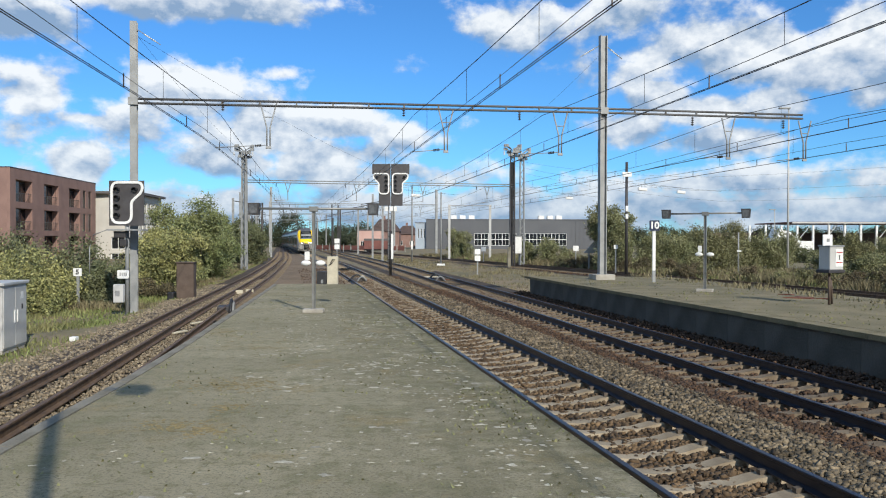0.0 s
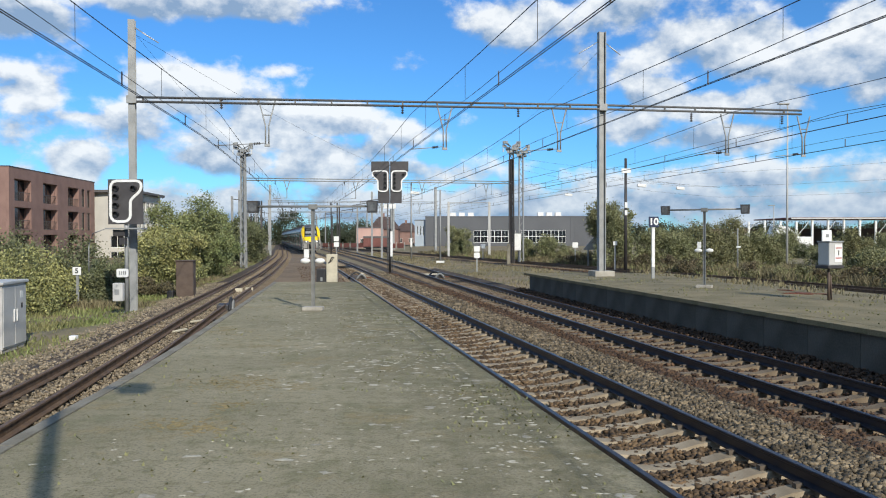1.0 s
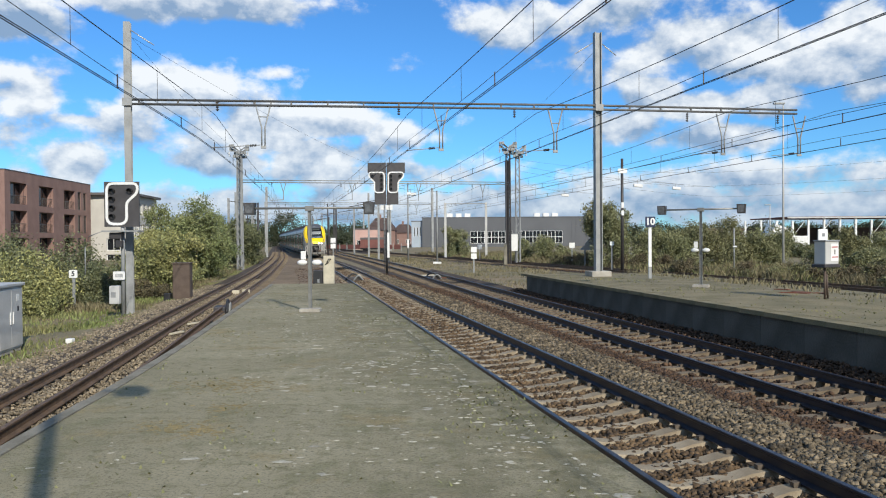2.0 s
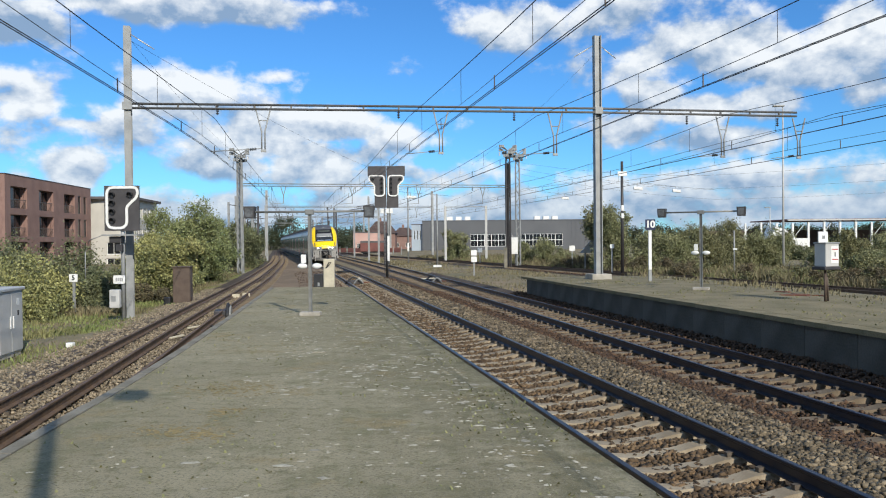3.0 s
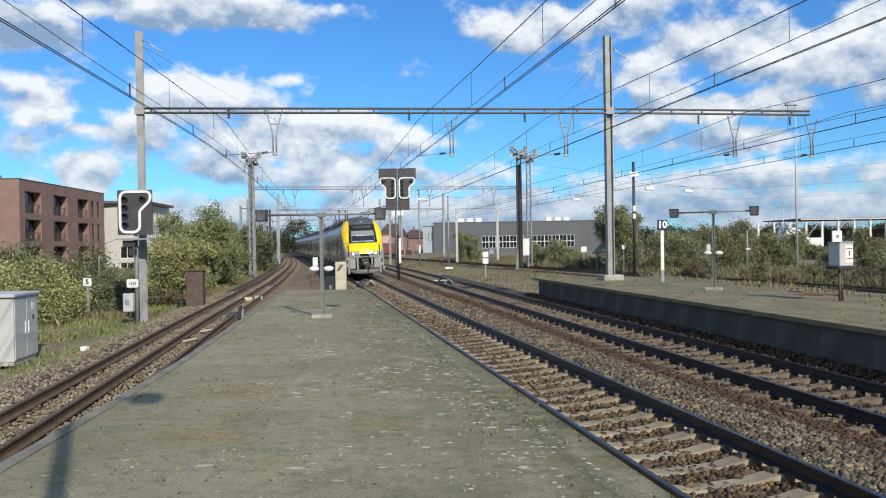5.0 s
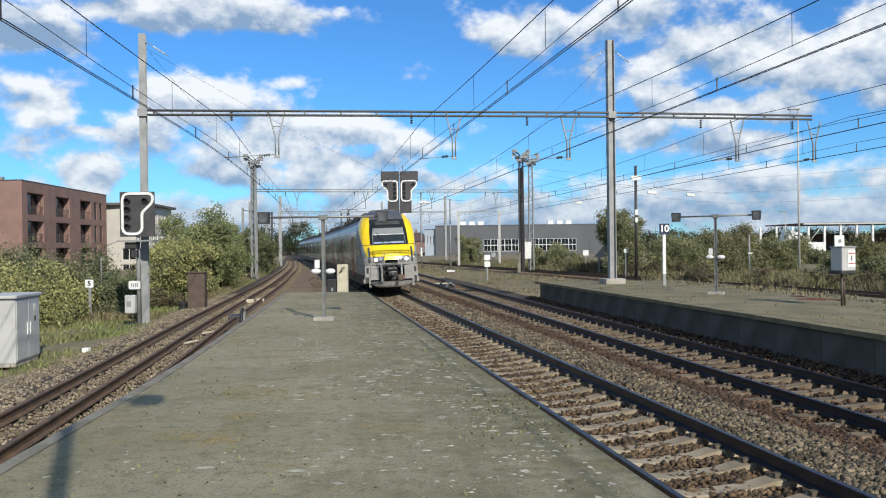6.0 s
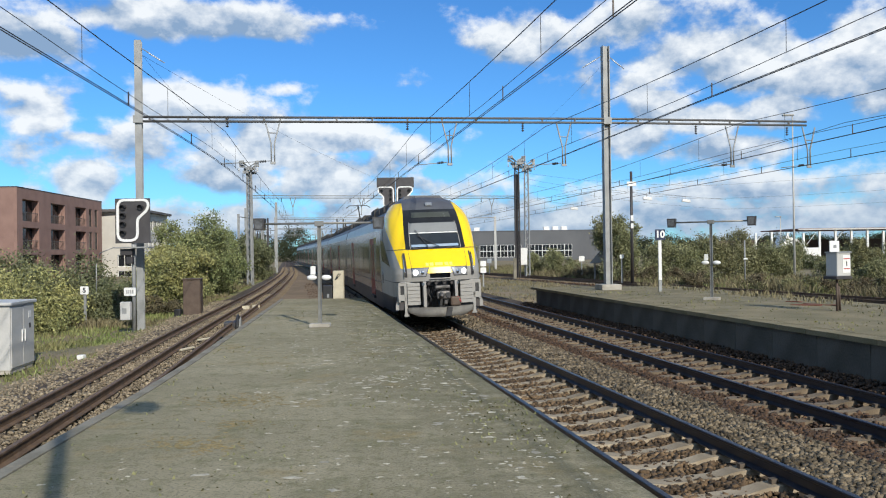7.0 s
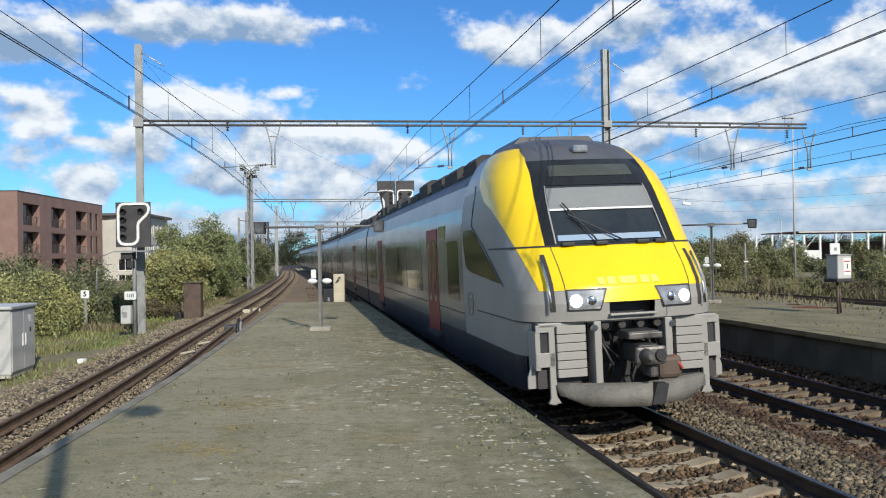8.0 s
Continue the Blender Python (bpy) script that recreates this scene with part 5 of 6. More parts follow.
plant("tree", -17.2, 57, -1.1, clumps(7, 8, 1.6, 2.4, 4.2, 1.0) + [(0, 0, 2.0, 1.8, 1.6, 1.7)], 8000, .11, M["leaf"], "bushy green tree near the curving track", "tree", 7)
plant("tree", -19.2, 66, -1.1, clumps(27, 9, 1.4, 2.4, 4.4, .95) + [(0, 0, 2.0, 1.5, 1.6, 1.7)], 8000, .11, M["leaf"], "green tree beside the lattice mast", "tree", 27)
plant("tree", -21.5, 84, -1, clumps(8, 7, 1.6, 3, 5.0, 1.2), 5000, .15, M["leaf_dark"], "dark tree behind the lattice mast", "tree", 8)
plant("tree", -27.5, 110, -1, clumps(9, 8, 3, 6, 5.4, 1.6), 6000, .2, M["leaf_dark"], "dark trees lining the curve", "tree", 9)
plant("tree", 13.7, 64, -.8, clumps(11, 11, 1.3, 1.5, 5.2, .95) + [(-.9, 0, 4.2, .8, 1.0, 1.2), (.2, 0, 2.6, 1.4, 1.4, 1.6)], 8500, .12, M["leaf_dull"], "green tree behind the far platform", "tree", 11)
plant("bush", 18.6, 65, -.8, clumps(12, 9, 1.9, 1.5, 3.7, .95) + [(0, 0, 1.5, 2.2, 1.6, 1.5)], 8000, .11, M["leaf_dull"], "green bush behind the far platform", "bush", 12)
plant("bush", 23.0, 66, -.8, clumps(13, 9, 2.1, 1.5, 3.6, 1.0) + [(0, 0, 1.3, 2.4, 1.6, 1.4)], 8000, .11, M["leaf_olive"], "yellowing bush behind the far platform", "bush", 13)
plant("bush", 27.6, 68, -.8, clumps(23, 9, 2.1, 1.5, 3.3, 1.0) + [(0, 0, 1.2, 2.4, 1.6, 1.3)], 7500, .11, M["leaf_dull"], "green bush in the overgrown yard", "bush", 23)
plant("bush", 36.5, 70, -.8, clumps(24, 9, 2.8, 1.5, 2.6, 1.0), 6500, .11, M["leaf_olive"], "yellowing bush in the overgrown yard", "bush", 24)
plant("bush", -21.5, 33.5, -1.1, clumps(25, 9, 2.4, 2.0, 2.9, 1.1) + [(0, 0, 1.2, 2.8, 2, 1.4)], 7500, .09, M["leaf_warm"], "tall yellow-green bush at the bank", "bush", 25)
plant("bush", -15.7, 44, -1.1, clumps(26, 8, 1.6, 1.8, 3.4, .9) + [(0, 0, 1.2, 1.8, 1.6, 1.3)], 7500, .1, M["leaf_warm"], "yellow-green bush behind the brown cabinet", "bush", 26)
plant("bush", 27.0, 52, -.8, clumps(14, 8, 2.2, 1.5, 2.0, .8), 5500, .1, M["leaf_dull"], "low bush in the weedy yard", "bush", 14)
plant("bush", 33.5, 56, -.8, clumps(15, 8, 2.6, 1.5, 2.2, .8), 5500, .1, M["leaf_olive"], "low straggly bush in the weedy yard", "bush", 15)
plant("bush", 24.0, 42, -.8, clumps(16, 7, 1.8, 1.2, 1.8, .7), 5000, .09, M["leaf_olive"], "low dry bush near the siding", "bush", 16)
plant("bush", 10.5, 80, -.8, clumps(17, 7, 2.2, 1.5, 2.2, .9), 4500, .12, M["leaf_dull"], "green bush at the foot of the masts", "bush", 17)
plant("bush", 2.4, 104, -.8, clumps(18, 7, 1.4, 1.5, 3.8, 1.0), 4000, .14, M["leaf_dull"], "thin green tree before the warehouse", "tree", 18)
plant("bush", 44, 92, -.8, clumps(19, 8, 5, 2, 2.6, 1.2), 5500, .15, M["leaf_dark"], "dark hedge in front of the yard", "bush", 19)
plant("bush", 58, 96, -.8, clumps(20, 8, 6, 2, 2.8, 1.3), 5500, .15, M["leaf_dull"], "green hedge in front of the yard", "bush", 20)
plant("bush", 30, 34, -.8, clumps(21, 7, 2.5, 1.3, 1.8, .7), 5000, .09, M["leaf_olive"], "dry straggly bush beside the siding", "bush", 21)


for k in range(13):
    by = 36 + k * 3.3
    plant("scrub", line_d(by) + 3.4 + (k * 7 % 5) * .35, by, -.85, clumps(40 + k, 6, 1.6, 1.3, 1.0, .5), 2600, .075, M["leaf_brown"] if k % 3 else M["leaf_olive"], "low brown bramble scrub beyond the siding", "scrub", 40 + k)


def far_woods():
    """Dark band of distant trees along the horizon."""
    rng = np.random.default_rng(77)
    t = None
    for k, (x0, x1, y, h) in enumerate([(-75, -52, 285, 11), (-60, -30, 330, 8), (-12, 40, 400, 9), (40, 330, 330, 7.5), (-330, -120, 300, 12), (-45, -20, 300, 5)]):
        n = max(4, int((x1 - x0) / 7))
        cs = [(x0 + (i + .5) * (x1 - x0) / n, y + rng.uniform(-5, 5), h * rng.uniform(.25, .55), 5.5, 4, h * rng.uniform(.4, .62)) for i in range(n)]
        ob = leaf_mesh("far_woods", cs, n * 1100, .50, M["leaf_far"], None, rng)
        tagged(ob, "dark distant trees along the horizon", "woods", "distant woods", "stuff")


far_woods()


def weeds(name, region, count, h, material, label, seed):
    """Grass and weed blades: region gives x range for a y."""
    rng = np.random.default_rng(seed)
    ys = region[0] + (region[1] - region[0]) * rng.random(count) ** 1.4
    lo = np.array([region[2](y) for y in ys])
    hi = np.array([region[3](y) for y in ys])
    xs = lo + (hi - lo) * rng.random(count)
    patch = np.array([noise.noise(Vector((x * .35, y * .35, seed))) for x, y in zip(xs, ys)])
    keep = patch > rng.uniform(-.45, .35, count)
    xs, ys, patch = xs[keep], ys[keep], patch[keep]
    n = len(xs)
    zs = np.full(n, region[4])
    hh = h * rng.uniform(.4, 1.3, n) * (1 + .8 * np.clip(patch, -.4, .6))
    a = rng.uniform(0, 2 * np.pi, n)
    w = .008 + .012 * rng.random(n) + .0002 * ys
    lean = rng.normal(size=(n, 2)) * (.3 * hh)[:, None]
    base = np.stack([xs, ys, zs], 1)
    sd = np.stack([np.cos(a) * w, np.sin(a) * w, 0 * a], 1)
    mid = base + np.stack([lean[:, 0] * .35, lean[:, 1] * .35, hh * .55], 1)
    tip = base + np.stack([lean[:, 0], lean[:, 1], hh], 1)
    v = np.stack([base - sd, base + sd, mid + sd * .8, tip, mid - sd * .8], 1).reshape(-1, 3)
    me = bpy.data.meshes.new(name)
    me.vertices.add(5 * n)
    me.loops.add(5 * n)
    me.polygons.add(n)
    me.vertices.foreach_set("co", v.astype(np.float32).ravel())
    me.loops.foreach_set("vertex_index", np.arange(5 * n, dtype=np.int32))
    me.polygons.foreach_set("loop_start", np.arange(0, 5 * n, 5, dtype=np.int32))
    me.update(calc_edges=True)
    me.materials.append(material)
    tagged(new(name, me), label, "grass", kind="stuff")


weeds("grass", (12, 90, lambda y: line_c(y) - 11, lambda y: line_c(y) - 1.9, -1.04), 90000, .15, M["grass"], "patchy green grass on the railway bank", 1)
weeds("dry_weeds", (30, 110, lambda y: line_c(y) - 6, lambda y: line_c(y) - 2.6, -1.05), 26000, .30, M["straw"], "dry brown weeds on the railway bank", 2)
weeds("dry_weeds", (30, 120, lambda y: line_d(y) + 2.0, lambda y: line_d(y) + 15, -.82), 75000, .44, M["straw"], "tall dry weeds beyond the siding", 3)
weeds("grass", (30, 110, lambda y: line_d(y) + 2, lambda y: line_d(y) + 14, -.82), 26000, .4, M["grass"], "green weeds beyond the siding", 5)
weeds("dry_weeds", (8, 36, lambda y: line_b(y) + 6.4, lambda y: line_b(y) + 7.75, .12), 2600, .12, M["straw"], "dry weeds along the far platform's back edge", 6)
weeds("dry_weeds", (38, 130, lambda y: line_b(y) + 2.2, lambda y: max(line_d(y) - 2.2, line_b(y) + 2.4), -.9), 13000, .14, M["straw"], "short dry grass between the tracks", 7)
weeds("grass", (7, 34, lambda y: line_b(y) + 2.2, lambda y: line_b(y) + 7.6, .118), 3500, .03, M["moss"], "sparse low grass on the far platform", 8)


# ---------------------------------------------------------------- the train: y runs back from the nose, z up from the rail
CAR = 25.2


def interp(table, z):
    if z <= table[0][0]:
        return table[0][1]
    for (a, u), (b, v) in zip(table, table[1:]):
        if z <= b:
            k = (z - a) / (b - a)
            return u + (v - u) * k
    return table[-1][1]


WIDTH = [(.35, 1.36), (.9, 1.40), (1.4, 1.41), (2.6, 1.41), (2.9, 1.40), (3.2, 1.36), (3.5, 1.29), (3.75, 1.18), (3.95, 1.05), (4.08, .92), (4.17, .74), (4.25, .45)]
FRONT = [(.35, .70), (.9, .58), (1.35, .46), (1.65, .42), (1.9, .48), (2.15, .66), (2.43, .94), (2.9, 1.27), (3.32, 1.56), (3.56, 1.76), (3.8, 2.04), (4.0, 2.38), (4.13, 2.76), (4.25, 3.4)]
CORNER = [(.35, .9), (1.7, 1.0), (2.4, 1.0), (2.9, 1.1), (3.4, 1.2), (3.8, 1.2), (4.0, 1.1), (4.25, .6)]
CAB_WIDTH = [(0.35, 1.36), (0.9, 1.4), (1.4, 1.41), (2.6, 1.42), (2.9, 1.43), (3.2, 1.42), (3.5, 1.37), (3.75, 1.26), (3.95, 1.11), (4.08, 0.95), (4.17, 0.75), (4.25, 0.45)]
CAB_END = 4.6


def cab_point(theta, z):
    """A point of the cab's skin: theta 0 at the middle of the nose, 90 where the side begins, past 90 along the side."""
    w, f, c = interp(CAB_WIDTH, z), interp(FRONT, z), interp(CORNER, z)
    s = 1 if theta >= 0 else -1
    th = abs(theta)
    if th <= 90:
        n = 2 / 3
        a = radians(th)
        return Vector((s * w * math.sin(a) ** n, f + c * (1 - max(0, math.cos(a)) ** n), z))
    u = (th - 90) / 90
    return Vector((s * (w + (interp(WIDTH, z) - w) * min(1, u)), f + c + (CAB_END - f - c) * u, z))


def skin(name, th, zs, n, material, parent, lift=0.0, label=""):
    """A patch of the cab's skin between two limits of theta (functions of z), at the heights zs."""
    bm = bmesh.new()
    grid = []
    for z in zs:
        row = []
        t0, t1 = th(z)
        for i in range(n + 1):
            t = t0 + (t1 - t0) * i / n
            p = cab_point(t, z)
            if lift:
                e = cab_point(t + 1, z) - cab_point(t - 1, z)
                u = cab_point(t, z + .03) - cab_point(t, z - .03)
                p += e.cross(u).normalized() * lift
            row.append(bm.verts.new(p))
        grid.append(row)
    for a, b in zip(grid, grid[1:]):
        for i in range(n):
            f = bm.faces.new((a[i], a[i + 1], b[i + 1], b[i]))
            f.smooth = True
    return part(name, bm, material, parent, label)


def side_theta(y, z):
    """The theta at which the cab's side lies y metres behind the nose."""
    fc = interp(FRONT, z) + interp(CORNER, z)
    return 90 + 90 * (y - fc) / (CAB_END - fc)


def levels(z0, z1, step=.07):
    n = max(2, int(round((z1 - z0) / step)))
    return [z0 + (z1 - z0) * i / n for i in range(n + 1)]


GLASS_TH = [(2.43, 26.7), (3.32, 24.0)]
BLACK_TH = [(2.43, 34.6), (3.0, 32.9), (3.5, 32.5), (3.8, 36.6), (4.0, 44.7), (4.25, 60.0)]
YELLOW_TH = [(1.83, 50), (2.43, 63), (2.7, 71), (2.9, 78), (3.1, 88), (3.3, 98), (3.5, 106), (3.7, 109), (4.0, 104)]
LIP, GLASS_TOP, MOUTH = 2.43, 3.32, 1.84


def sym(f, g):
    """Both halves of a band between two tables of theta."""
    return (lambda z: (f(z), g(z))), (lambda z: (-g(z), -f(z)))


def cab(car):
    body = part("cab_core", box(-1.0, 1.0, 2.2, CAB_END, .6, 3.4), M["black"], car)
    k = lambda t: (lambda z: interp(t, z))
    glass, black, yellow = k(GLASS_TH), k(BLACK_TH), k(YELLOW_TH)
    end = lambda z: 180.0
    zero = lambda z: 0.0
    # lower front, grey
    skin("lower_front", lambda z: (-92, 92), levels(1.42, 1.50), 40, M["silver"], car)
    skin("lower_front", lambda z: (-92, 92), levels(1.665, MOUTH), 40, M["silver"], car)
    for b in sym(lambda z: 6.2, lambda z: 92.0):
        skin("lower_front", b, levels(1.50, 1.665), 24, M["silver"], car)
    for b in sym(lambda z: 90.0, end):
        skin("cab_side", b, levels(.95, MOUTH), 6, M["silver"], car)
        skin("cab_skirt", b, levels(.42, .95), 6, M["navy_skirt"], car)
    # yellow bonnet
    skin("bonnet_chin", lambda z: (-8.5 - 3 * (1.84 - z) / .2, 8.5 + 3 * (1.84 - z) / .2), levels(1.665, MOUTH), 16, M["yellow"], car, .012, "glossy yellow bonnet panel")
    skin("bonnet", lambda z: (-yellow(z), yellow(z)), levels(MOUTH, LIP), 44, M["yellow"], car, .004)
    skin("bonnet_seam", lambda z: (-110, 110), [LIP - .012, LIP + .012], 60, M["black"], car, .009)
    for b in sym(lambda z: 30.5 - 1.5 * (LIP - z) / .6, lambda z: 31.1 - 1.5 * (LIP - z) / .6):
        skin("panel_seam", b, levels(1.50, LIP, .1), 1, M["black"], car, .010)
    for i in range(5):
        t = -9.6 + i * 4.0
        skin("number_bar", lambda z, t=t: (t, t + 2.9), levels(1.90, 1.995, .05), 3, M["number_pale"], car, .008)
    skin("cheek_seam", lambda z: (-150, 150), [1.41, 1.43], 60, M["black"], car, .006)
    for b in sym(yellow, end):
        skin("cab_side", b, levels(MOUTH, 3.4), 10, M["silver"], car)
        skin("cab_side", b, levels(3.4, 4.0), 10, M["silver_light"], car)
    for b in sym(black, yellow):
        skin("yellow_flank", b, levels(LIP, 4.0, .05), 10, M["yellow"], car, .004, "yellow flank of the cab")
    for b in sym(black, end):
        skin("cab_roof_edge", b, levels(4.0, 4.25, .05), 12, M["roof_grey"], car)
    for b in sym(glass, black):
        skin("windscreen_surround", b, levels(LIP, GLASS_TOP, .05), 6, M["black_gloss"], car)
    skin("windscreen_surround", lambda z: (-black(z), black(z)), levels(GLASS_TOP, 3.74, .05), 24, M["black_gloss"], car)
    skin("cab_roof", lambda z: (-black(z), black(z)), levels(3.74, 4.25, .04), 24, M["roof_grey"], car)
    part("cab_roof_fairing", prism([(-.86, 4.02), (.86, 4.02), (.60, 4.285), (-.60, 4.285)], 3.3, CAB_END + .4), M["roof_grey"], car)
    part("cab_roof_cap", box(-.40, .40, 3.6, CAB_END + .1, 4.10, 4.228, .03), M["roof_grey"], car)
    ws = skin("windscreen", lambda z: (-glass(z), glass(z)), levels(LIP + .03, GLASS_TOP, .05), 24, M["windscreen"], car, -.01)
    # blinds and desk seen through the glass
    skin("sun_blind", lambda z: (-glass(z) * .95, glass(z) * .95), levels(2.97, 3.28, .05), 20, M["blind"], ws, .004)
    skin("blind_bar", lambda z: (-glass(z) * .95, glass(z) * .95), levels(2.935, 2.965, .02), 20, M["white"], ws, .008)
    skin("desk_edge", lambda z: (-glass(z) * .9, glass(z) * .85), levels(2.50, 2.58, .02), 20, M["desk"], ws, .004)
    for t0, t1 in ((-1, -.96), (.96, 1)):
        skin("window_edge", lambda z, t0=t0, t1=t1: (glass(z) * t0, glass(z) * t1), levels(LIP + .03, GLASS_TOP, .05), 2, M["silver"], ws, .004)
    skin("destination_display", lambda z: (-19, 19), levels(3.46, 3.64, .03), 12, M["display"], car, .006)
    # two wipers
    for (t0, z0), (t1, z1) in (((-16, 3.02), (-4.5, 2.47)), ((-14.5, 2.84), (1.0, 2.47))):
        pts = []
        for i in range(7):
            u = i / 6
            pts.append(cab_point(t0, z0).lerp(cab_point(t1, z1), u) + Vector((0, -.05, .03)))
        part("wiper", tube(pts, .013, 5), M["black"], car)
    for t in (-19, -3, 9, 20):
        q = cab_point(t, LIP)
        part("wiper_base", box(q.x - .09, q.x + .09, q.y - .06, q.y + .02, LIP, LIP + .05, .01), M["black"], car)
    # headlamps
    for s in (-1, 1):
        def both(f, s=s):
            return lambda z: f(z) if s > 0 else tuple(-v for v in f(z))[::-1]
        h = skin("headlight", both(lambda z: (7.5 + 3.0 * (1.83 - z) / .24, 28)), levels(1.59, 1.83, .03), 12, M["lamp_glass"], car, .016, "clear headlamp cluster with lit lamps")
        for t, r, m in ((23.5, .088, M["beam_on"]), (14.5, .065, M["chrome"])):
            q = cab_point(t * s, 1.70)
            bm = bmesh.new()
            bmesh.ops.create_uvsphere(bm, u_segments=14, v_segments=8, radius=1, matrix=Matrix.Translation(q + Vector((0, -.022, 0))) @ Matrix.Rotation(radians(s * 14), 4, "Z") @ Matrix.Diagonal((r, .03, r, 1)))
            part("lamp", bm, m, h)
        skin("headlight_frame", both(lambda z: (7, 29)), levels(1.83, 1.85, .02), 12, M["black"], car, .02)
        skin("headlight_frame", both(lambda z: (10, 29)), levels(1.57, 1.59, .02), 12, M["black"], car, .02)
        skin("headlight_frame", both(lambda z: (28, 29)), levels(1.57, 1.85, .05), 2, M["black"], car, .02)
        skin("headlight_frame", both(lambda z: (6.8 + 3.0 * (1.83 - z) / .24, 7.5 + 3.0 * (1.83 - z) / .24)), levels(1.57, 1.85, .05), 2, M["black"], car, .02)
        skin("lower_cheek", both(lambda z: (12, 92)), levels(1.43, 1.56, .05), 14, M["silver"], car, .012)
        skin("lower_corner", both(lambda z: (57, 92)), levels(.95, 1.43, .1), 8, M["silver"], car, -.004)
        skin("lower_corner", both(lambda z: (66, 92)), levels(.45, .95, .1), 6, M["navy_skirt"], car, -.004)
        # hand rail beside the lamps
        pts = [cab_point(s * 41, 2.28 - u * .70) + Vector((s * .03, -.07, 0)) for u in (0, .25, .5, .75, 1)]
        part("hand_rail", tube(pts, .018, 6), M["chrome"], car)
        skin("hand_rail_recess", both(lambda z: (37.5, 41.5)), levels(1.52, 2.32, .1), 3, M["dark_steel"], car, .010)
        # side window of the cab
        skin("cab_side_window", both(lambda z: (side_theta(interp([(1.92, 1.85), (2.72, 3.5), (2.78, 3.75)], z), z), side_theta(interp([(1.92, 2.0), (2.06, 4.05), (2.16, 4.32), (2.68, 4.5), (2.78, 4.4)], z), z))), levels(1.92, 2.78, .04), 8, M["glass_side"], car, .006)
        pts = []
        for i in range(13):
            z = 3.5 - i * .135
            p = cab_point(side_theta(interp([(1.88, 1.72), (2.5, 2.9), (2.84, 3.72), (3.05, 3.62), (3.3, 3.5), (3.5, 3.55)], z), z), z)
            pts.append(Vector((p.x * s, p.y, p.z)) + Vector((s * .002, 0, 0)))
        part("cab_seam", tube(pts, .012, 5), M["black"], car)
        # steps and buffer panels below
        bm = bmesh.new()
        for i in range(6):
            add_box(bm, s * .84 - .20, s * .84 + .20, .50, .66, .70 + i * .115, .70 + i * .115 + .104, .004)
        part("louvre_panel", bm, M["silver"], car)
        part("panel_back", box(s * .98 - .30, s * .98 + .30, .64, 1.3, .55, 1.42), M["dark_steel"], car)
        part("panel_frame", box(s * .50 - .05, s * .50 + .05, .42, .70, .58, 1.42, .012), M["silver"], car)
        part("panel_frame", box(s * 1.18 - .13, s * 1.18 + .13, .56, .60, 1.30, 1.40, .008), M["silver"], car)
        part("panel_frame", box(s * 1.18 - .13, s * 1.18 + .13, .56, .60, .84, 1.03, .008), M["silver"], car)
        part("panel_frame", box(s * 1.09 - .045, s * 1.09 + .045, .56, .62, .34, 1.31, .008), M["silver"], car)
        part("panel_frame", box(s * 1.285 - .035, s * 1.285 + .035, .57, .9, .80, 1.31, .008), M["silver"], car)
        part("step_recess", box(s * 1.19 - .065, s * 1.19 + .065, .60, .63, 1.03, 1.30), M["black"], car)
        part("bracket_foot", prism([(s * 1.00, .36), (s * 1.17, .36), (s * 1.12, .46), (s * 1.05, .46)] if s > 0 else [(s * 1.17, .36), (s * 1.00, .36), (s * 1.05, .46), (s * 1.12, .46)], .55, .60), M["silver"], car)
        part("cheek_bottom", box(s * .95 - .32, s * .95 + .32, .56, .8, 1.36, 1.42, .01), M["silver"], car)
        part("step_plate", prism([(s * 1.27, .55), (s * 1.40, .55), (s * 1.40, .70), (s * 1.34, .86), (s * 1.27, .86)], .70, .74), M["silver"], car)
    # notch, coupler and hoses
    part("notch", box(-.36, .36, .66, .8, 1.46, 1.70), M["black"], car)
    part("notch_lip", box(-.33, .33, .37, .46, 1.485, 1.515, .01), M["silver"], car)
    part("coupler_pocket", box(-.62, .62, .85, 1.2, .4, 1.5), M["black"], car)
    cp = part("coupler", box(-.15, .15, -.02, .5, .88, 1.14, .05), M["black"], car, "dark steel automatic coupler")
    part("coupler_face", box(-.21, .21, -.10, -.02, .88, 1.12, .04), M["coupler"], cp)
    part("coupler_cone", tube([(-.08, -.09, 1.0), (-.08, -.26, 1.0)], .10, 12, .03), M["coupler"], cp)
    part("coupler_cup", tube([(.12, -.09, 1.0), (.12, -.13, 1.0)], .085, 12, .07), M["black"], cp)
    part("coupler_shank", tube([(0, .3, 1.0), (0, 1.0, 1.0)], .14, 10), M["black"], cp)
    part("electric_head", box(-.22, .22, .1, .45, 1.19, 1.30, .03), M["black"], cp)
    part("head_cover", box(-.23, .23, .05, .11, 1.20, 1.28, .015), M["coupler"], cp)
    part("lower_latch", box(.02, .14, 0, .3, .70, .88, .04), M["coupler"], cp)
    part("horn_box", box(.28, .62, .30, .55, .62, .92, .06), M["brown"], car)
    part("cross_bar", box(-.46, .46, .66, .78, 1.26, 1.42, .03), M["black"], car)
    for x in (-.36, -.12, .14, .38):
        part("valve", tube([(x, .62, 1.36), (x, .50, 1.35)], .06, 12, .05), M["dark_steel"], car)
    for i, (x0, x1) in enumerate(((-.42, -.3), (-.36, -.12), (.30, .22), (.42, .34), (-.1, .1), (-.22, -.34), (.2, .1))):
        part("hose", tube([(x0, .8, 1.35), (x0, .55, 1.15 - .06 * i), (x1, .45, .84), (x1, .55, .66)], .02, 7), M["black"], car)
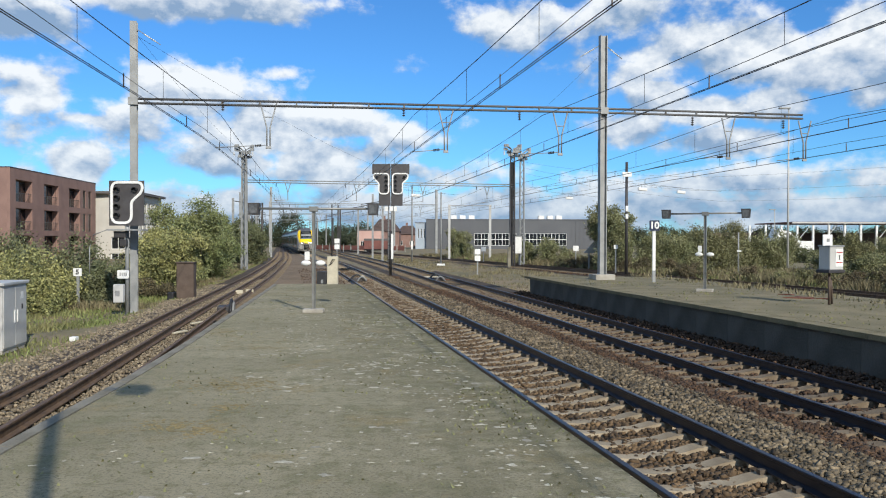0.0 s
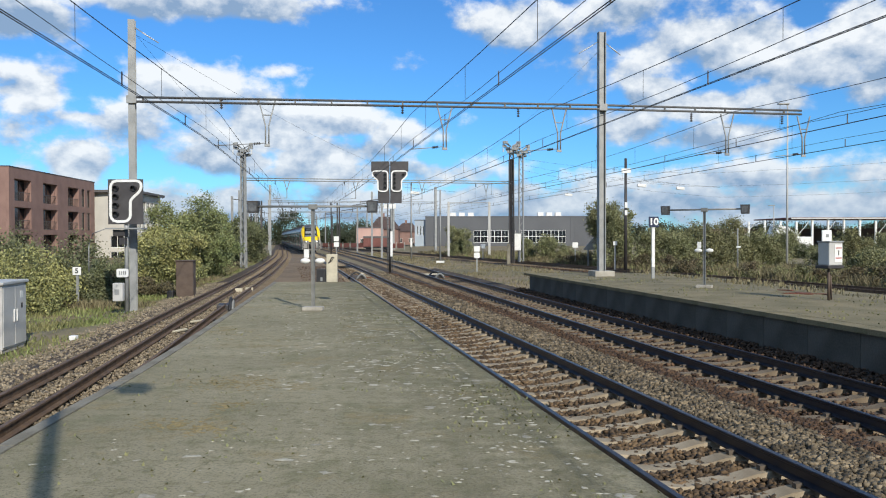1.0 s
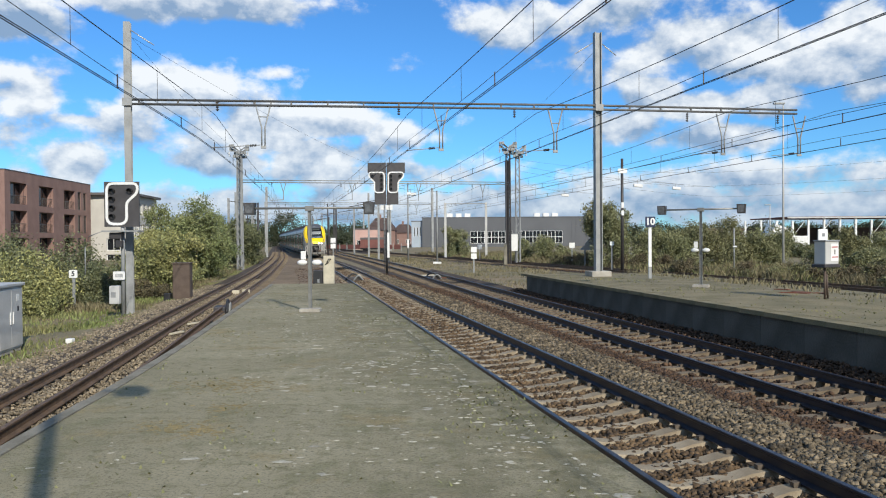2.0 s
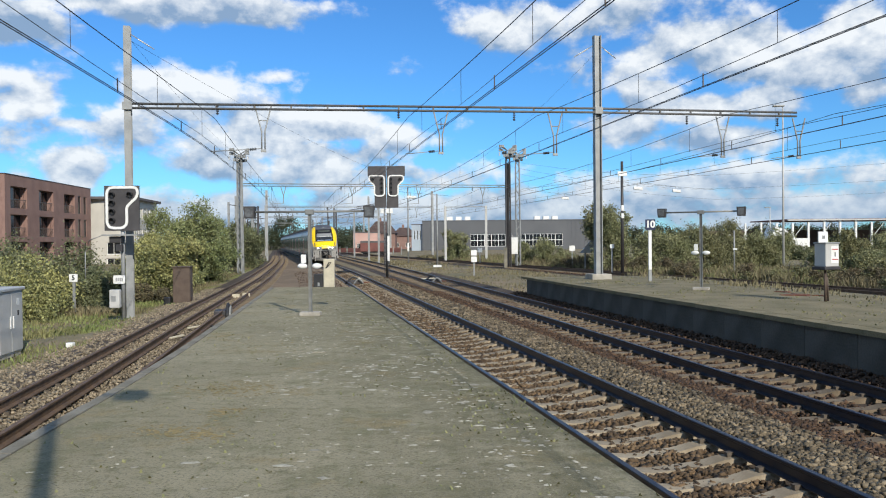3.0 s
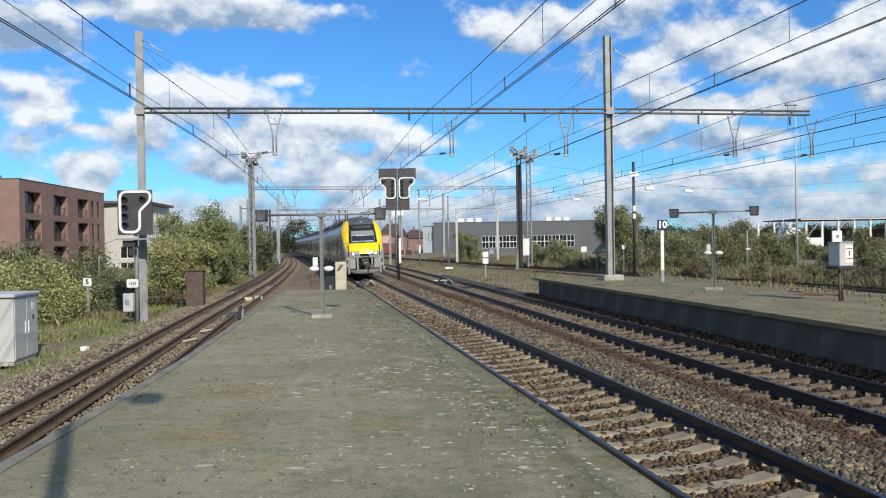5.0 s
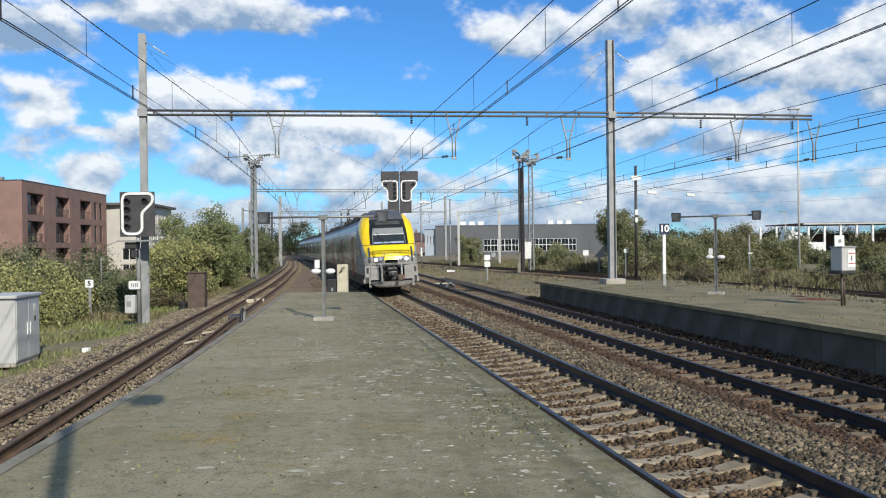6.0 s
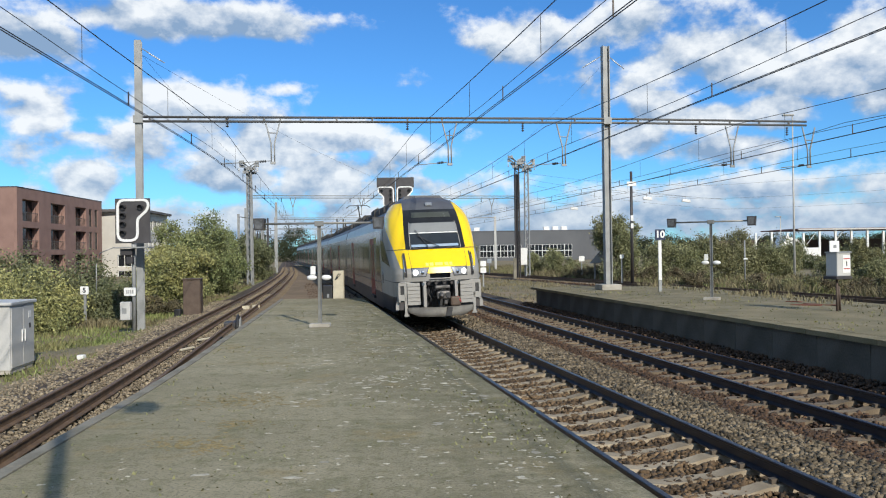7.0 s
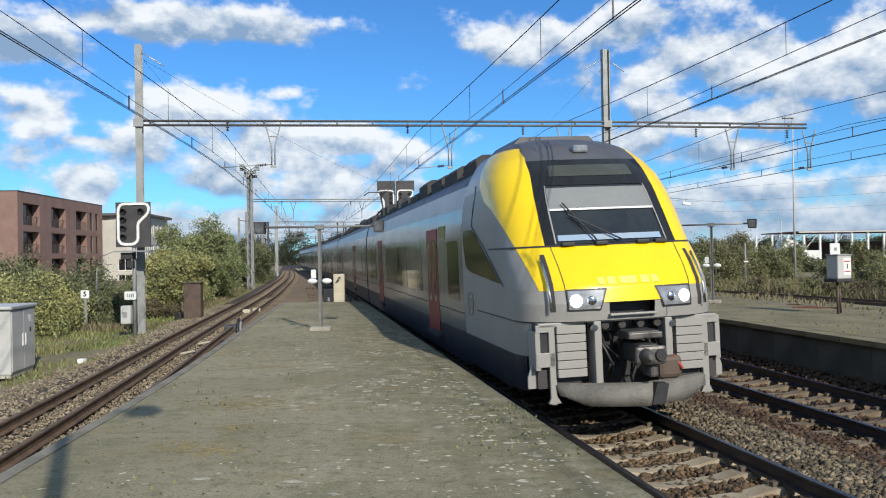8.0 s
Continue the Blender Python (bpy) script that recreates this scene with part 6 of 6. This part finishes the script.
    part("hose_cock", tube([(.52, .35, .92), (.60, .28, .74)], .02, 6), M["red"], car)
    for x in (-.55, .55):
        part("tail_socket", tube([(x, .52, 1.34), (x, .40, 1.34)], .045, 8), M["chrome"], car)
    # snow plough: a shallow vee, drawn in towards its foot, with a gap for the hook
    bm = bmesh.new()
    rows = []
    for i in range(25):
        u = -1 + i / 12
        y = .06 + .40 * abs(u) ** 1.25
        foot = .33 + .12 * max(0, abs(u) - .72) / .28
        rows.append([bm.verts.new((x * u, y + dy, z)) for x, z, dy in ((.98, foot, .02), (1.03, .46, .03), (1.07, .60, .10), (1.07, .62, .16), (1.05, .60, .22), (.98, foot, .10))])
    for a, b in zip(rows, rows[1:]):
        for j in range(6):
            f = bm.faces.new((a[j], b[j], b[(j + 1) % 6], a[(j + 1) % 6]))
            f.smooth = j < 2
    bm.faces.new(rows[0])
    bm.faces.new(rows[-1][::-1])
    bmesh.ops.recalc_face_normals(bm, faces=bm.faces[:])
    blade = part("snow_plough", bm, M["plough"], car, "grey curved snow plough blade")
    part("plough_gap", prism([(.06, .345), (.24, .345), (.30, .60), (.14, .615)], .07, .30), M["black"], blade)
    # roof lamp and horn box
    p = cab_point(0, 3.9)
    part("roof_lamp", box(-.12, .12, p.y - .12, p.y + .12, 3.86, 3.98, .03), M["lamp_glass"], car)


BODY = [(-1.36, .35), (-1.40, .9), (-1.41, 1.4), (-1.41, 2.6), (-1.40, 2.9), (-1.36, 3.2), (-1.29, 3.5), (-1.15, 3.75), (-.95, 3.9), (-.5, 3.98), (0, 4.0)]


def strip_side(name, z0, z1, y0, y1, material, car):
    """Both side skins of a car between two heights."""
    pts = [(x, z) for x, z in BODY if z0 < z < z1]
    ends = []
    for z in (z0, z1):
        ends.append((-interp(WIDTH, min(z, 3.9)) if z < 4.0 else 0, z))
    prof = [ends[0], *pts, ends[1]]
    for s in (1, -1):
        bm = bmesh.new()
        a = [bm.verts.new((s * x, y0, z)) for x, z in prof]
        b = [bm.verts.new((s * x, y1, z)) for x, z in prof]
        for i in range(len(prof) - 1):
            f = bm.faces.new((a[i], a[i + 1], b[i + 1], b[i]))
            f.smooth = True
        bmesh.ops.recalc_face_normals(bm, faces=bm.faces[:])
        part(name, bm, material, car)


def side_plate(name, s, y0, y1, z0, z1, material, parent, proud=.006, r=.08):
    bm = bmesh.new()
    out = rounded(y1 - y0, z1 - z0, r, 4, (y0 + y1) / 2, (z0 + z1) / 2)
    v = []
    for off in (proud, -.09):
        v.append([bm.verts.new((s * (1.41 + off), y, z)) for y, z in out])
    bm.faces.new(v[0])
    n = len(out)
    for i in range(n):
        bm.faces.new((v[0][i], v[0][(i + 1) % n], v[1][(i + 1) % n], v[1][i]))
    bmesh.ops.recalc_face_normals(bm, faces=bm.faces[:])
    return part(name, bm, material, parent)


def bogie(car, y):
    b = part("bogie", box(-1.05, 1.05, y - 1.5, y + 1.5, .42, .70, .05), M["black"], car)
    for dy in (-1.15, 1.15):
        for s in (-1, 1):
            part("wheel", tube([(s * .70, y + dy, .43), (s * .83, y + dy, .43)], .43, 20), M["dark_steel"], b)
            part("axle_box", box(s * .9 - .12, s * 1.05 + .12, y + dy - .18, y + dy + .18, .3, .58, .04), M["black"], b)


def pantograph(car, y):
    p = part("pantograph", tube([(-.5, y + .7, 4.18), (0, y - .6, 4.75), (0, y + .5, 5.62)], .05, 6), M["dark_steel"], car, "raised dark pantograph")
    part("contact_strip", tube([(-.85, y + .5, 5.50), (-.6, y + .5, 5.66), (.6, y + .5, 5.66), (.85, y + .5, 5.50)], .03, 6), M["dark_steel"], p)
    part("lower_arm", tube([(.5, y + .7, 4.18), (0, y - .6, 4.75)], .05, 6), M["dark_steel"], p)
    part("pantograph_base", box(-.7, .7, y - .8, y + 1.0, 4.05, 4.18, .02), M["dark_steel"], p)
    for s in (-1, 1):
        for dy in (-.6, .8):
            part("insulator", insulator((s * .55, y + dy, 3.95), (s * .55, y + dy, 4.12), .09, 3), M["brown"], p)


def train_car(lead, panto):
    c = thing("train_car", "silver-grey electric train car with yellow cab" if lead else "silver-grey electric train car with red doors", "train car", group="cars of the train")
    y0 = CAB_END if lead else .25
    y1 = CAR - .25
    if lead:
        cab(c)
    strip_side("skirt", .35, .95, y0, y1, M["navy_skirt"], c)
    strip_side("body_side", .95, 3.2, y0, y1, M["body_shade_grey"], c)
    strip_side("cant_rail", 3.2, 3.6, y0, y1, M["silver_light"], c)
    strip_side("roof_skin", 3.6, 4.0, y0, y1, M["roof_grey"], c)
    for y in (y0 if not lead else y0 - .02, y1):
        part("end_wall", prism([(x, z) for x, z in BODY] + [(-x, z) for x, z in BODY[-2::-1]], y - .02, y + .02), M["dark_steel"], c)
    part("underframe", box(-1.2, 1.2, y0, y1, .55, .9), M["black"], c)
    part("gangway", box(-.85, .85, y1 + .02, CAR + .25, .8, 3.5, .05), M["black"], c)
    for s in (-1, 1):
        part("body_seam", box(s * 1.412 - .004, s * 1.412 + .004, y0, y1, 1.28, 1.30), M["dark_steel"], c)
        wins = [(5.0, 6.1)] if lead else [(1.0, 2.4), (2.7, 6.1)]
        for a, b in wins + [(9.5, 12.1), (12.25, 14.8), (14.95, 17.3), (21.0, 22.6), (22.8, 24.3)]:
            side_plate("window", s, a, b, 1.50, 2.62, M["glass_side"], c)
        side_plate("yellow_panel", s, 6.3, 7.0, 2.70, 2.95, M["dull_yellow"], c, .004, .02)
        for dc in (7.9, 19.3):
            d = side_plate("door", s, dc - .68, dc - .01, .72, 2.92, M["door_red"], c, .008, .05)
            d2 = side_plate("door", s, dc + .01, dc + .68, .72, 2.92, M["door_red"], c, .008, .05)
            side_plate("door_window", s, dc - .52, dc - .16, 1.35, 2.7, M["glass_side"], d, .012, .08)
            side_plate("door_window", s, dc + .16, dc + .52, 1.35, 2.7, M["glass_side"], d2, .012, .08)
            side_plate("door_step", s, dc - .7, dc + .7, .60, .70, M["dark_steel"], c, .05, .02)
        # emblem ring on the cab side
        if lead:
            part("emblem", tube([(s * 1.418, 4.0 + .2 * math.cos(a), 1.50 + .2 * math.sin(a)) for a in [i * math.pi / 10 for i in range(21)]], .007, 5), M["body_shade_grey"], c)
            part("emblem_letter", box(s * 1.416 - .003, s * 1.416 + .003, 3.94, 4.06, 1.40, 1.60), M["body_shade_grey"], c)
    rng = random.Random(5)
    y = (6.2 if lead else 1.0)
    while y < CAR - 3:
        l = rng.uniform(.7, 2.6)
        if not (panto and panto - 1.6 < y + l and y < panto + 1.8):
            h = rng.choice((.06, .12, .2, .28))
            w = rng.choice((.45, .6, .7))
            part("roof_unit", box(-w, w, y, y + l, 3.85, 3.98 + h, .05), M["roof_dark"], c)
        y += l + rng.uniform(.2, .9)
    rng = random.Random(17)
    for s in (-1, 1):
        y = 4.9 if lead else 1.0
        while y < CAR - 2:
            l = rng.uniform(.5, 1.8)
            top = rng.choice((4.05, 4.13, 4.2, 4.28))
            a, b = s * rng.uniform(.55, .7), s * 1.0
            part("roof_box", prism([(a, 3.8), (b, 3.8), (b, top - .1), (b - s * .12, top), (a, top)] if s > 0 else [(b, 3.8), (a, 3.8), (a, top), (b - s * .12, top), (b, top - .1)], y, y + l), M["roof_dark"], c)
            if rng.random() < .5:
                part("roof_pipe", tube([(s * .92, y + l, top - .12), (s * .92, y + l + .5, 3.95)], .03, 5), M["roof_dark"], c)
            y += l + rng.uniform(.15, .8)
    for x in (-.95, .95):
        part("roof_cable", tube([(x, y0 + .4, 3.92), (x, y1, 3.92)], .035, 6), M["roof_dark"], c)
    if panto:
        pantograph(c, panto)
    for y in (5.0, CAR - 4.0):
        bogie(c, y)
    return c


cars = [train_car(i == 0, {1: 6.0, 4: 14.0}.get(i)) for i in range(6)]


# ---------------------------------------------------------------- platform details
def platform_splats():
    """Chalky droppings and pale pebbles on the platform, each a thin uneven flake."""
    rng = random.Random(9)
    verts, faces = [], []
    homes = []
    for i in range(150):
        y = 4.4 + 22 * rng.random() ** 1.6
        xr, xl = edge_right(y) - .35, edge_left(y) + .4
        homes.append((xl + (xr - xl) * rng.random() ** .45, y))
    for i in range(1700):
        hx, hy = rng.choice(homes)
        w = .9 if rng.random() < .3 else .16
        y = max(4.2, hy + rng.gauss(0, w))
        x = min(max(hx + rng.gauss(0, w), edge_left(y) + .4), edge_right(y) - .3)
        r = rng.uniform(.005, .028) * (2.2 if rng.random() < .14 else 1)
        k = rng.randint(6, 9)
        base = len(verts)
        verts.append((x, y, .008))
        for j in range(k):
            a = 2 * math.pi * j / k
            q = r * rng.uniform(.35, 1.25)
            verts.append((x + q * math.cos(a) * 1.4, y + q * math.sin(a), .0025))
        for j in range(k):
            faces.append((base, base + 1 + j, base + 1 + (j + 1) % k))
    tagged(raw("white_splats", verts, faces, M["chalk"]), "chalky white droppings scattered on the platform", "droppings", kind="stuff")


platform_splats()


def platform_tufts():
    rng = np.random.default_rng(12)
    n = 7000
    ys = 4.5 + 25 * rng.random(n) ** 1.2
    er = np.array([edge_right(y) for y in ys])
    el = np.array([edge_left(y) for y in ys])
    which = rng.random(n)
    xs = np.where(which < .4, er - .02 - np.abs(rng.normal(size=n)) * .6, el + (er - el) * rng.random(n))
    xs = np.clip(xs, el + .25, er - .01)
    keep = np.array([noise.noise(Vector((x * .9, y * .9, 3))) for x, y in zip(xs, ys)]) > rng.uniform(-.15, .45, n)
    xs, ys = xs[keep], ys[keep]
    n = len(xs)
    a = rng.uniform(0, 6.28, n)
    h = rng.uniform(.006, .03, n)
    v, f = [], []
    for i in range(n):
        c, s = math.cos(a[i]) * .013, math.sin(a[i]) * .013
        v += [(xs[i] - c, ys[i] - s, 0), (xs[i] + c, ys[i] + s, 0), (xs[i] + s * 2, ys[i] - c * 2, h[i])]
        f.append((3 * i, 3 * i + 1, 3 * i + 2))
    tagged(raw("moss_tufts", v, f, M["moss"]), "tiny moss and grass tufts in the gravel", "moss", kind="stuff")


platform_tufts()


def moss_patches():
    """Rusty dry moss on the platform, each patch a crowd of thin flakes."""
    rng = random.Random(14)
    verts, faces = [], []
    for cx, cy, wx, wy, n in ((-2.45, 9.3, .30, .24, 260), (-2.17, 8.1, .12, .12, 70), (-2.5, 7.27, .16, .13, 120), (-2.1, 7.08, .14, .12, 90), (-3.1, 13.5, .4, .5, 90)):
        for i in range(n):
            x, y, r, k = cx + rng.gauss(0, wx), cy + rng.gauss(0, wy), rng.uniform(.006, .028), 6
            base = len(verts)
            verts.append((x, y, .007))
            for j in range(k):
                q, a = r * rng.uniform(.4, 1.3), 2 * math.pi * j / k
                verts.append((x + q * math.cos(a) * 1.3, y + q * math.sin(a), .002))
            faces += [(base, base + 1 + j, base + 1 + (j + 1) % k) for j in range(k)]
    tagged(raw("dry_moss", verts, faces, M["dry_moss"]), "rusty dry moss patches on the worn platform", "moss", kind="stuff")


moss_patches()


# ---------------------------------------------------------------- sleepers and ballast
def sleeper_mesh(material):
    bm = bmesh.new()
    sec = [(-1.28, .02), (-1.22, .06), (-.98, .065), (-.52, .055), (-.3, .02), (.3, .02), (.52, .055), (.98, .065), (1.22, .06), (1.28, .02)]
    rows = []
    for x, z in sec:
        rows.append([bm.verts.new((x, -.14, -.16)), bm.verts.new((x, -.105, z)), bm.verts.new((x, .105, z)), bm.verts.new((x, .14, -.16))])
    for a, b in zip(rows, rows[1:]):
        for j in range(3):
            bm.faces.new((a[j], a[j + 1], b[j + 1], b[j]))
    bm.faces.new(rows[0])
    bm.faces.new(rows[-1][::-1])
    for c in (-.7535, .7535):
        for s in (-1, 1):
            add_box(bm, c + s * .105 - .04, c + s * .105 + .04, -.034, .034, .06, .11, 0, 1)
    bmesh.ops.recalc_face_normals(bm, faces=bm.faces[:])
    me = bpy.data.meshes.new("sleeper")
    bm.to_mesh(me)
    bm.free()
    me.materials.append(material)
    me.materials.append(M["clip"])
    return me


SLEEPER, SLEEPER_OLD = sleeper_mesh(M["sleeper"]), sleeper_mesh(M["sleeper_brown"])


def lay_sleepers(f, parent, y0, y1, near, z=-.82, cant=0.0, mesh=SLEEPER):
    rng = random.Random(3)
    y = y0
    rest_v, rest_f = [], []
    co = [tuple(v.co) for v in mesh.vertices]
    pl = [tuple(p.vertices) for p in mesh.polygons]
    while y < y1:
        d = f(y + .5) - f(y - .5)
        m = pose(f(y), y, z + rng.uniform(-.006, .006), 0, -math.degrees(math.atan(cant)), math.degrees(math.atan(-d)) + rng.uniform(-.4, .4))
        if y < near:
            s = new("sleeper", mesh)
            s.parent, s.matrix_basis = parent, m
        else:
            b = len(rest_v)
            rest_v += [tuple(m @ Vector(c)) for c in co]
            rest_f += [tuple(b + i for i in q) for q in pl]
        y += .6 / math.hypot(1, d)
    if rest_v:
        ob = raw("far_sleepers", rest_v, rest_f, mesh.materials[0], parent)
        ob["kind"] = "stuff"


lay_sleepers(line_a, tracks[0], -6, 190, 110, -.82, CANT)
lay_sleepers(line_b, tracks[1], -2, 190, 100, -.82, 0.0, SLEEPER_OLD)
lay_sleepers(line_c, tracks[2], 0, 160, 80, -.86, 0.0, SLEEPER_OLD)
lay_sleepers(line_d, tracks[3], 26, 140, 75, -.82, 0.0, SLEEPER_OLD)


def stones(name, f, spots, seed, label, material, cant=0.0):
    """Ballast stones: spots are (count, y0, y1, off0, off1, z at off0, z at off1, size, power)."""
    rng = np.random.default_rng(seed)
    V = []
    for count, y0, y1, o0, o1, z0, z1, size, power in spots:
        y = y0 + (y1 - y0) * rng.random(count) ** power
        u = rng.random(count)
        o = o0 + (o1 - o0) * u
        tab_y = np.linspace(y0 - 1, y1 + 1, 200)
        tab_x = np.array([f(t) for t in tab_y])
        slope = np.gradient(tab_x, tab_y)
        fx, sl = np.interp(y, tab_y, tab_x), np.interp(y, tab_y, slope)
        k = np.hypot(1, sl)
        x, yy = fx + o / k, y - o * sl / k
        bulge = 4 * u * (1 - u) if z0 == z1 and abs(o1 - o0) < 3 and z0 > -.78 else 0 * u
        z = z0 + (z1 - z0) * u + bulge * .07 + rng.uniform(-.03, .03, count) + cant * np.clip(o, -1.3, 1.3) * np.clip(2.6 - o, 0, 1)
        cube = np.array([(a, b, c) for c in (-1, 1) for b in (-1, 1) for a in (-1, 1)], float)
        sh = cube[None] * rng.uniform(.30, 1.40, (count, 8, 3)) * .5
        s = size * rng.uniform(.55, 1.3, (count, 1, 1)) * np.array([1, .85, .7])
        sh = sh * s
        ang, tilt = rng.uniform(0, 6.28, count), rng.normal(size=count) * .9
        c, sn = np.cos(tilt), np.sin(tilt)
        yy2, zz2 = sh[:, :, 1] * c[:, None] - sh[:, :, 2] * sn[:, None], sh[:, :, 1] * sn[:, None] + sh[:, :, 2] * c[:, None]
        c, sn = np.cos(ang), np.sin(ang)
        xx3, yy3 = sh[:, :, 0] * c[:, None] - yy2 * sn[:, None], sh[:, :, 0] * sn[:, None] + yy2 * c[:, None]
        V.append(np.stack([xx3 + x[:, None], yy3 + yy[:, None], zz2 + z[:, None]], 2))
    V = np.concatenate(V)
    n = len(V)
    q = np.array([(0, 2, 3, 1), (4, 5, 7, 6), (0, 1, 5, 4), (2, 6, 7, 3), (0, 4, 6, 2), (1, 3, 7, 5)])
    F = (q[None] + 8 * np.arange(n)[:, None, None]).reshape(-1)
    me = bpy.data.meshes.new(name)
    me.vertices.add(8 * n)
    me.loops.add(24 * n)
    me.polygons.add(6 * n)
    me.vertices.foreach_set("co", V.astype(np.float32).ravel())
    me.loops.foreach_set("vertex_index", F.astype(np.int32))
    me.polygons.foreach_set("loop_start", np.arange(0, 24 * n, 4, dtype=np.int32))
    me.update(calc_edges=True)
    me.materials.append(material)
    tagged(new(name, me), label, "ballast", kind="stuff")


stones("ballast", line_a, [(15000, 5, 22, -.70, .70, -.838, -.838, .062, 1.3), (8000, 22, 70, -.72, .72, -.83, -.83, .08, 1.3)],
       21, "brown ballast stones between the main rails", M["stone_warm"], CANT)
stones("ballast", line_a, [(18500, 5.5, 24, .95, 2.12, -.76, -.755, .058, 1.4), (3600, 24, 55, .95, 2.2, -.76, -.755, .09, 1.4), (1500, 5, 30, -1.7, -.9, -.82, -.8, .065, 1)],
       31, "pale grey-beige ballast stones heaped between two tracks", M["stone"], CANT)
stones("ballast", line_a, [(11000, 5.5, 24, 1.95, 2.75, -.765, -.79, .052, 1.4), (2000, 24, 55, 2.0, 2.8, -.765, -.79, .085, 1.4)],
       32, "rust-brown ballast stones beside the second track", M["stone_brown"], CANT)
stones("ballast", line_b, [(8000, 8, 60, -.72, .72, -.84, -.84, .065, 1.3), (5000, 8, 40, -1.6, -.9, -.80, -.80, .06, 1.3), (6000, 9, 36, .95, 1.74, -.78, -.60, .06, 1.2)],
       22, "reddish-brown ballast stones along the second track", M["stone_brown"])
stones("ballast", line_c, [(14000, 8, 50, -.70, .70, -.80, -.80, .045, 1.4), (9500, 10, 45, -2.7, -.95, -.97, -.80, .055, 1.3)],
       23, "pale crushed ballast stones along the rusty track", M["stone_pale"])
stones("ballast", line_a, [(1800, 31, 70, -3.6, -.9, -.83, -.81, .06, 1.3)], 24, "brown ballast stones past the platform end", M["stone_brown"])
stones("ballast", line_d, [(6000, 30, 70, -1.9, 1.9, -.82, -.82, .08, 1.3)], 25, "dark ballast stones along the siding", M["stone_brown"])


# ---------------------------------------------------------------- wall panels and edge stones of the platforms
def edge_pieces():
    p1 = bpy.data.objects["platform_1"]
    p2 = bpy.data.objects["platform_2"]

    def slab(name, f, y, length, w, z0, z1, material, parent):
        bm = box(-w / 2, w / 2, -length / 2 + .006, length / 2 - .006, z0, z1)
        ob = part(name, bm, material, parent)
        return ob
    first = {}
    rng = random.Random(8)
    for key, f, off, w, z0, z1, l, y0, y1, material, parent in (
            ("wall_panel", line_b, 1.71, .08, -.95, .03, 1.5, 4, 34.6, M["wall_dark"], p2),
            ("coping_slab", line_b, 1.80, .40, .03, .128, 1.0, 4, 34.8, M["asphalt2"], p2),
            ("edge_slab", edge_left, .06, .13, -.10, .010, 1.0, 4, 30.4, M["edge_stone"], p1)):
        y = y0
        while y < y1:
            d = f(y + .5) - f(y - .5)
            x, yy = side(f, y, off)
            m = pose(x, yy, rng.uniform(-.004, .004), 0, 0, math.degrees(math.atan(-d)) + rng.uniform(-.15, .15))
            k = (key, off)
            if k not in first:
                first[k] = slab(key, f, y, l, w, z0, z1, material, parent)
                first[k].matrix_basis = m
            else:
                ob = new(key, first[k].data)
                ob.parent, ob.matrix_basis = parent, m
            y += l / math.hypot(1, d)


edge_pieces()


def head_y(t):
    """Where the nose is: the train slows from 17 to 14 m/s."""
    return 10.14 + 14.0 * (8.0 - t) + 0.19 * (8.0 - t) ** 2


def motions():
    for i, c in enumerate(cars):
        rows = []
        for k in range(33):
            t = k * 0.25
            y0 = head_y(t) + i * CAR * 0.98
            y1 = y0 + CAR * 0.98
            x0, x1 = line_a(y0) + .22, line_a(y1) + .22
            rows.append((t, pose(x0, y0, RAIL_Z, 0, -1.7, math.degrees(math.atan2(-(x1 - x0), y1 - y0)))))
        walk(c, rows)


motions()
